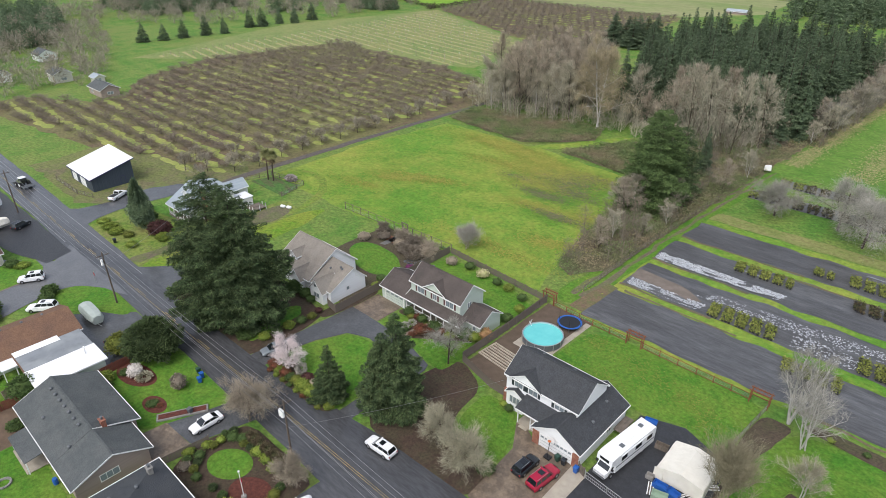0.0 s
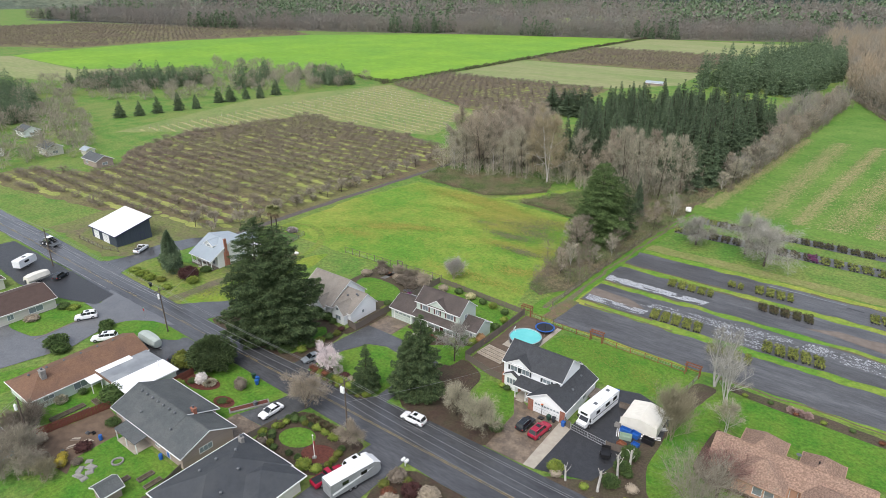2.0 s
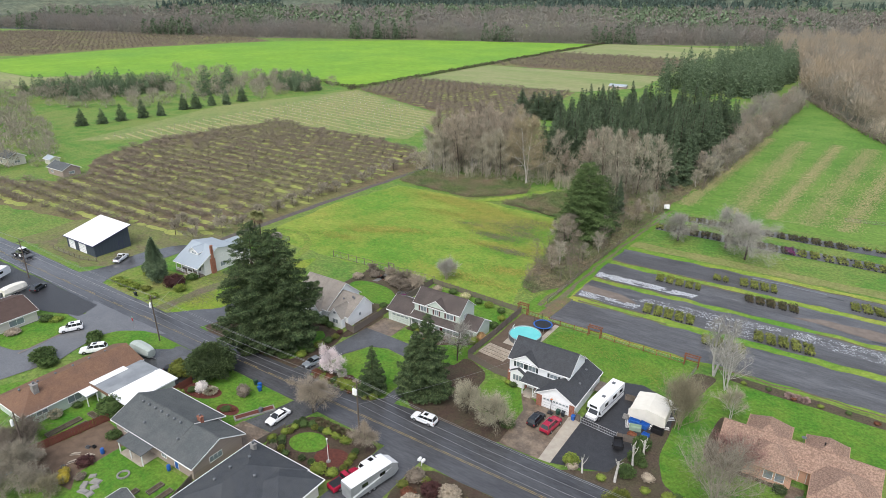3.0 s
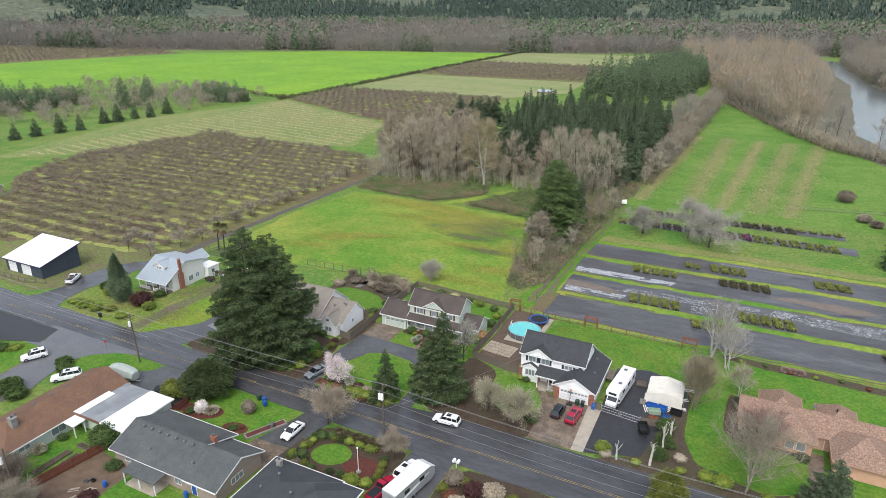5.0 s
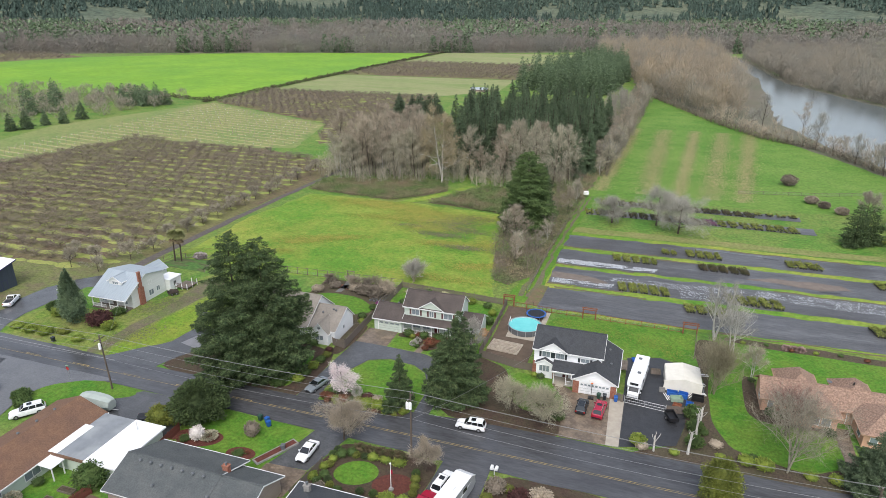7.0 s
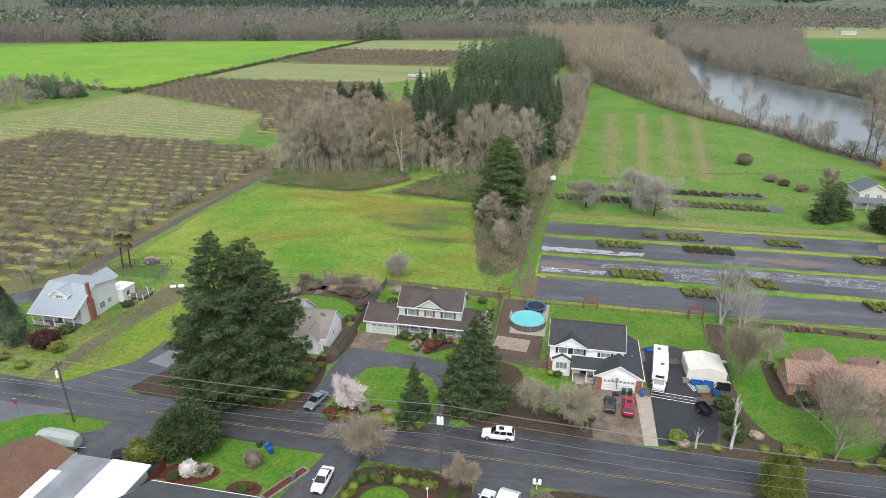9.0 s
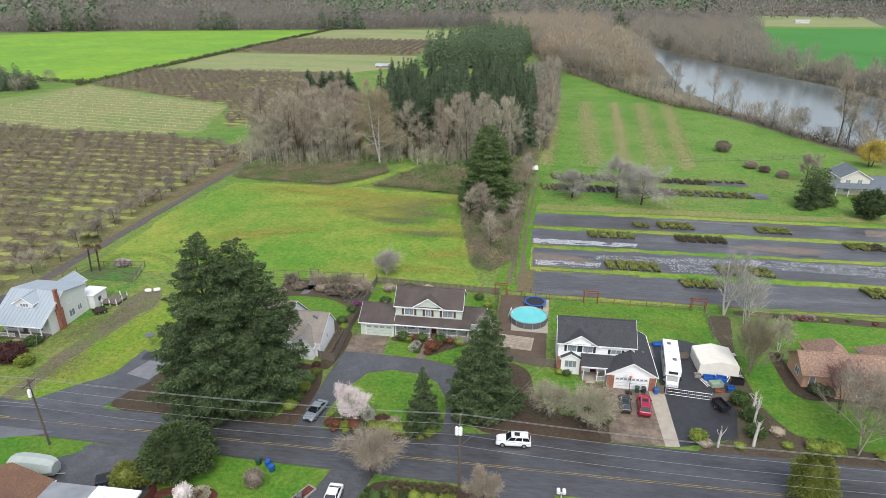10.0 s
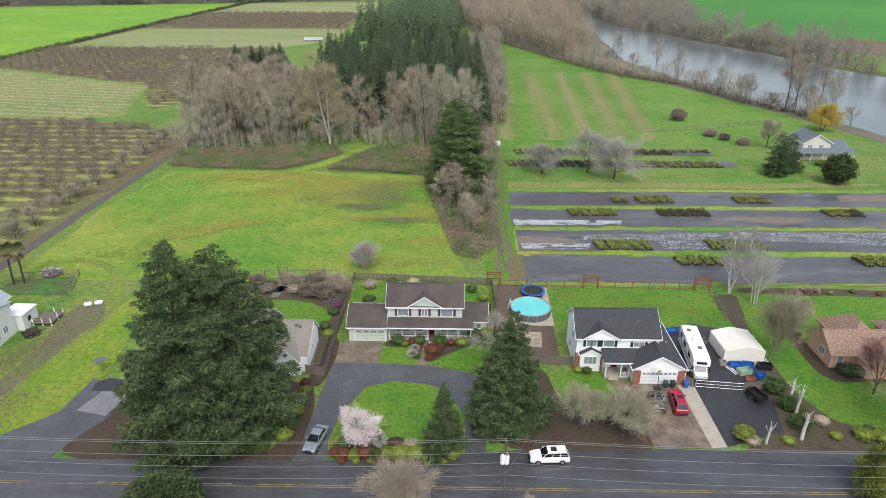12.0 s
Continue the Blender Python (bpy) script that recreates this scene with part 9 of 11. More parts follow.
def bin_cart(x, y, rot, material, label):
    ob = thing("waste_bin", pose(x, y, 0.09, 0, 0, rot), label, "waste bin")
    part("body", Shape().hexa([(-0.24, -0.24, 0.08), (0.24, -0.24, 0.08), (0.24, 0.24, 0.08), (-0.24, 0.24, 0.08)], [(-0.32, -0.34, 0.98), (0.32, -0.34, 0.98), (0.32, 0.34, 0.98), (-0.32, 0.34, 0.98)]), material, ob)
    part("lid", Shape().hexa([(-0.34, -0.36, 0.99), (0.34, -0.36, 0.99), (0.34, 0.36, 0.99), (-0.34, 0.36, 0.99)], [(-0.3, -0.3, 1.08), (0.3, -0.3, 1.08), (0.3, 0.3, 1.08), (-0.3, 0.3, 1.08)]), material, ob)
    for sg in (-1, 1):
        part("wheel", Shape().rod((sg * 0.2, 0.28, 0.12), (sg * 0.28, 0.28, 0.12), 0.12, 0.12, 8), BLACK, ob)


GREENBIN = plain("dark_green_plastic", (0.025, 0.07, 0.05), 0.5)
for x, y, m, lb in ((-28.4, -3.2, GREENBIN, "dark green wheeled waste bin at the kerb"), (-27.0, -3.4, BLUE, "blue wheeled recycling bin at the kerb"), (-26.2, -4.2, BLUE, "small blue recycling tub at the kerb"), (-20.8, -8.6, GREYBIN, "grey wheeled waste bin by the driveway"), (24.0, 20.9, GREENBIN, "green wheeled bin before the garage"), (25.0, 20.9, P_DARK, "dark blue wheeled bin before the garage"), (26.9, 20.9, BLUE, "blue recycling tub beside the garage"), (-83.5, 6.2, P_DARK, "dark waste bin beside the farm drive")):
    bin_cart(x, y, random.uniform(-15, 15), m, lb)
for x, y in ((-34.0, -30.6), (-21.4, -26.9)):
    ob = thing("rain_barrel", pose(x, y, 0.08), "bright blue plastic barrel in the garden", "barrel")
    part("body", Shape().lathe(0, 0, [(0.28, 0), (0.33, 0.25), (0.33, 0.75), (0.28, 0.95)], 14), BLUE, ob)
    part("lid", Shape().lathe(0, 0, [(0.29, 0.95), (0.29, 1.0)], 14), BLUE, ob)


def pool():
    ob = thing("swimming_pool", pose(6.7, 41.9, 0.08), "round above-ground pool with turquoise water", "pool")
    part("wall", Shape().lathe(0, 0, [(3.5, 0), (3.55, 0.6), (3.5, 1.2), (3.42, 1.2), (3.42, 0.05)], 36, False), GREYBIN, ob)
    part("rim", Shape().lathe(0, 0, [(3.57, 1.2), (3.57, 1.25), (3.41, 1.26), (3.41, 1.2), (3.57, 1.2)], 36, False), CHROME, ob)
    part("liner", Shape().lathe(0, 0, [(3.415, 0.9), (3.415, 1.2), (3.4, 1.2), (3.4, 0.9)], 36, False), mat("pale_pool_liner", (0.45, 0.6, 0.6), (0.4, 0.55, 0.55), 1.0, 0.5), ob)
    part("water", Shape().lathe(0, 0, [(3.395, 0.2), (3.395, 1.0), (0.01, 1.001)], 36), TEALPOOL, ob)
    for k in range(14):
        a = k * math.tau / 14
        part("upright", Shape().rod((math.cos(a) * 3.6, math.sin(a) * 3.6, 0), (math.cos(a) * 3.6, math.sin(a) * 3.6, 1.22), 0.06, 0.06, 5), CHROME, ob)
    part("ladder", Shape().rod((-3.9, 0.9, 0), (-3.4, 0.8, 1.9), 0.05).rod((-3.9, 1.5, 0), (-3.4, 1.4, 1.9), 0.05).rod((-3.6, 0.85, 1.0), (-3.6, 1.45, 1.0), 0.04).rod((-2.8, 0.8, 0.4), (-3.4, 0.8, 1.9), 0.05), TRIM, ob)


pool()


def trampoline():
    ob = thing("trampoline", pose(7.9, 48.4, 0.08), "round trampoline with blue safety pad", "trampoline")
    part("mat", Shape().lathe(0, 0, [(1.85, 0.86), (1.85, 0.88)], 30), BLACK, ob)
    part("pad", Shape().lathe(0, 0, [(2.2, 0.86), (2.2, 0.93), (1.84, 0.93), (1.84, 0.86), (2.2, 0.86)], 30, False), BLUE, ob)
    for k in range(6):
        a = k * math.tau / 6
        p = (math.cos(a) * 2.15, math.sin(a) * 2.15)
        part("leg", Shape().rod((*p, 0), (*p, 0.9), 0.04), CHROME, ob)
        part("net_pole", Shape().rod((*p, 0.9), (*p, 2.6), 0.03), BLACK, ob)


trampoline()


def board_fence(pts, label, height=1.8, material=None, gap=0.0, width=0.2):
    """Close boards on posts; each board a part."""
    x0, y0 = pts[0]
    ob = thing("fence", pose(x0, y0, 0.05), label, "fence")
    bd = Shape().box(-width / 2 + 0.008, width / 2 - 0.008, -0.012, 0.012, 0.05, height).mesh("board", material or WOODGREY)
    po = Shape().box(-0.06, 0.06, -0.06, 0.06, -0.1, height + 0.1).mesh("post", material or WOODGREY)
    for (ax, ay), (bx, by) in zip(pts, pts[1:]):
        d = math.hypot(bx - ax, by - ay)
        ang = math.atan2(by - ay, bx - ax)
        n = max(1, int(d / (width + gap)))
        for k in range(n):
            t = (k + 0.5) / n
            o = part("board", bd, None, ob)
            o.matrix_basis = pose(ax + (bx - ax) * t - x0, ay + (by - ay) * t - y0, random.uniform(-0.04, 0.02), 0, random.uniform(-1, 1), math.degrees(ang))
        m = max(1, int(d / 2.4))
        for k in range(m + 1):
            o = part("post", po, None, ob)
            o.matrix_basis = pose(ax + (bx - ax) * k / m - x0 - math.sin(ang) * 0.08, ay + (by - ay) * k / m - y0 + math.cos(ang) * 0.08, 0, 0, 0, math.degrees(ang))
        for z in (0.4, height - 0.3):
            q = math.sin(ang) * 0.04, -math.cos(ang) * 0.04
            part("rail", Shape().rod((ax - x0 - q[0], ay - y0 - q[1], z), (bx - x0 - q[0], by - y0 - q[1], z), 0.045, 0.045, 4), material or WOODGREY, ob)
    return ob


board_fence([(-25.9, 22.6), (-26.1, 30), (-25.8, 40)], "weathered board fence beside the cottage", 1.7)
board_fence([(-28.8, 23), (-26, 22.6)], "short weathered board fence by the cottage", 1.7)
board_fence([(-25.8, 40), (-25.9, 53.6)], "weathered board fence along the vegetable garden", 1.7)
board_fence([(-25.8, 53.8), (0.4, 52.0)], "weathered board fence behind the green house", 1.5, None, 0.05)
board_fence([(0.4, 52), (0.6, 40), (0.4, 28.2)], "weathered board fence between the gardens", 1.8)
board_fence([(0.6, 28.0), (7.8, 26.2), (11.4, 26.1)], "dark board fence beside the white house", 1.6)
board_fence([(35.2, 20.2), (39.4, 21.0)], "grey board fence beside the steel gate", 1.5)
board_fence([(26.9, 21.4), (28.0, 21.0)], "grey board gate beside the garage", 1.6)
board_fence([(-41.4, -25.2), (-43.9, -39.6)], "rust-red board fence between gardens", 1.7, WOODRUST)
board_fence([(-43.9, -39.6), (-52.5, -38.6)], "rust-red board fence behind the side lawn", 1.7, WOODRUST)
board_fence([(-14.4, -17.2), (-13.4, -9.6)], "grey board fence beside the driveway", 1.4)
board_fence([(-38.9, -15), (-39.2, -9.6)], "rust-red board fence beside the white roof", 1.6, WOODRUST)
board_fence([(-16, -26.6), (-14, -33), (-16, -42)], "dark board fence between the bungalows", 1.6)


def rail_fence(pts, label, step=2.4, height=1.25, material=None, wire=True):
    x0, y0 = pts[0]
    ob = thing("fence", pose(x0, y0, 0.05), label, "fence")
    po = Shape().box(-0.06, 0.06, -0.06, 0.06, -0.1, height + 0.08).mesh("post", material or WOODRED)
    for (ax, ay), (bx, by) in zip(pts, pts[1:]):
        n = max(1, int(math.hypot(bx - ax, by - ay) / step))
        for k in range(n + 1):
            o = part("post", po, None, ob)
            o.location = (ax + (bx - ax) * k / n - x0, ay + (by - ay) * k / n - y0, 0)
        for z in ((0.2, height - 0.05) if wire else (0.4, 0.75, 1.1)):
            part("rail", Shape().rod((ax - x0, ay - y0, z), (bx - x0, by - y0, z), 0.05, 0.05, 4), material or WOODRED, ob)
        for z in ((0.45, 0.7, 0.95) if wire else ()):
            part("wire", Shape().rod((ax - x0, ay - y0, z), (bx - x0, by - y0, z), 0.012, 0.012, 3), CHROME, ob)


rail_fence([(2.2, 51.9), (10.8, 51.4), (17.6, 51.3)], "red cedar post and rail fence with wire")
rail_fence([(20.5, 51.3), (30, 51.1), (38.4, 50.9)], "red cedar post and rail fence with wire")
rail_fence([(41.2, 50.6), (40.7, 45), (40.3, 40)], "low wire fence on weathered posts", 2.6, 1.2, WOODGREY)
rail_fence([(-60, 52.6), (-46, 53.2), (-26, 54.2)], "deer fence of weathered posts and wire", 2.6, 1.9, WOODGREY)
rail_fence([(-94, 46), (-92, 52.5), (-80, 54.5), (-77.6, 46)], "wire fence round the vegetable plot", 2.6, 1.3, WOODGREY)
rail_fence([(-132, 10.6), (-118, 10.8), (-112.5, 12.6)], "wire fence on posts before the barn", 2.8, 1.3, WOODGREY)
rail_fence([(60, 170), (90, 176), (116, 186)], "wire fence across the river field", 4, 1.2, WOODGREY)
rail_fence([(3.5, 60), (3.9, 90), (5.2, 120)], "old wire fence on leaning posts", 6, 1.4, WOODGREY)
patch("vegetable_plot", [(-93, 46.4), (-91.4, 52), (-80.6, 54), (-78.2, 46.4)], 0.06, mat("veg_bed", (0.07, 0.15, 0.035), (0.09, 0.1, 0.045), 0.5, 0.95, 0.5, 3.0, stretch=(0.3, 1.5, 1), lo=0.44, hi=0.56, grain=0.3), "green and brown vegetable plot", "vegetable plot", 0.2, 2)


def arbour(x, y, w, label):
    ob = thing("arbour", pose(x, y, 0.05), label, "arbour")
    for a in (0, w):
        for b in (-0.45, 0.45):
            part("post", Shape().box(a - 0.07, a + 0.07, b - 0.07, b + 0.07, -0.05, 2.3), WOODRED, ob)
    for b in (-0.45, 0.45):
        part("beam", Shape().box(-0.3, w + 0.3, b - 0.04, b + 0.04, 2.2, 2.4), WOODRED, ob)
    for k in range(6):
        part("slat", Shape().box(w * k / 5 - 0.03, w * k / 5 + 0.03, -0.75, 0.75, 2.4, 2.5), WOODRED, ob)
    part("bench_rail", Shape().box(0, w, 0.4, 0.46, 0.9, 1.05), WOODRED, ob)


arbour(17.7, 51.3, 2.7, "red cedar arbour in the fence line")
arbour(38.5, 50.9, 2.7, "red cedar arbour at the fence corner")
arbour(-0.3, 52.4, 2.3, "red cedar arbour over the garden gate")


def steel_gate():
    ob = thing("steel_gate", pose(28.3, 20.9, 0.09, 0, 0, -6), "galvanised tube and mesh gate across the pad", "gate")
    for k in range(2):
        a, b = 0.05 + 3.4 * k, 3.35 + 3.4 * k
        f = part("gate_frame", Shape().rod((a, 0, 0.2), (b, 0, 0.2), 0.04).rod((a, 0, 1.25), (b, 0, 1.25), 0.04).rod((a, 0, 0.2), (a, 0, 1.25), 0.04).rod((b, 0, 0.2), (b, 0, 1.25), 0.04).rod((a, 0, 0.72), (b, 0, 0.72), 0.03), CHROME, ob)
        for j in range(10):
            part("bar", Shape().rod((a + 0.32 * j + 0.2, 0, 0.2), (a + 0.32 * j + 0.2, 0, 1.25), 0.014, 0.014, 4), CHROME, f)
    for x in (0, 6.85):
        part("post", Shape().rod((x, 0, 0), (x, 0, 1.5), 0.06), CHROME, ob)


steel_gate()


PALETIMBER = mat("pale_timber", (0.5, 0.44, 0.36), (0.36, 0.31, 0.25), 1.2, 0.85, 0.3, 4.0, island=0.2)


def timber_frames():
    ob = thing("timber_frame", pose(4.4, 33.0, 0.1, 0, 0, -6), "pale timber bed frames laid out in the yard", "timber frame")
    for k in range(4):
        y = -1.8 + k * 1.15
        part("beam", Shape().box(-3, 3, y - 0.08, y + 0.08, 0, 0.26), PALETIMBER, ob)
        part("beam", Shape().box(-3, 3, y + 0.45, y + 0.6, 0, 0.26), PALETIMBER, ob)
    for x in (-3.08, 3.08):
        part("end_beam", Shape().box(x - 0.07, x + 0.07, -1.9, 2.3, 0, 0.26), PALETIMBER, ob)


timber_frames()


# ---- poles and wires ----
def utility_pole(x, y, h, label, arm=1.2, cans=0, lean=(0.0, 0.0), ang=0.0):
    ob = thing("utility_pole", pose(x, y, 0.0, 0, 0, ang), label, "utility pole", "poles along the road")
    part("shaft", Shape().rod((0, 0, -0.2), (lean[0], lean[1], h), 0.17, 0.11, 10), POLE, ob)
    if arm:
        part("crossarm", Shape().box(lean[0] - 0.06, lean[0] + 0.06, -arm + lean[1], arm + lean[1], h - 0.75, h - 0.62), POLE, ob)
        for b in (-arm * 0.85, arm * 0.85):
            part("insulator", Shape().lathe(lean[0], b + lean[1], [(0.05, h - 0.62), (0.08, h - 0.5), (0.04, h - 0.38)], 8), STONE, ob)
        part("top_pin", Shape().lathe(lean[0], lean[1], [(0.05, h), (0.08, h + 0.12), (0.04, h + 0.25)], 8), STONE, ob)
    for k in range(cans):
        part("transformer", Shape().lathe(-0.35 + 0.45 * k, -0.42, [(0.1, h - 2.5), (0.24, h - 2.45), (0.24, h - 1.5), (0.18, h - 1.38), (0.06, h - 1.25)], 12), TRIM, ob, "white transformer can")
    return ob


utility_pole(-1.4, -4.0, 11.6, "wooden utility pole with two white transformers", cans=2)
utility_pole(-58.8, -3.6, 10.8, "wooden utility pole on the corner lawn", cans=1, lean=(-0.5, 0))
utility_pole(-117, -3.4, 11, "wooden utility pole beside the forecourt")
utility_pole(-175, -4, 11, "wooden utility pole far along the road")
utility_pole(58, -4.6, 11.4, "wooden utility pole along the road")
utility_pole(-42.4, -38.4, 9.6, "wooden utility pole between the gardens", 0, 1)


def wire(a, b, sag, r=0.022, name="overhead_wire"):
    a, b = Vector(a), Vector(b)
    n = 14
    pts = [a.lerp(b, k / n) - Vector((0, 0, sag * 4 * (k / n) * (1 - k / n))) for k in range(n + 1)]
    s = Shape()
    o = thing(name, Matrix.Translation(a), "overhead line between the utility poles", "wire", "overhead lines")
    rings = [[tuple(p - a + Vector((0, r * math.cos(t), r * math.sin(t)))) for t in (0, 2.09, 4.19)] for p in pts]
    part("strand", s.loft(rings), CABLE, o)


spans = [(-175, -4, 11, 0), (-117, -3.4, 11, 0), (-58.8, -3.6, 10.8, -0.5), (-1.4, -4.0, 11.6, 0), (58, -4.6, 11.4, 0), (120, -5, 11.4, 0)]
for (ax, ay, ah, al), (bx, by, bh, bl) in zip(spans, spans[1:]):
    for dy, dz, sg in ((0, 0.2, 0.7), (1.0, -0.45, 0.7), (-1.0, -0.45, 0.75), (0.15, -2.9, 0.9), (0.15, -4.6, 0.8)):
        wire((ax + al, ay + dy, ah + dz), (bx + bl, by + dy, bh + dz), sg)
wire((-42.4, -38.4, 9.4), (-27, -70, 9.4), 0.6)
wire((-42.4, -38.4, 9.0), (-26, -70, 9.0), 0.7)
wire((-42.4, -38.4, 9.2), (-55, -36, 4.2), 0.3)
wire((-1.4, -4, 7), (12, 24, 5.2), 0.5)
wire((-58.8, -3.6, 8.4), (-80, 22, 5), 0.5)

lamp = thing("street_lamp", pose(-88.0, 14.8, 0), "wooden yard light pole with a small lamp", "street lamp")
part("pole", Shape().rod((0, 0, 0), (0, 0, 7), 0.11, 0.08, 8), POLE, lamp)
part("arm", Shape().rod((0, 0, 6.7), (-1.6, 0, 7.0), 0.04), CHROME, lamp)
part("lamp_head", Shape().box(-2.3, -1.5, -0.15, 0.15, 6.92, 7.08), TRIM, lamp)
sign_ = thing("street_sign", pose(-68.8, -3.4, 0.1), "green street name sign on a post", "sign")
part("post", Shape().rod((0, 0, 0), (0, 0, 2.8), 0.035), CHROME, sign_)
plate = part("plate", Shape().box(-0.45, 0.45, -0.015, 0.015, 2.6, 2.82), plain("sign_green", (0.01, 0.16, 0.08), 0.5), sign_)
part("lettering_bar", Shape().box(-0.35, 0.35, -0.024, -0.016, 2.68, 2.75), TRIM, plate)
stop = part("stop_plate", Shape().lathe(0, 0, [(0.36, -0.01), (0.36, 0.01)], 8), plain("sign_red", (0.4, 0.02, 0.02), 0.5), sign_)
stop.matrix_basis = pose(0, -0.05, 2.15, 90, 0, 0)
mb = thing("mailbox", pose(11.4, -3.7, 0.09), "pair of white mailboxes on a post", "mailbox")
part("post", Shape().box(-0.06, 0.06, -0.06, 0.06, 0, 1.0), TRIM, mb)
part("crossbar", Shape().box(-0.5, 0.5, -0.1, 0.1, 1.0, 1.06), TRIM, mb)
for a in (-0.38, 0.32):
    part("box", Shape().loft([[(a + p, -0.35, 1.07 + q) for p, q in ((-0.22, 0), (-0.22, 0.28), (-0.12, 0.4), (0.12, 0.4), (0.22, 0.28), (0.22, 0))], [(a + p, 0.35, 1.07 + q) for p, q in ((-0.22, 0), (-0.22, 0.28), (-0.12, 0.4), (0.12, 0.4), (0.22, 0.28), (0.22, 0))]]), TRIM, mb)
fp = thing("flagpole", pose(-1.7, -11.3, 0.1), "white garden lamp pole with a small flag", "flagpole")
part("base", Shape().lathe(0, 0, [(0.4, 0), (0.35, 0.25), (0.15, 0.3)], 10), STONE, fp)
part("pole", Shape().rod((0, 0, 0.2), (0, 0, 4.4), 0.06, 0.04, 8), TRIM, fp)
part("finial", Shape().lathe(0, 0, [(0.05, 4.4), (0.14, 4.5), (0.14, 4.62), (0.03, 4.72)], 10), TRIM, fp)
part("flag", Shape().box(0.06, 0.3, -0.02, 0.02, 2.8, 3.5), P_RED, fp)
hoop = thing("basketball_hoop", pose(22.7, 20.6, 0.1), "portable basketball hoop before the garage", "basketball hoop")
part("base", Shape().box(-0.5, 0.5, -0.5, 0.3, 0, 0.2), BLACK, hoop)
part("pole", Shape().rod((0, -0.2, 0.1), (0, 0.1, 3.0), 0.05), BLACK, hoop)
part("backboard", Shape().box(-0.6, 0.6, 0.2, 0.24, 2.6, 3.4), TRIM, hoop)
part("rim", Shape().lathe(0, -0.05, [(0.22, 2.95), (0.24, 2.97), (0.22, 2.99)], 12), ORANGE, hoop)
hoop2 = copy_thing(hoop, pose(-88.5, -27.5, 0.1, 0, 0, 60))
ws = thing("sign_box", pose(7.4, 148.5, 0.1, 0, 0, 20), "white covered box on legs beside the track", "box")
part("box", Shape().hexa([(-0.9, -0.7, 0.7), (0.9, -0.7, 0.7), (0.9, 0.7, 0.7), (-0.9, 0.7, 0.7)], [(-0.8, -0.6, 1.8), (0.8, -0.6, 2.0), (0.8, 0.6, 2.0), (-0.8, 0.6, 1.8)]), TRIM, ws)
for a in (-0.7, 0.7):
    part("leg", Shape().box(a - 0.05, a + 0.05, -0.05, 0.05, -0.05, 0.7), WOODGREY, ws)
dish = thing("satellite_dish", pose(-59.6, 23.2, 0.06), "grey satellite dish on a short pole", "satellite dish")
part("pole", Shape().rod((0, 0, 0), (0, 0, 1.6), 0.06), CHROME, dish)
part("reflector", Shape().lathe(0, 0, [(0.1, 1.6), (0.7, 1.8), (0.9, 2.0), (0.86, 2.02)], 16), GREYBIN, dish)
for dx in (0, 1.6):
    tank = thing("water_tank", pose(-71.9 + dx, 42.5 + dx * 0.4, 0.05, 0, 0, 22), "small white oblong tank lying on the grass", "tank", "white tanks")
    part("shell", Shape().loft([[(x, r * math.cos(a), 0.4 + r * math.sin(a)) for a in (k * math.tau / 10 for k in range(10))] for x, r in ((-0.7, 0.05), (-0.62, 0.28), (-0.4, 0.39), (0.4, 0.39), (0.62, 0.28), (0.7, 0.05))]), TRIM, tank)
    part("cradle", Shape().box(-0.45, -0.3, -0.3, 0.3, 0, 0.14).box(0.3, 0.45, -0.3, 0.3, 0, 0.14), WOODGREY, tank)
cart = thing("farm_cart", pose(-76.0, 32.6, 0.05, 0, 0, 52), "old dark brown farm cart with a load", "cart")
RUSTCART = mat("rusty_cart", (0.075, 0.055, 0.045), (0.045, 0.038, 0.034), 1.5, 0.85, 0.3, 6.0)
part("bed", Shape().box(-1.2, 1.2, -0.7, 0.7, 0.55, 0.65).box(-1.2, 1.2, -0.7, -0.64, 0.65, 1.0).box(-1.2, 1.2, 0.64, 0.7, 0.65, 1.0).box(-1.2, -1.14, -0.63, 0.63, 0.65, 1.0), RUSTCART, cart)
part("load", Shape().hexa([(-0.9, -0.5, 0.66), (0.9, -0.5, 0.66), (0.9, 0.5, 0.66), (-0.9, 0.5, 0.66)], [(-0.6, -0.4, 1.3), (0.5, -0.35, 1.15), (0.6, 0.3, 1.2), (-0.5, 0.4, 1.4)]), RUSTCART, cart)
part("drawbar", Shape().rod((1.2, 0, 0.55), (2.3, 0.1, 0.3), 0.05), RUSTCART, cart)
wheels(cart, (-0.4, 0.6), 1.6, 0.32, 0.2)
cover = thing("well_cover", pose(-85.3, 54.2, 0.05), "greyish pink tarpaulin-covered heap by the plot", "heap")
part("cover", blob("cover", 1.6, 1.2, 1.3, 600, 500, 0.5, mat("pinkish_tarp", (0.4, 0.36, 0.34), (0.32, 0.28, 0.26), 1.0, 0.8), 0.02, 0.2, 0.8), None, cover)
pit = thing("fire_pit", pose(-26.4, -31.6, 0.06), "ring of stones round a fire pit", "fire pit")
for k in range(14):
    a = k * math.tau / 14
    part("stone", Shape().box(-0.16, 0.16, -0.13, 0.13, 0, 0.25), STONE, pit).matrix_basis = pose(math.cos(a) * 0.85, math.sin(a) * 0.85, 0, 0, 0, math.degrees(a) + 90)


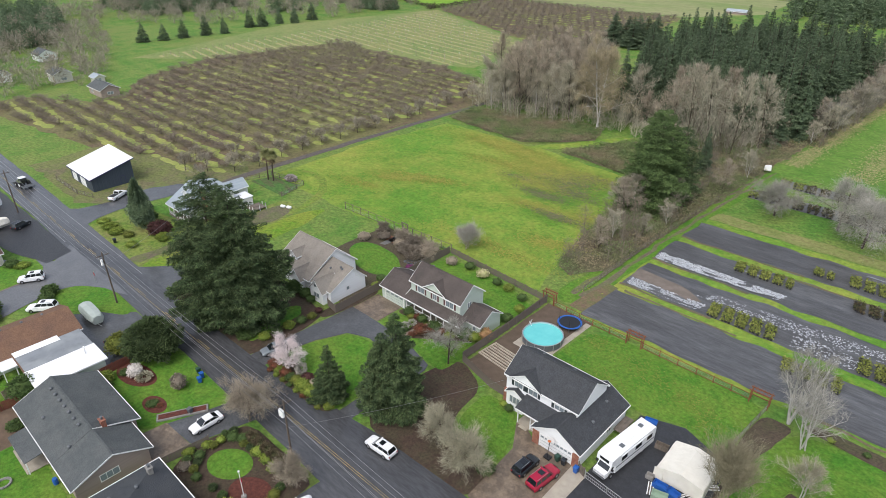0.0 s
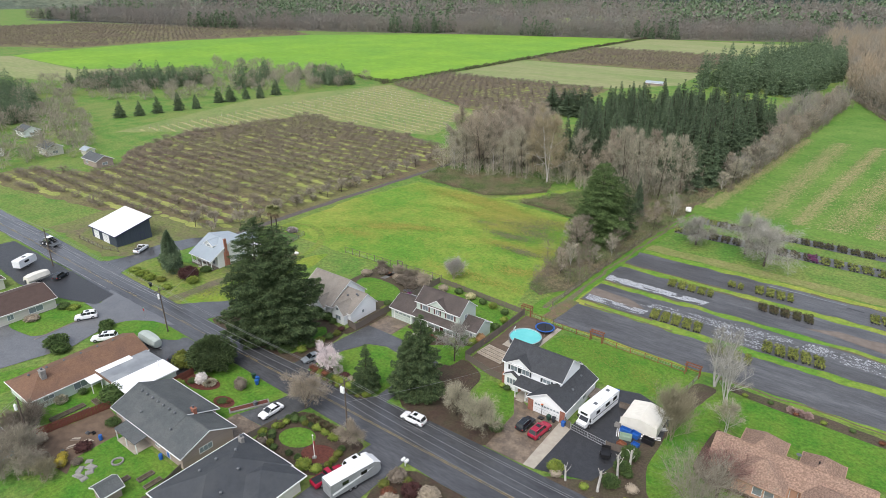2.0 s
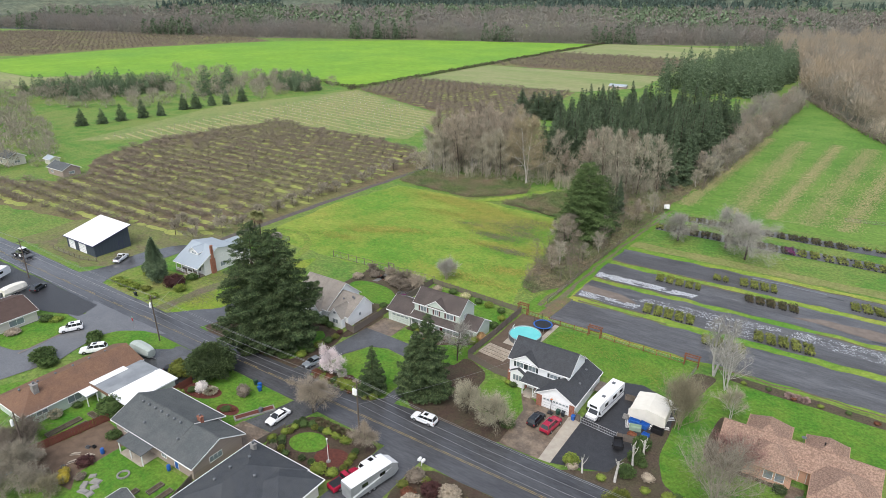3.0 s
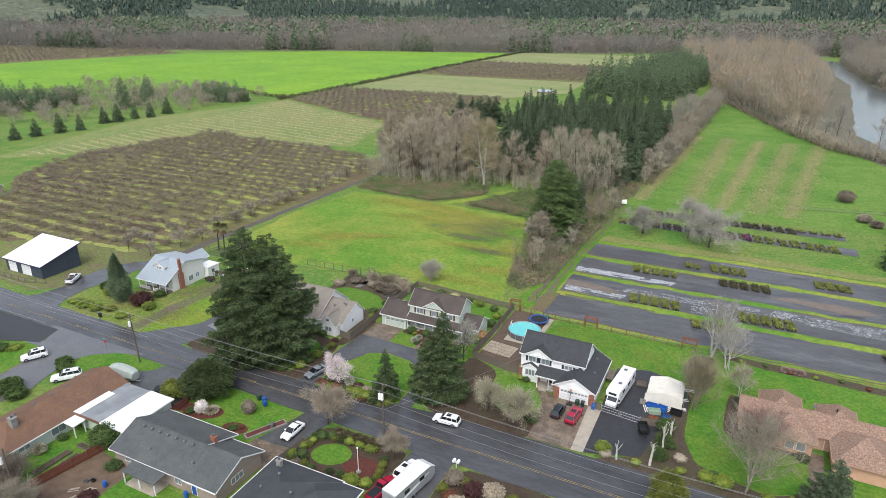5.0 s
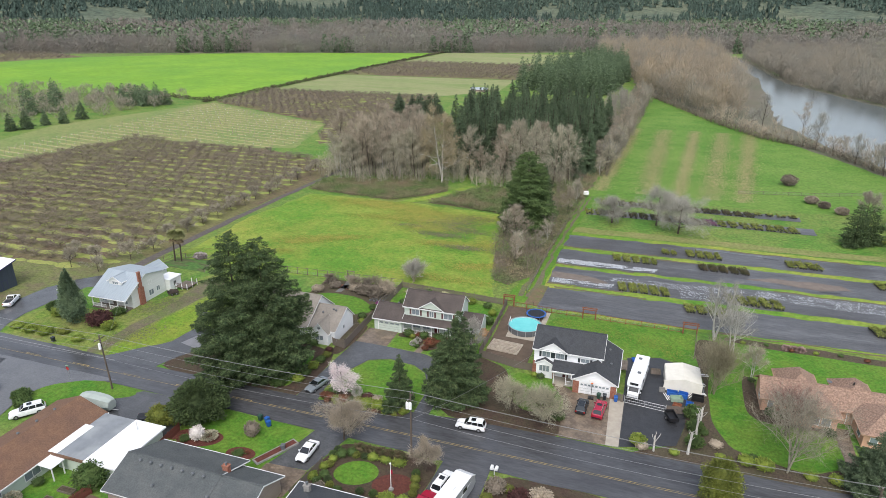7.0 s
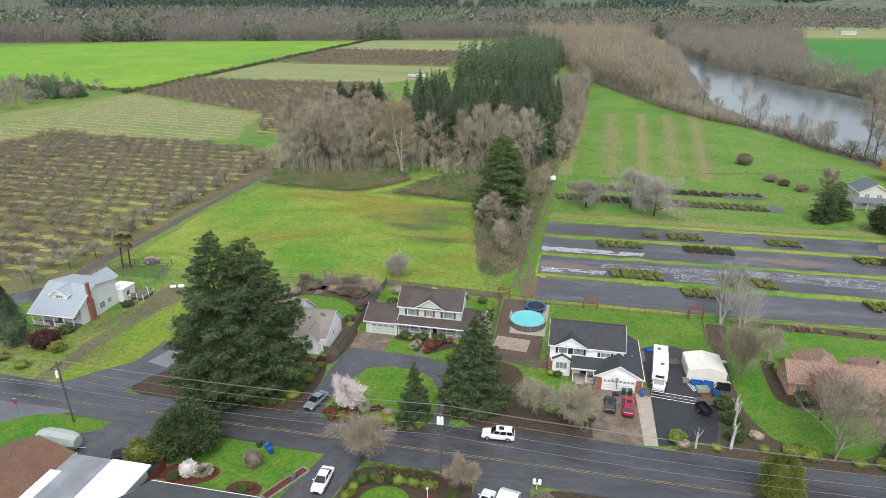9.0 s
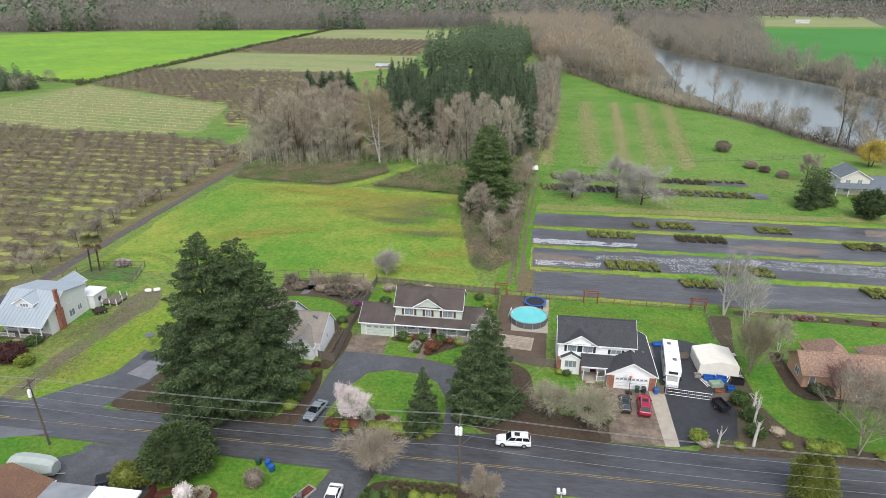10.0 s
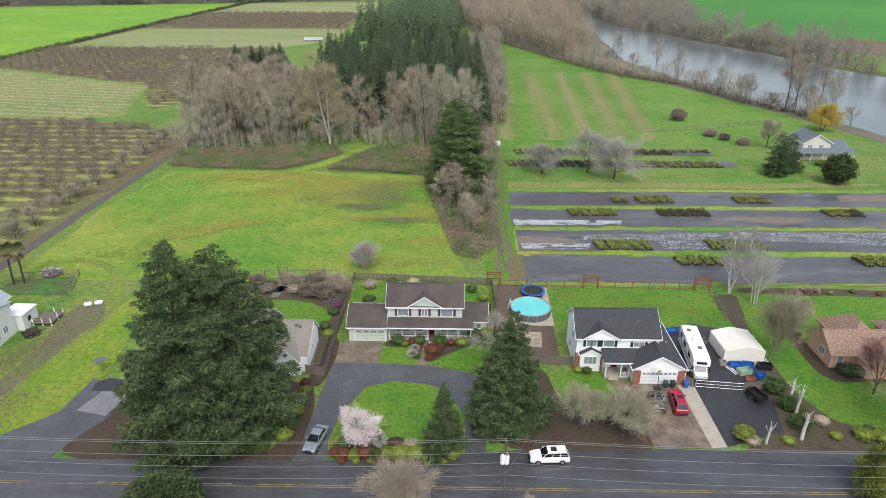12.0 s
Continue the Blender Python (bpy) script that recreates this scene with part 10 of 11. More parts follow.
def raised_bed(x, y, a, b, rot=0.0):
    ob = thing("raised_bed", pose(x, y, 0.06, 0, 0, rot), "long timber raised bed of dark soil", "raised bed", "raised beds")
    for q in ((-a, a, -b, -b + 0.08), (-a, a, b - 0.08, b), (-a, -a + 0.08, -b + 0.08, b - 0.08), (a - 0.08, a, -b + 0.08, b - 0.08)):
        part("side_board", Shape().box(*q, 0, 0.32), WOODGREY, ob)
    part("soil", Shape().box(-a + 0.08, a - 0.08, -b + 0.08, b - 0.08, 0.02, 0.26), SOIL, ob)


for q in ((-46.1, -30.7, 0.6, 3.0), (-44.0, -30.4, 0.55, 2.8), (-45, -26, 1.3, 0.5), (-19.5, -30.6, 0.5, 1.3), (-17.2, -30.7, 0.5, 1.4), (-21.5, -33.6, 0.5, 1.4), (-27.8, 29, 0.6, 3.6)):
    raised_bed(*q)
planter = thing("planter_border", pose(-21.6, -9.4, 0.08, 0, 0, 62), "long stone-edged planter of red mulch beside the drive", "planter")
part("edging", Shape().prism([(x, y) for x, y in rect(-3.6, 3.6, -0.75, 0.75)], 0, 0.25), STONE, planter)
part("mulch", Shape().prism([(x, y) for x, y in rect(-3.35, 3.35, -0.5, 0.5)], 0.2, 0.29), REDMULCH, planter)

# ---- garden shrubs ----
def shrubs(rows, group=""):
    for k, (x, y, a, h, m, lb) in enumerate(rows):
        n = int(min(2200, 350 + a * a * h * 260))
        shrub("shrub", lb, x, y, a, h, 700 + k + int(x * 7) % 97, m, n, max(0.13, min(0.3, a * 0.16)), group=group)


GR, RD, LM, GY = "rounded green evergreen shrub", "russet-red flowering shrub in a bed", "lime-green spring shrub in a garden bed", "leafless grey-brown shrub in a bed"
shrubs([(-15.6, 31.4, 1.1, 1.5, SHRUB, GR), (-13.4, 31.5, 0.8, 1.1, RUSTLEAF, RD), (-12.3, 31.6, 1.0, 1.4, SHRUB, GR), (-14.6, 30.9, 0.7, 0.9, GOLDSHRUB, LM), (-9.0, 31.3, 1.2, 1.6, SHRUB, GR), (-7.2, 31.4, 0.7, 1.0, RUSTLEAF, RD), (-5.4, 31.4, 1.0, 1.2, LIME, LM), (-3.4, 33.0, 1.3, 1.8, SHRUB, GR), (-1.6, 33.6, 1.1, 1.7, LIME, LM), (-0.6, 35.2, 1.2, 2.2, mat("apricot_bloom", (0.45, 0.25, 0.14), (0.2, 0.16, 0.05), 1.0, 0.85, island=0.3), "shrub in pale apricot bloom"),
        (-10.0, 29.0, 1.3, 1.5, RUSTLEAF, RD), (-8.9, 30.2, 0.8, 1.0, RUSTLEAF, RD), (-12.9, 29.6, 0.8, 1.0, TWIGGREY, GY), (-13.2, 28.0, 0.9, 1.1, TWIGGREY, GY), (-12.5, 27.6, 0.6, 0.7, SHRUB, GR), (-10.6, 27.2, 0.7, 0.7, RUSTLEAF, RD), (-6.4, 32, 0.6, 0.9, TWIGGREY, GY)])
shrubs([(-21.6, 6.2, 0.9, 1.0, RUSTLEAF, RD), (-20.4, 6.0, 0.9, 1.2, RUSTLEAF, RD), (-19.2, 5.9, 0.9, 1.0, LIME, LM), (-17.8, 6.1, 1.0, 1.3, RUSTLEAF, RD), (-16.4, 6.0, 0.9, 1.1, SHRUB, GR), (-15, 6.3, 1.1, 1.2, GOLDSHRUB, LM), (-13.4, 6.2, 1.3, 1.3, LIME, LM), (-11.6, 6.2, 1.3, 1.2, LIME, LM), (-10, 6.6, 1.1, 1.3, SHRUB, GR), (-20.6, 7.6, 1.0, 1.4, SHRUB, GR), (-14, 7.6, 1.1, 1.4, PLUM, "dark plum-leaved shrub in a bed"), (-12.2, 7.5, 1.0, 1.3, TWIGTAN, GY), (-6.8, 6.2, 0.9, 0.9, LIME, LM), (-21.6, 8.4, 0.7, 1.0, LIME, LM), (-16.2, 8.0, 1.0, 2.2, TWIGGREY, GY)])
shrubs([(-28.6, 9.2, 1.1, 1.2, LIME, LM), (-28.4, 11.6, 1.0, 1.1, SHRUB, GR), (-28.2, 14, 1.1, 1.3, LIME, LM), (-28.0, 16.4, 1.0, 1.2, SHRUB, GR), (-27.8, 18.6, 0.9, 1.0, GOLDSHRUB, LM), (-28.4, 20.6, 0.8, 0.9, PLUM, "dark plum-leaved shrub in a bed"), (-46.5, 8.2, 1.2, 2.0, YEW, GR), (-37.5, 21.5, 1.6, 2.4, SHRUB, GR), (-34.6, 22.2, 1.2, 1.7, SHRUB, GR), (-32.4, 21.8, 0.9, 1.2, SHRUB, GR), (-31.5, 7.4, 1.6, 1.1, SHRUB, GR), (-44.5, 9.2, 0.9, 1.0, LIME, LM)])
shrubs([(13.2, 24.2, 0.8, 1.0, SHRUB, GR), (12, 24.4, 0.7, 0.9, LIME, LM), (18.0, 13.0, 1.3, 1.1, SHRUB, GR), (14.6, 13.4, 0.8, 0.8, SHRUB, GR), (31, 10.4, 1.3, 1.6, LIME, LM), (31.6, 9.4, 1.0, 1.0, TWIGTAN, GY), (39.4, 12.6, 1.4, 1.7, SHRUB, GR), (39.6, 16.6, 1.4, 1.8, SHRUB, GR), (39.4, 20.4, 1.5, 2.0, SHRUB, GR), (40.8, 16, 0.9, 1.0, SHRUB, GR), (36.4, 9.6, 0.8, 0.7, LIME, LM), (43, 10.6, 0.8, 0.8, LIME, LM), (42.6, 13.4, 1.0, 1.0, TWIGTAN, GY), (46.6, 10.6, 1.2, 1.3, LIME, LM), (49, 10.4, 1.4, 1.4, LIME, LM), (55.2, 10.0, 1.0, 0.9, LIME, LM), (58.6, 10.3, 1.2, 1.0, LIME, LM), (47.6, 11.4, 0.9, 1.2, SHRUB, GR), (52.4, 24.9, 1.5, 1.4, YEW, GR), (54.0, 24.6, 1.2, 1.3, YEW, GR), (60, 22.2, 1.1, 0.9, YEW, GR), (50.0, 35.2, 0.7, 0.7, YEW, GR)])
shrubs([(-35.2, -10.4, 1.2, 2.2, mat("white_magnolia", (0.72, 0.68, 0.64), (0.6, 0.55, 0.52), 1.0, 0.8, island=0.2), "small star magnolia in white bloom"), (-33.4, -9.8, 1.3, 1.1, TWIGPALE, GY), (-36.8, -11.4, 0.9, 0.9, SHRUB, GR), (-26.8, -11.6, 1.0, 0.5, SHRUB, GR), (-25.6, -11.0, 0.5, 0.4, RUSTLEAF, RD), (-37.6, -14.4, 1.6, 1.3, LIME, LM), (-35.6, -15, 1.2, 1.1, SHRUB, GR), (-27.4, -7, 1.2, 2.6, TWIGRUST, GY),
        (-12.9, -10.2, 0.8, 1.0, LIME, LM), (-13.6, -12.6, 0.9, 1.1, LIME, LM), (-12.0, -11.8, 0.8, 0.9, SHRUB, GR), (-11.6, -7.0, 0.9, 1.2, SHRUB, GR), (-10.2, -6.2, 0.9, 1.2, SHRUB, GR), (-12.4, -8.4, 0.7, 0.9, LIME, LM), (-11.6, -14.2, 0.9, 0.9, TWIGRUST, GY), (-8.8, -14.0, 0.7, 0.8, SHRUB, GR), (-1.4, -13.9, 1.3, 1.4, LIME, LM), (0.8, -13.2, 1.0, 1.0, LIME, LM), (1.0, -8.6, 0.8, 0.9, GOLDSHRUB, LM), (1.4, -10, 0.7, 0.8, GOLDSHRUB, LM), (-6.8, -6.0, 1.0, 1.0, LIME, LM), (-4.8, -5.9, 1.0, 0.9, LIME, LM), (-2.6, -6.0, 1.1, 0.9, LIME, LM),
        (12.4, -6.6, 1.5, 1.6, TWIGRUST, GY), (11.6, -9, 0.9, 1.0, GOLDSHRUB, LM), (14.2, -6.4, 0.9, 1.0, GOLDSHRUB, LM), (16, -7.6, 1.6, 1.4, PLUM, "dark plum-leaved shrub in a bed"), (18.8, -6.8, 1.7, 1.5, TWIGTAN, GY), (20.6, -8, 0.8, 0.9, LIME, LM), (13.4, -10, 1.2, 1.0, RUSTLEAF, RD), (22, -7, 1.1, 1.0, GOLDSHRUB, LM), (15, -11.5, 1.6, 1.4, TWIGTAN, GY)])
shrubs([(-71.4, -11, 1.6, 1.7, SHRUB, GR), (-69.4, -12.4, 1.4, 1.5, SHRUB, GR), (-72, -21.5, 2.4, 2.4, SHRUB, GR), (-69, -22, 1.8, 1.6, SHRUB, GR), (-50.2, -30, 1.2, 1.5, TWIGPALE, GY), (-50, -26.2, 0.9, 1.0, SHRUB, GR), (-88.6, -12.8, 1.4, 1.4, SHRUB, GR), (-86.8, -11.4, 1.5, 0.8, LIME, LM), (-88.5, -20, 1.6, 1.1, TWIGTAN, GY), (-92, 16.5, 2.4, 1.9, LIME, LM), (-95.5, 18, 2.2, 1.8, SHRUB, GR), (-89.5, 17, 1.8, 1.7, SHRUB, GR), (-80.5, 15.2, 2.6, 3.0, PLUM, "large dark plum-leaved shrub"), (-77, 14.2, 1.5, 1.7, LIME, LM), (-88, 8.4, 1.6, 1.2, LIME, LM), (-92, 8.6, 1.8, 1.0, LIME, LM), (-84.5, 9.6, 1.2, 1.1, GOLDSHRUB, LM), (-96, 8.8, 1.5, 0.8, LIME, LM), (-79, 8, 1.2, 1.2, LIME, LM), (-80.6, 20.6, 1.6, 1.2, SHRUB, GR), (-34, -33.5, 1.4, 1.0, PLUM, "dark plum-leaved shrub in a bed"), (-36.5, -27.2, 1.3, 1.0, SHRUB, GR), (-32, -26.8, 0.8, 0.7, SHRUB, GR), (-47.5, -36.6, 1.7, 2.2, TWIGTAN, GY), (-49.6, -35.2, 1.6, 1.6, SHRUB, GR)])
shrubs([(-18.4, 51.6, 1.1, 1.4, SHRUB, GR), (-22.4, 50.4, 1.2, 1.6, TWIGTAN, GY), (-14.4, 51.0, 1.3, 1.5, mat("cream_bloom", (0.5, 0.46, 0.28), (0.3, 0.32, 0.12), 1.0, 0.85, island=0.3), "shrub in cream bloom"), (-10.4, 50.6, 1.0, 1.3, SHRUB, GR), (-7.4, 50.4, 1.1, 1.3, LIME, LM), (-3.4, 49.4, 1.0, 1.3, SHRUB, GR), (-1.4, 46, 1.0, 1.5, LIME, LM), (-1.2, 42, 1.1, 1.6, SHRUB, GR), (-22, 44.8, 1.2, 1.4, SHRUB, GR), (-23.8, 42.4, 1.0, 1.2, TWIGTAN, GY), (-30.4, 47.2, 2.2, 2.2, TWIGRUST, "sprawling leafless reddish shrub"), (-33.4, 47.8, 2.0, 2.0, TWIGRUST, "sprawling leafless reddish shrub"), (-27.4, 43, 0.8, 1.0, HEATH, "low heather with pink flowers"), (-27.8, 40.6, 1.0, 1.1, SHRUB, GR), (-28.4, 36, 1.0, 1.2, SHRUB, GR), (-27.2, 33.6, 1.0, 0.9, LIME, LM), (-41.5, 48.6, 1.4, 1.4, TWIGRUST, GY), (-36.4, 48.6, 1.3, 1.2, TWIGTAN, GY), (-44.5, 45.4, 1.4, 1.5, TWIGTAN, GY)])
shrubs([(79.5, 189, 3.0, 4.2, TWIGRUST, "lone leafless bush in the river field"), (83, 165, 2.2, 2.5, TWIGTAN, GY), (86, 160, 1.8, 2.2, TWIGRUST, GY), (90, 154, 2.0, 2.4, TWIGTAN, GY), (104, 131, 1.8, 1.6, LIME, LM), (95, 127, 1.6, 1.2, LIME, LM)])
for k, (x, y) in enumerate(((-9.4, -5.2), (-7.8, -5.2), (-6.2, -5.1), (-4.6, -5.1), (-3.0, -5.0))):
    shrub("hedge_plant", "olive-brown clipped hedge along the road", x, y, 1.2, 1.3, 900 + k, POTTEDDARK, 1600, 0.22, 0.8, "roadside hedge")
for k in range(9):
    shrub("border_plant", "small shrub in the soil border", 50 + k * 4.4, 49.9 + 0.5 * math.sin(k * 2), 0.55, 0.6, 920 + k, (LIME, SHRUB, RUSTLEAF)[k % 3], 220, 0.14, group="soil border plants")
for k in range(3):
    ob = thing("boulder", pose(58 + 1.3 * k, 50.2, 0.05), "pinkish boulder in the soil border", "stone")
    part("rock", blob("rock", 0.6, 0.5, 0.7, 940 + k, 260, 0.4, mat("pink_stone", (0.35, 0.25, 0.22), (0.28, 0.2, 0.18), 2.0, 0.9), 0.0, 0.2, 0.9), None, ob)

# ---- nursery stock ----
def stock(x0, x1, y0, y1, gap, h, material, seed, label, skip=0.04, n=16):
    g = np.random.default_rng(seed)
    pts, pv, pf = [], [], []
    row = 0
    for x in np.arange(x0, x1, gap):
        row += 1
        if row % 4 == 0:
            continue
        for y in np.arange(y0, y1, gap * 0.8):
            if g.uniform() < skip:
                continue
            px, py = x + g.normal(0, 0.05) + (y - y0) * -0.18, y + g.normal(0, 0.05)
            hh = h * g.uniform(0.7, 1.2)
            q = g.normal(0, 1, (n, 3))
            q /= np.linalg.norm(q, axis=1, keepdims=True)
            pts.append(q * [gap * 0.5, gap * 0.45, hh * 0.5] + [px, py, 0.3 + hh * 0.45])
            b = len(pv) * 1
            r = gap * 0.3
            pv += [(px - r, py - r, 0.07), (px + r, py - r, 0.07), (px + r, py + r, 0.07), (px - r, py + r, 0.07), (px - r * 1.15, py - r * 1.15, 0.38), (px + r * 1.15, py - r * 1.15, 0.38), (px + r * 1.15, py + r * 1.15, 0.38), (px - r * 1.15, py + r * 1.15, 0.38)]
            pf += [(b, b + 1, b + 5, b + 4), (b + 1, b + 2, b + 6, b + 5), (b + 2, b + 3, b + 7, b + 6), (b + 3, b, b + 4, b + 7), (b + 4, b + 5, b + 6, b + 7)]
    v, f = leafset(np.vstack(pts), gap * 0.5, 0.2, seed)
    ob = thing("potted_plants", Matrix(), label, "potted plants", "nursery stock")
    tagged(part("foliage", soup("foliage", v, f, material), None, ob), kind="stuff")
    tagged(part("pot", soup("pot", np.array(pv), np.array(pf), POT), None, ob), kind="stuff")


PG, PB = "block of green potted nursery shrubs in black pots", "block of dormant brownish potted plants in black pots"
for k, (x0, x1, y0, y1, m, lb) in enumerate(((34.4, 37.8, 97.4, 100, POTTED, PG), (41, 49.5, 97.4, 101.4, POTTED, PG), (66, 74, 97.6, 102, POTTED, PG), (22, 33, 88.3, 92, POTTED, PG), (43.8, 55, 88.3, 91.8, POTTEDDARK, PB), (84.5, 88.5, 89, 92.6, POTTED, PG), (88.8, 93, 89, 92.8, POTTEDDARK, PB), (24.6, 36.8, 68.7, 73, POTTED, PG), (49, 61, 69.2, 73.4, POTTED, PG), (39.8, 48, 61.4, 65.2, POTTED, PG), (77, 84, 61.6, 65.6, POTTED, PG))):
    stock(x0, x1, y0, y1, 0.62, 0.58, m, 1000 + k, lb)
for k, (x0, x1, y0, y1, m) in enumerate(((13.5, 20, 141, 145.6, POTTED), (20, 50, 141, 145.6, POTTEDDARK), (50, 63, 141, 145.6, POTTEDDARK), (63, 75, 144, 145.8, POTTED), (10.2, 14, 128, 133.4, POTTED), (14, 40, 128, 133.4, POTTEDDARK), (48, 51, 128, 133.4, HEATH), (51, 74, 128, 133.4, POTTED), (40, 48, 128, 133.4, POTTEDDARK))):
    stock(x0, x1, y0, y1, 0.85, 0.45, m, 1020 + k, PB if m is POTTEDDARK else PG, 0.2, 9)


def film(poly, n, seed, size, label):
    g = np.random.default_rng(seed)
    spots = []
    xs, ys = [p[0] for p in poly], [p[1] for p in poly]
    while len(spots) < n:
        x, y = g.uniform(min(xs), max(xs)), g.uniform(min(ys), max(ys))
        if inside(x, y, poly) and noise.noise((x * 0.25, y * 0.8, seed)) > -0.25:
            spots.append((x, y, 0.1 + g.uniform(0, 0.06)))
    v, f = leafset(np.array(spots), size, 0.9, seed)
    v[:, 2] = np.clip(v[:, 2], 0.1, None)
    tagged(new("torn_film", soup("torn_film", v, f, TORN)), label, "plastic film", kind="stuff")


film([(7.4, 81.9), (32, 82.6), (33, 85), (7.4, 85.2)], 3000, 51, 0.28, "shreds of torn white plastic film")
film([(8, 68.7), (22, 68.8), (23, 71.4), (8, 71.4)], 840, 52, 0.28, "shreds of torn white plastic film")
film([(20, 73.6), (36, 73.4), (60, 75.4), (60, 78.4), (24, 76.5)], 840, 53, 0.28, "shreds of torn white plastic film")
film([(38, 69), (49, 69.2), (50, 73), (38, 74)], 320, 54, 0.28, "shreds of torn white plastic film")
film([(56, 74.5), (102, 71), (102, 79), (56, 78.6)], 1800, 55, 0.28, "shreds of torn white plastic film")
for k, pts in enumerate(([(24, 89), (28, 89), (28, 89.5), (23, 89.6)], [(70, 82.6), (75, 83), (74.5, 83.6), (70, 83.3)], [(42, 104), (60, 103.6), (60, 103.9), (43, 104.4)], [(60, 102), (64, 102), (64, 102.6), (60.4, 102.8)], [(80, 54.8), (95, 55), (95, 63), (82, 62)])):
    patch("cloth_patch", pts, 0.1, (FLATGREY, BLACKTOP, FLATGREY, BLACKTOP, FABRIC)[k], "odd lighter patch of ground cloth", "ground cloth", 0.3, 1.5, k)

# vegetable garden behind the cottage
for r in range(5):
    for k in range(4):
        ob = thing("seed_tray", pose(-30.2 + 0.9 * k + 0.2 * r, 44.4 + 1.05 * r, 0.06), "round dark planter ring in the vegetable patch", "planter", "vegetable patch rings")
        part("rim", Shape().lathe(0, 0, [(0.32, 0), (0.34, 0.25), (0.28, 0.25), (0.28, 0.1)], 8), GREYBIN, ob)
patch("clay_bed", [(-42, 48.2), (-33.5, 48.4), (-33, 50.8), (-42, 50.6)], 0.07, mat("orange_clay", (0.26, 0.13, 0.08), (0.2, 0.1, 0.065), 1.0, 0.95, 0.5, 5.0), "orange clay planting bed", "soil", 0.3, 1)
for k in range(12):
    ob = thing("planter_ring", pose(-41.2 + (k % 6) * 1.45, 48.9 + (k // 6) * 1.1, 0.07), "dark planter ring in the clay bed", "planter", "clay bed rings")
    part("rim", Shape().lathe(0, 0, [(0.3, 0), (0.3, 0.2), (0.22, 0.2), (0.22, 0.1)], 8), BLACK, ob)

for k, (x, y, h, r) in enumerate(((-37.4, 50.6, 2.4, 2.2), (-33.0, 50.4, 2.6, 2.6), (-29.6, 51.2, 2.2, 2.2), (-44.0, 50.8, 2.0, 1.8), (-27.6, 48.4, 2.4, 1.9), (-31.4, 47.0, 1.9, 2.1))):
    bare_tree("berry_canes", "tangled leafless berry canes by the garden fence", pose(x, y, 0.05), 980 + k, h, r, TWIGTAN, (TWIGTAN, TWIGRUST)[k % 2], group="berry canes", category="shrub", stems=6, limbs=6, subs=5, twigs=6, up=0.5, fork=0.06, trunk=0.04, fat=1.3, cloud=2600, droop=0.08)
gate = thing("garden_gate", pose(-39.6, 53.4, 0.04), "tall dark timber gate frame in the deer fence", "gate")
for a in (-0.9, 0.9):
    part("post", Shape().box(a - 0.08, a + 0.08, -0.08, 0.08, 0, 2.5), WOODGREY, gate)
part("lintel", Shape().box(-1.1, 1.1, -0.09, 0.09, 2.5, 2.66), WOODGREY, gate)
part("gate_leaf", Shape().box(-0.8, 0.8, -0.03, 0.03, 0.15, 1.5), WOODGREY, gate)
patch("garden_path", [(-40.4, 53), (-39, 53), (-38.6, 50), (-38.9, 46.6), (-40.3, 46.2), (-40.1, 50)], 0.07, GRAVEL, "gravel path from the gate to the back lawn", "path", 0.2, 1)
for k in range(6):
    bed = thing("planting_row", pose(-30.6 + 0.75 * k, 47.8, 0.05, 0, 0, -6), "narrow dark planting row with grey hoops", "garden bed", "vegetable rows")
    part("ridge", Shape().hexa([(-0.28, -2.6, 0), (0.28, -2.6, 0), (0.28, 2.6, 0), (-0.28, 2.6, 0)], [(-0.16, -2.5, 0.22), (0.16, -2.5, 0.22), (0.16, 2.5, 0.22), (-0.16, 2.5, 0.22)]), SOIL, bed)
    part("edging_board", Shape().box(0.3, 0.34, -2.6, 2.6, 0, 0.3), WOODGREY, bed)

# clipped balls round the little lawn, and the island bed
for k, (x, y) in enumerate(((-12.6, -6.2), (-12.9, -7.4), (-12.2, -9.6), (-11.0, -12.6), (-12.4, -13.4), (-10.2, -13.6), (-5.6, -13.4), (-3.6, -13.2), (-9.4, -6.6), (-8.0, -6.4), (0.6, -7.4), (1.6, -11.4))):
    shrub("clipped_ball", "small clipped round evergreen in the garden", x, y, 0.62, 0.95, 1100 + k, (YEW, SHRUB, GOLDSHRUB)[k % 3], 700, 0.12, group="clipped garden balls", lumps=0.08)
for k in range(26):
    x = -21.8 + k * 0.6
    shrub("bedding_plant", "low colourful plant in the island bed", x, 5.4 + 0.5 * math.sin(k * 2.1) + (0.8 if k % 3 == 0 else 0), 0.5, 0.6, 1130 + k, (LIME, SHRUB, RUSTLEAF, GOLDSHRUB, LIME)[k % 5], 260, 0.13, group="island bed plants")

# rough corner of the garden behind the bungalows
FORSYTHIA = mat("forsythia_bloom", (0.42, 0.33, 0.04), (0.26, 0.22, 0.06), 1.0, 0.85, island=0.3)
shrubs([(-32.6, -37.6, 1.0, 1.8, FORSYTHIA, "sprawling shrub in yellow spring bloom"), (-34.2, -36.6, 0.8, 1.3, FORSYTHIA, "sprawling shrub in yellow spring bloom"), (-31.2, -35.8, 0.9, 1.0, TWIGRUST, GY), (-41.5, -37.2, 1.2, 1.6, TWIGTAN, GY), (-35.8, -39.2, 1.3, 1.8, TWIGRUST, GY)])
bare_tree("bare_tree", "tangled leafless tree in the rough garden corner", pose(-38.6, -40.6, 0.05), 951, 5.6, 3.6, TWIG, TWIG, stems=4, limbs=9, subs=7, twigs=8, up=0.8, fork=0.1, trunk=0.1, fat=1.1, cloud=6000)
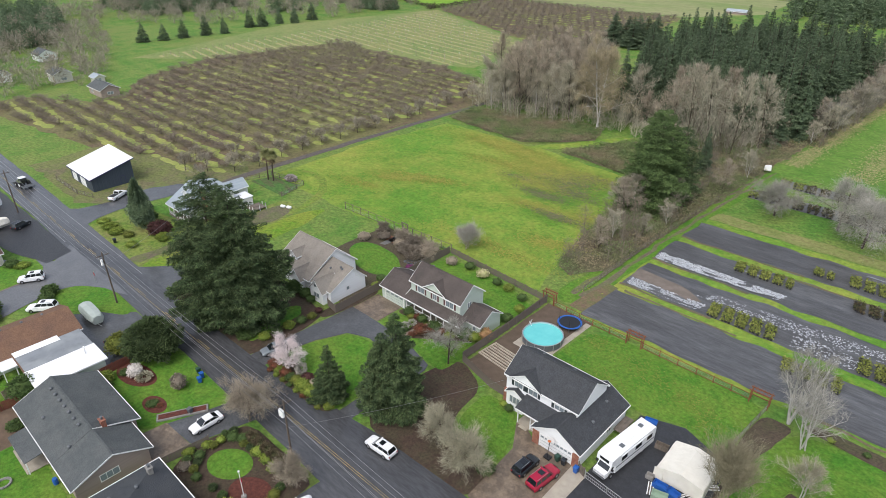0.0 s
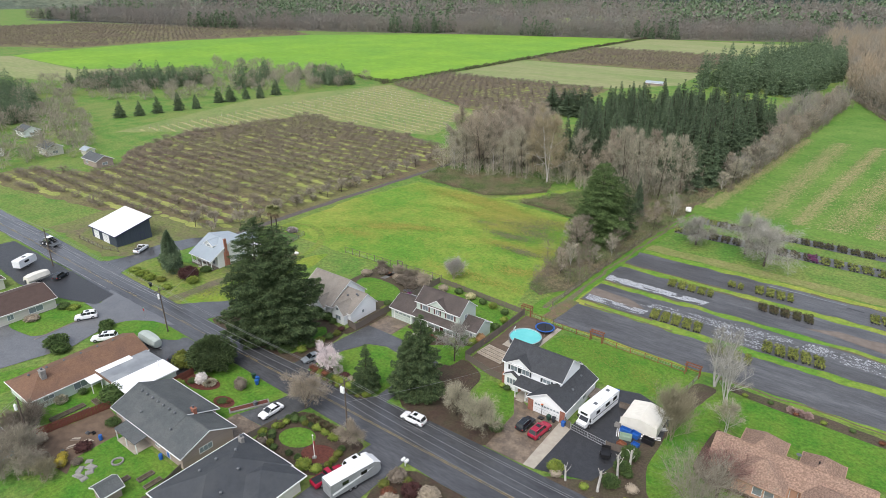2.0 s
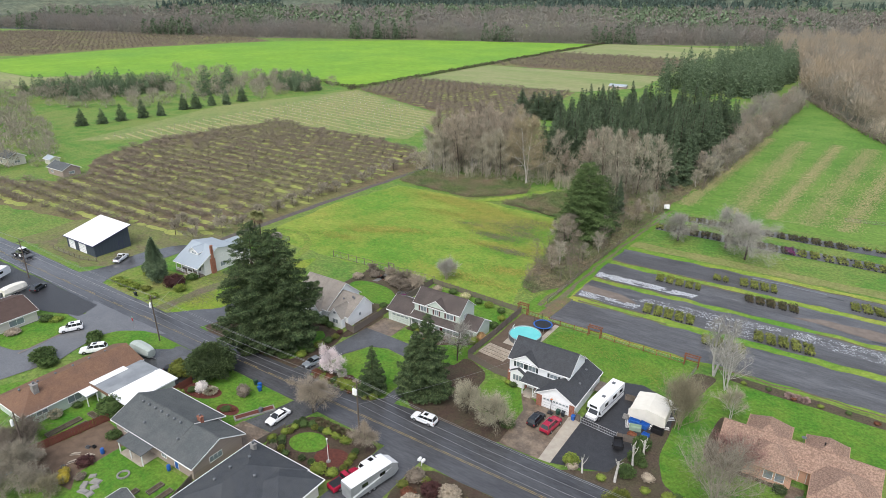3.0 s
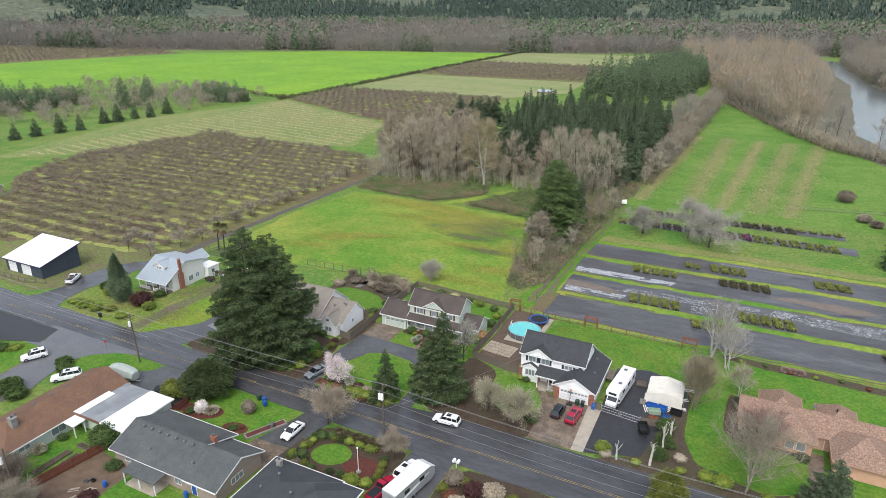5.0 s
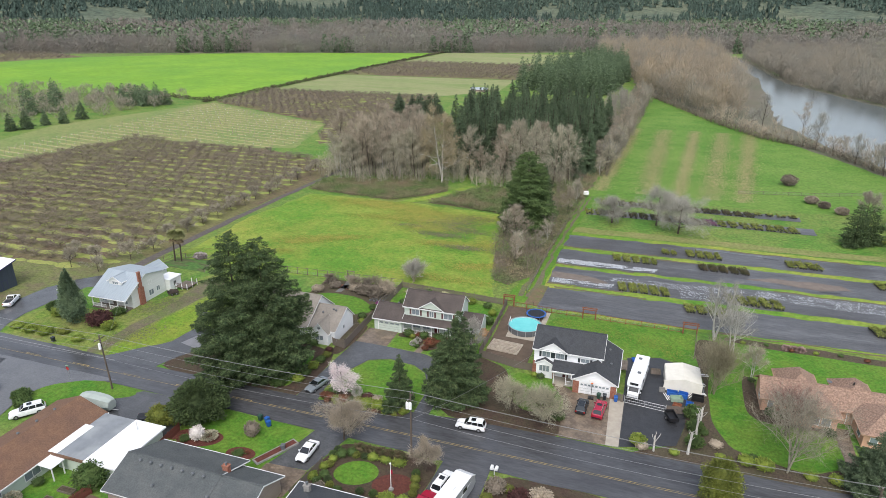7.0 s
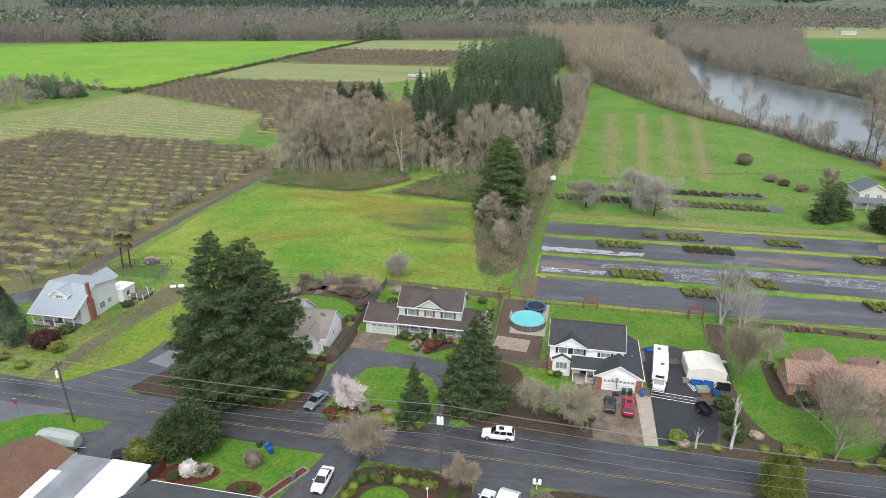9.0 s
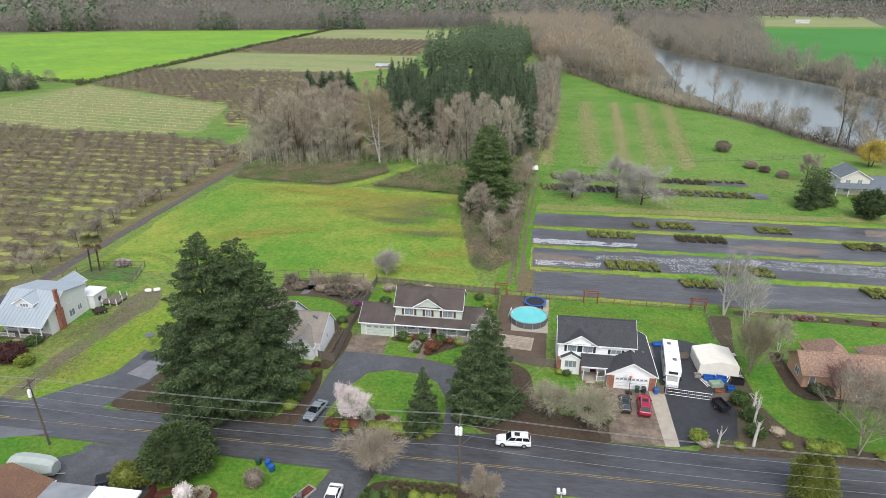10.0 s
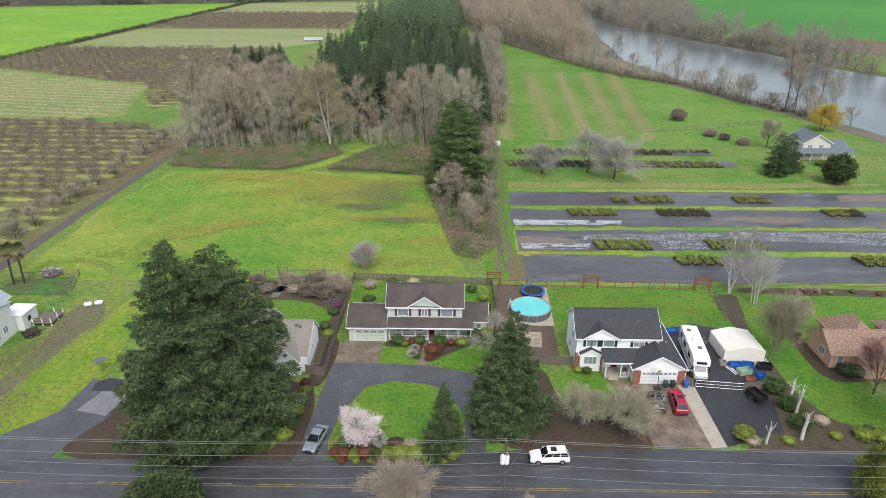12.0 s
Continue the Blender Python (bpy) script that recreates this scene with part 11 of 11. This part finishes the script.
bare_tree("bare_tree", "leafless shrubby tree by the board fence", pose(-45.5, -39.6, 0.05), 952, 4.6, 2.8, TWIG, TWIGRUST, stems=4, limbs=8, subs=6, twigs=8, up=0.9, fork=0.1, trunk=0.08, fat=1.1, cloud=4500)
for k, (x, y, h, r) in enumerate(((-34.5, -41.5, 3.6, 2.6), (-41.8, -42.4, 4.2, 3.0), (-31.6, -40.2, 2.6, 2.0), (-37.0, -44.6, 3.8, 2.8), (-46.8, -36.2, 4.4, 3.0))):
    bare_tree("bare_tree", "tangled leafless brush in the rough garden", pose(x, y, 0.05), 970 + k, h, r, TWIG, (TWIG, TWIGRUST, TWIGWILLOW)[k % 3], group="rough garden brush", stems=5, limbs=7, subs=6, twigs=7, up=0.8, fork=0.08, trunk=0.06, fat=1.2, cloud=3500)
for k, (x, y, a, b, r) in enumerate(((-28.6, -34.8, 0.9, 0.6, 20), (-27.6, -35.6, 0.7, 0.5, 70), (-29.4, -36.2, 0.8, 0.5, 130), (-30.2, -34.4, 0.6, 0.4, 50), (-28.2, -37.0, 0.9, 0.5, 15), (-26.8, -36.8, 0.6, 0.5, 95))):
    ob = thing("stone_slab", pose(x, y, 0.06, 0, 0, r), "loose pale stone slab at the lawn edge", "stone", "loose stone slabs")
    part("slab", Shape().hexa([(-a, -b, 0), (a * 0.9, -b, 0), (a, b * 0.8, 0), (-a * 0.8, b, 0)], [(-a * 0.9, -b * 0.9, 0.18), (a * 0.8, -b * 0.85, 0.2), (a * 0.9, b * 0.7, 0.16), (-a * 0.7, b * 0.9, 0.2)]), STONE, ob)
for k, (x, y, r) in enumerate(((-35.4, -32.0, 15), (-36.2, -34.6, 70), (-37.6, -33.2, 40))):
    ob = thing("lumber_pile", pose(x, y, 0.07, 0, 0, r), "small heap of grey boards and garden scrap", "lumber")
    for j in range(5):
        part("board", Shape().box(-0.8 + 0.1 * j, 0.8, -0.3 + 0.13 * j, -0.2 + 0.13 * j, 0.05 * (j % 3), 0.05 * (j % 3) + 0.05), WOODGREY if j % 2 else PALETIMBER, ob)
for k, (x, y) in enumerate(((-36.6, -30.6), (-37.4, -31.2), (-34.6, -33.4), (-36.0, -36.0))):
    crate("garden_tub", "dark plastic garden tub with soil", x, y, 0.3, 0.25, 0.35, (BLACK, GREYBIN)[k % 2], 25 * k, 0.07)

bare_tree("bare_tree", "round pale leafless shrub behind the garden fence", pose(-24.6, 57.6, 0.03), 955, 4.4, 3.0, TWIGTAN, TWIGGREY, stems=5, limbs=9, subs=7, twigs=8, up=0.9, fork=0.08, trunk=0.07, fat=1.2, cloud=7000)
bare_tree("willow_tree", "golden weeping willow by the river house", pose(126, 173, 0), 961, 10, 5.4, BARK, mat("golden_willow", (0.5, 0.38, 0.07), (0.4, 0.31, 0.07), 0.6, 0.9, island=0.3), stems=2, limbs=14, subs=7, twigs=8, up=0.5, fork=0.2, trunk=0.25, droop=0.25, fat=3.0, cloud=6000)
bare_tree("bare_tree", "leafless garden tree by the riverside house", pose(96, 150, 0), 962, 9, 4.2, BARK, TWIG, limbs=13, subs=6, twigs=7, up=0.8, fork=0.2, trunk=0.2, fat=2.0, cloud=4000)
bare_tree("bare_tree", "tall ivy-stemmed leafless tree on the river bank", pose(128, 206, 0), 963, 27, 6.5, BARK, TWIGTAN, limbs=14, subs=6, twigs=6, up=1.0, fork=0.35, trunk=0.4, fat=2.0, cloud=5000)
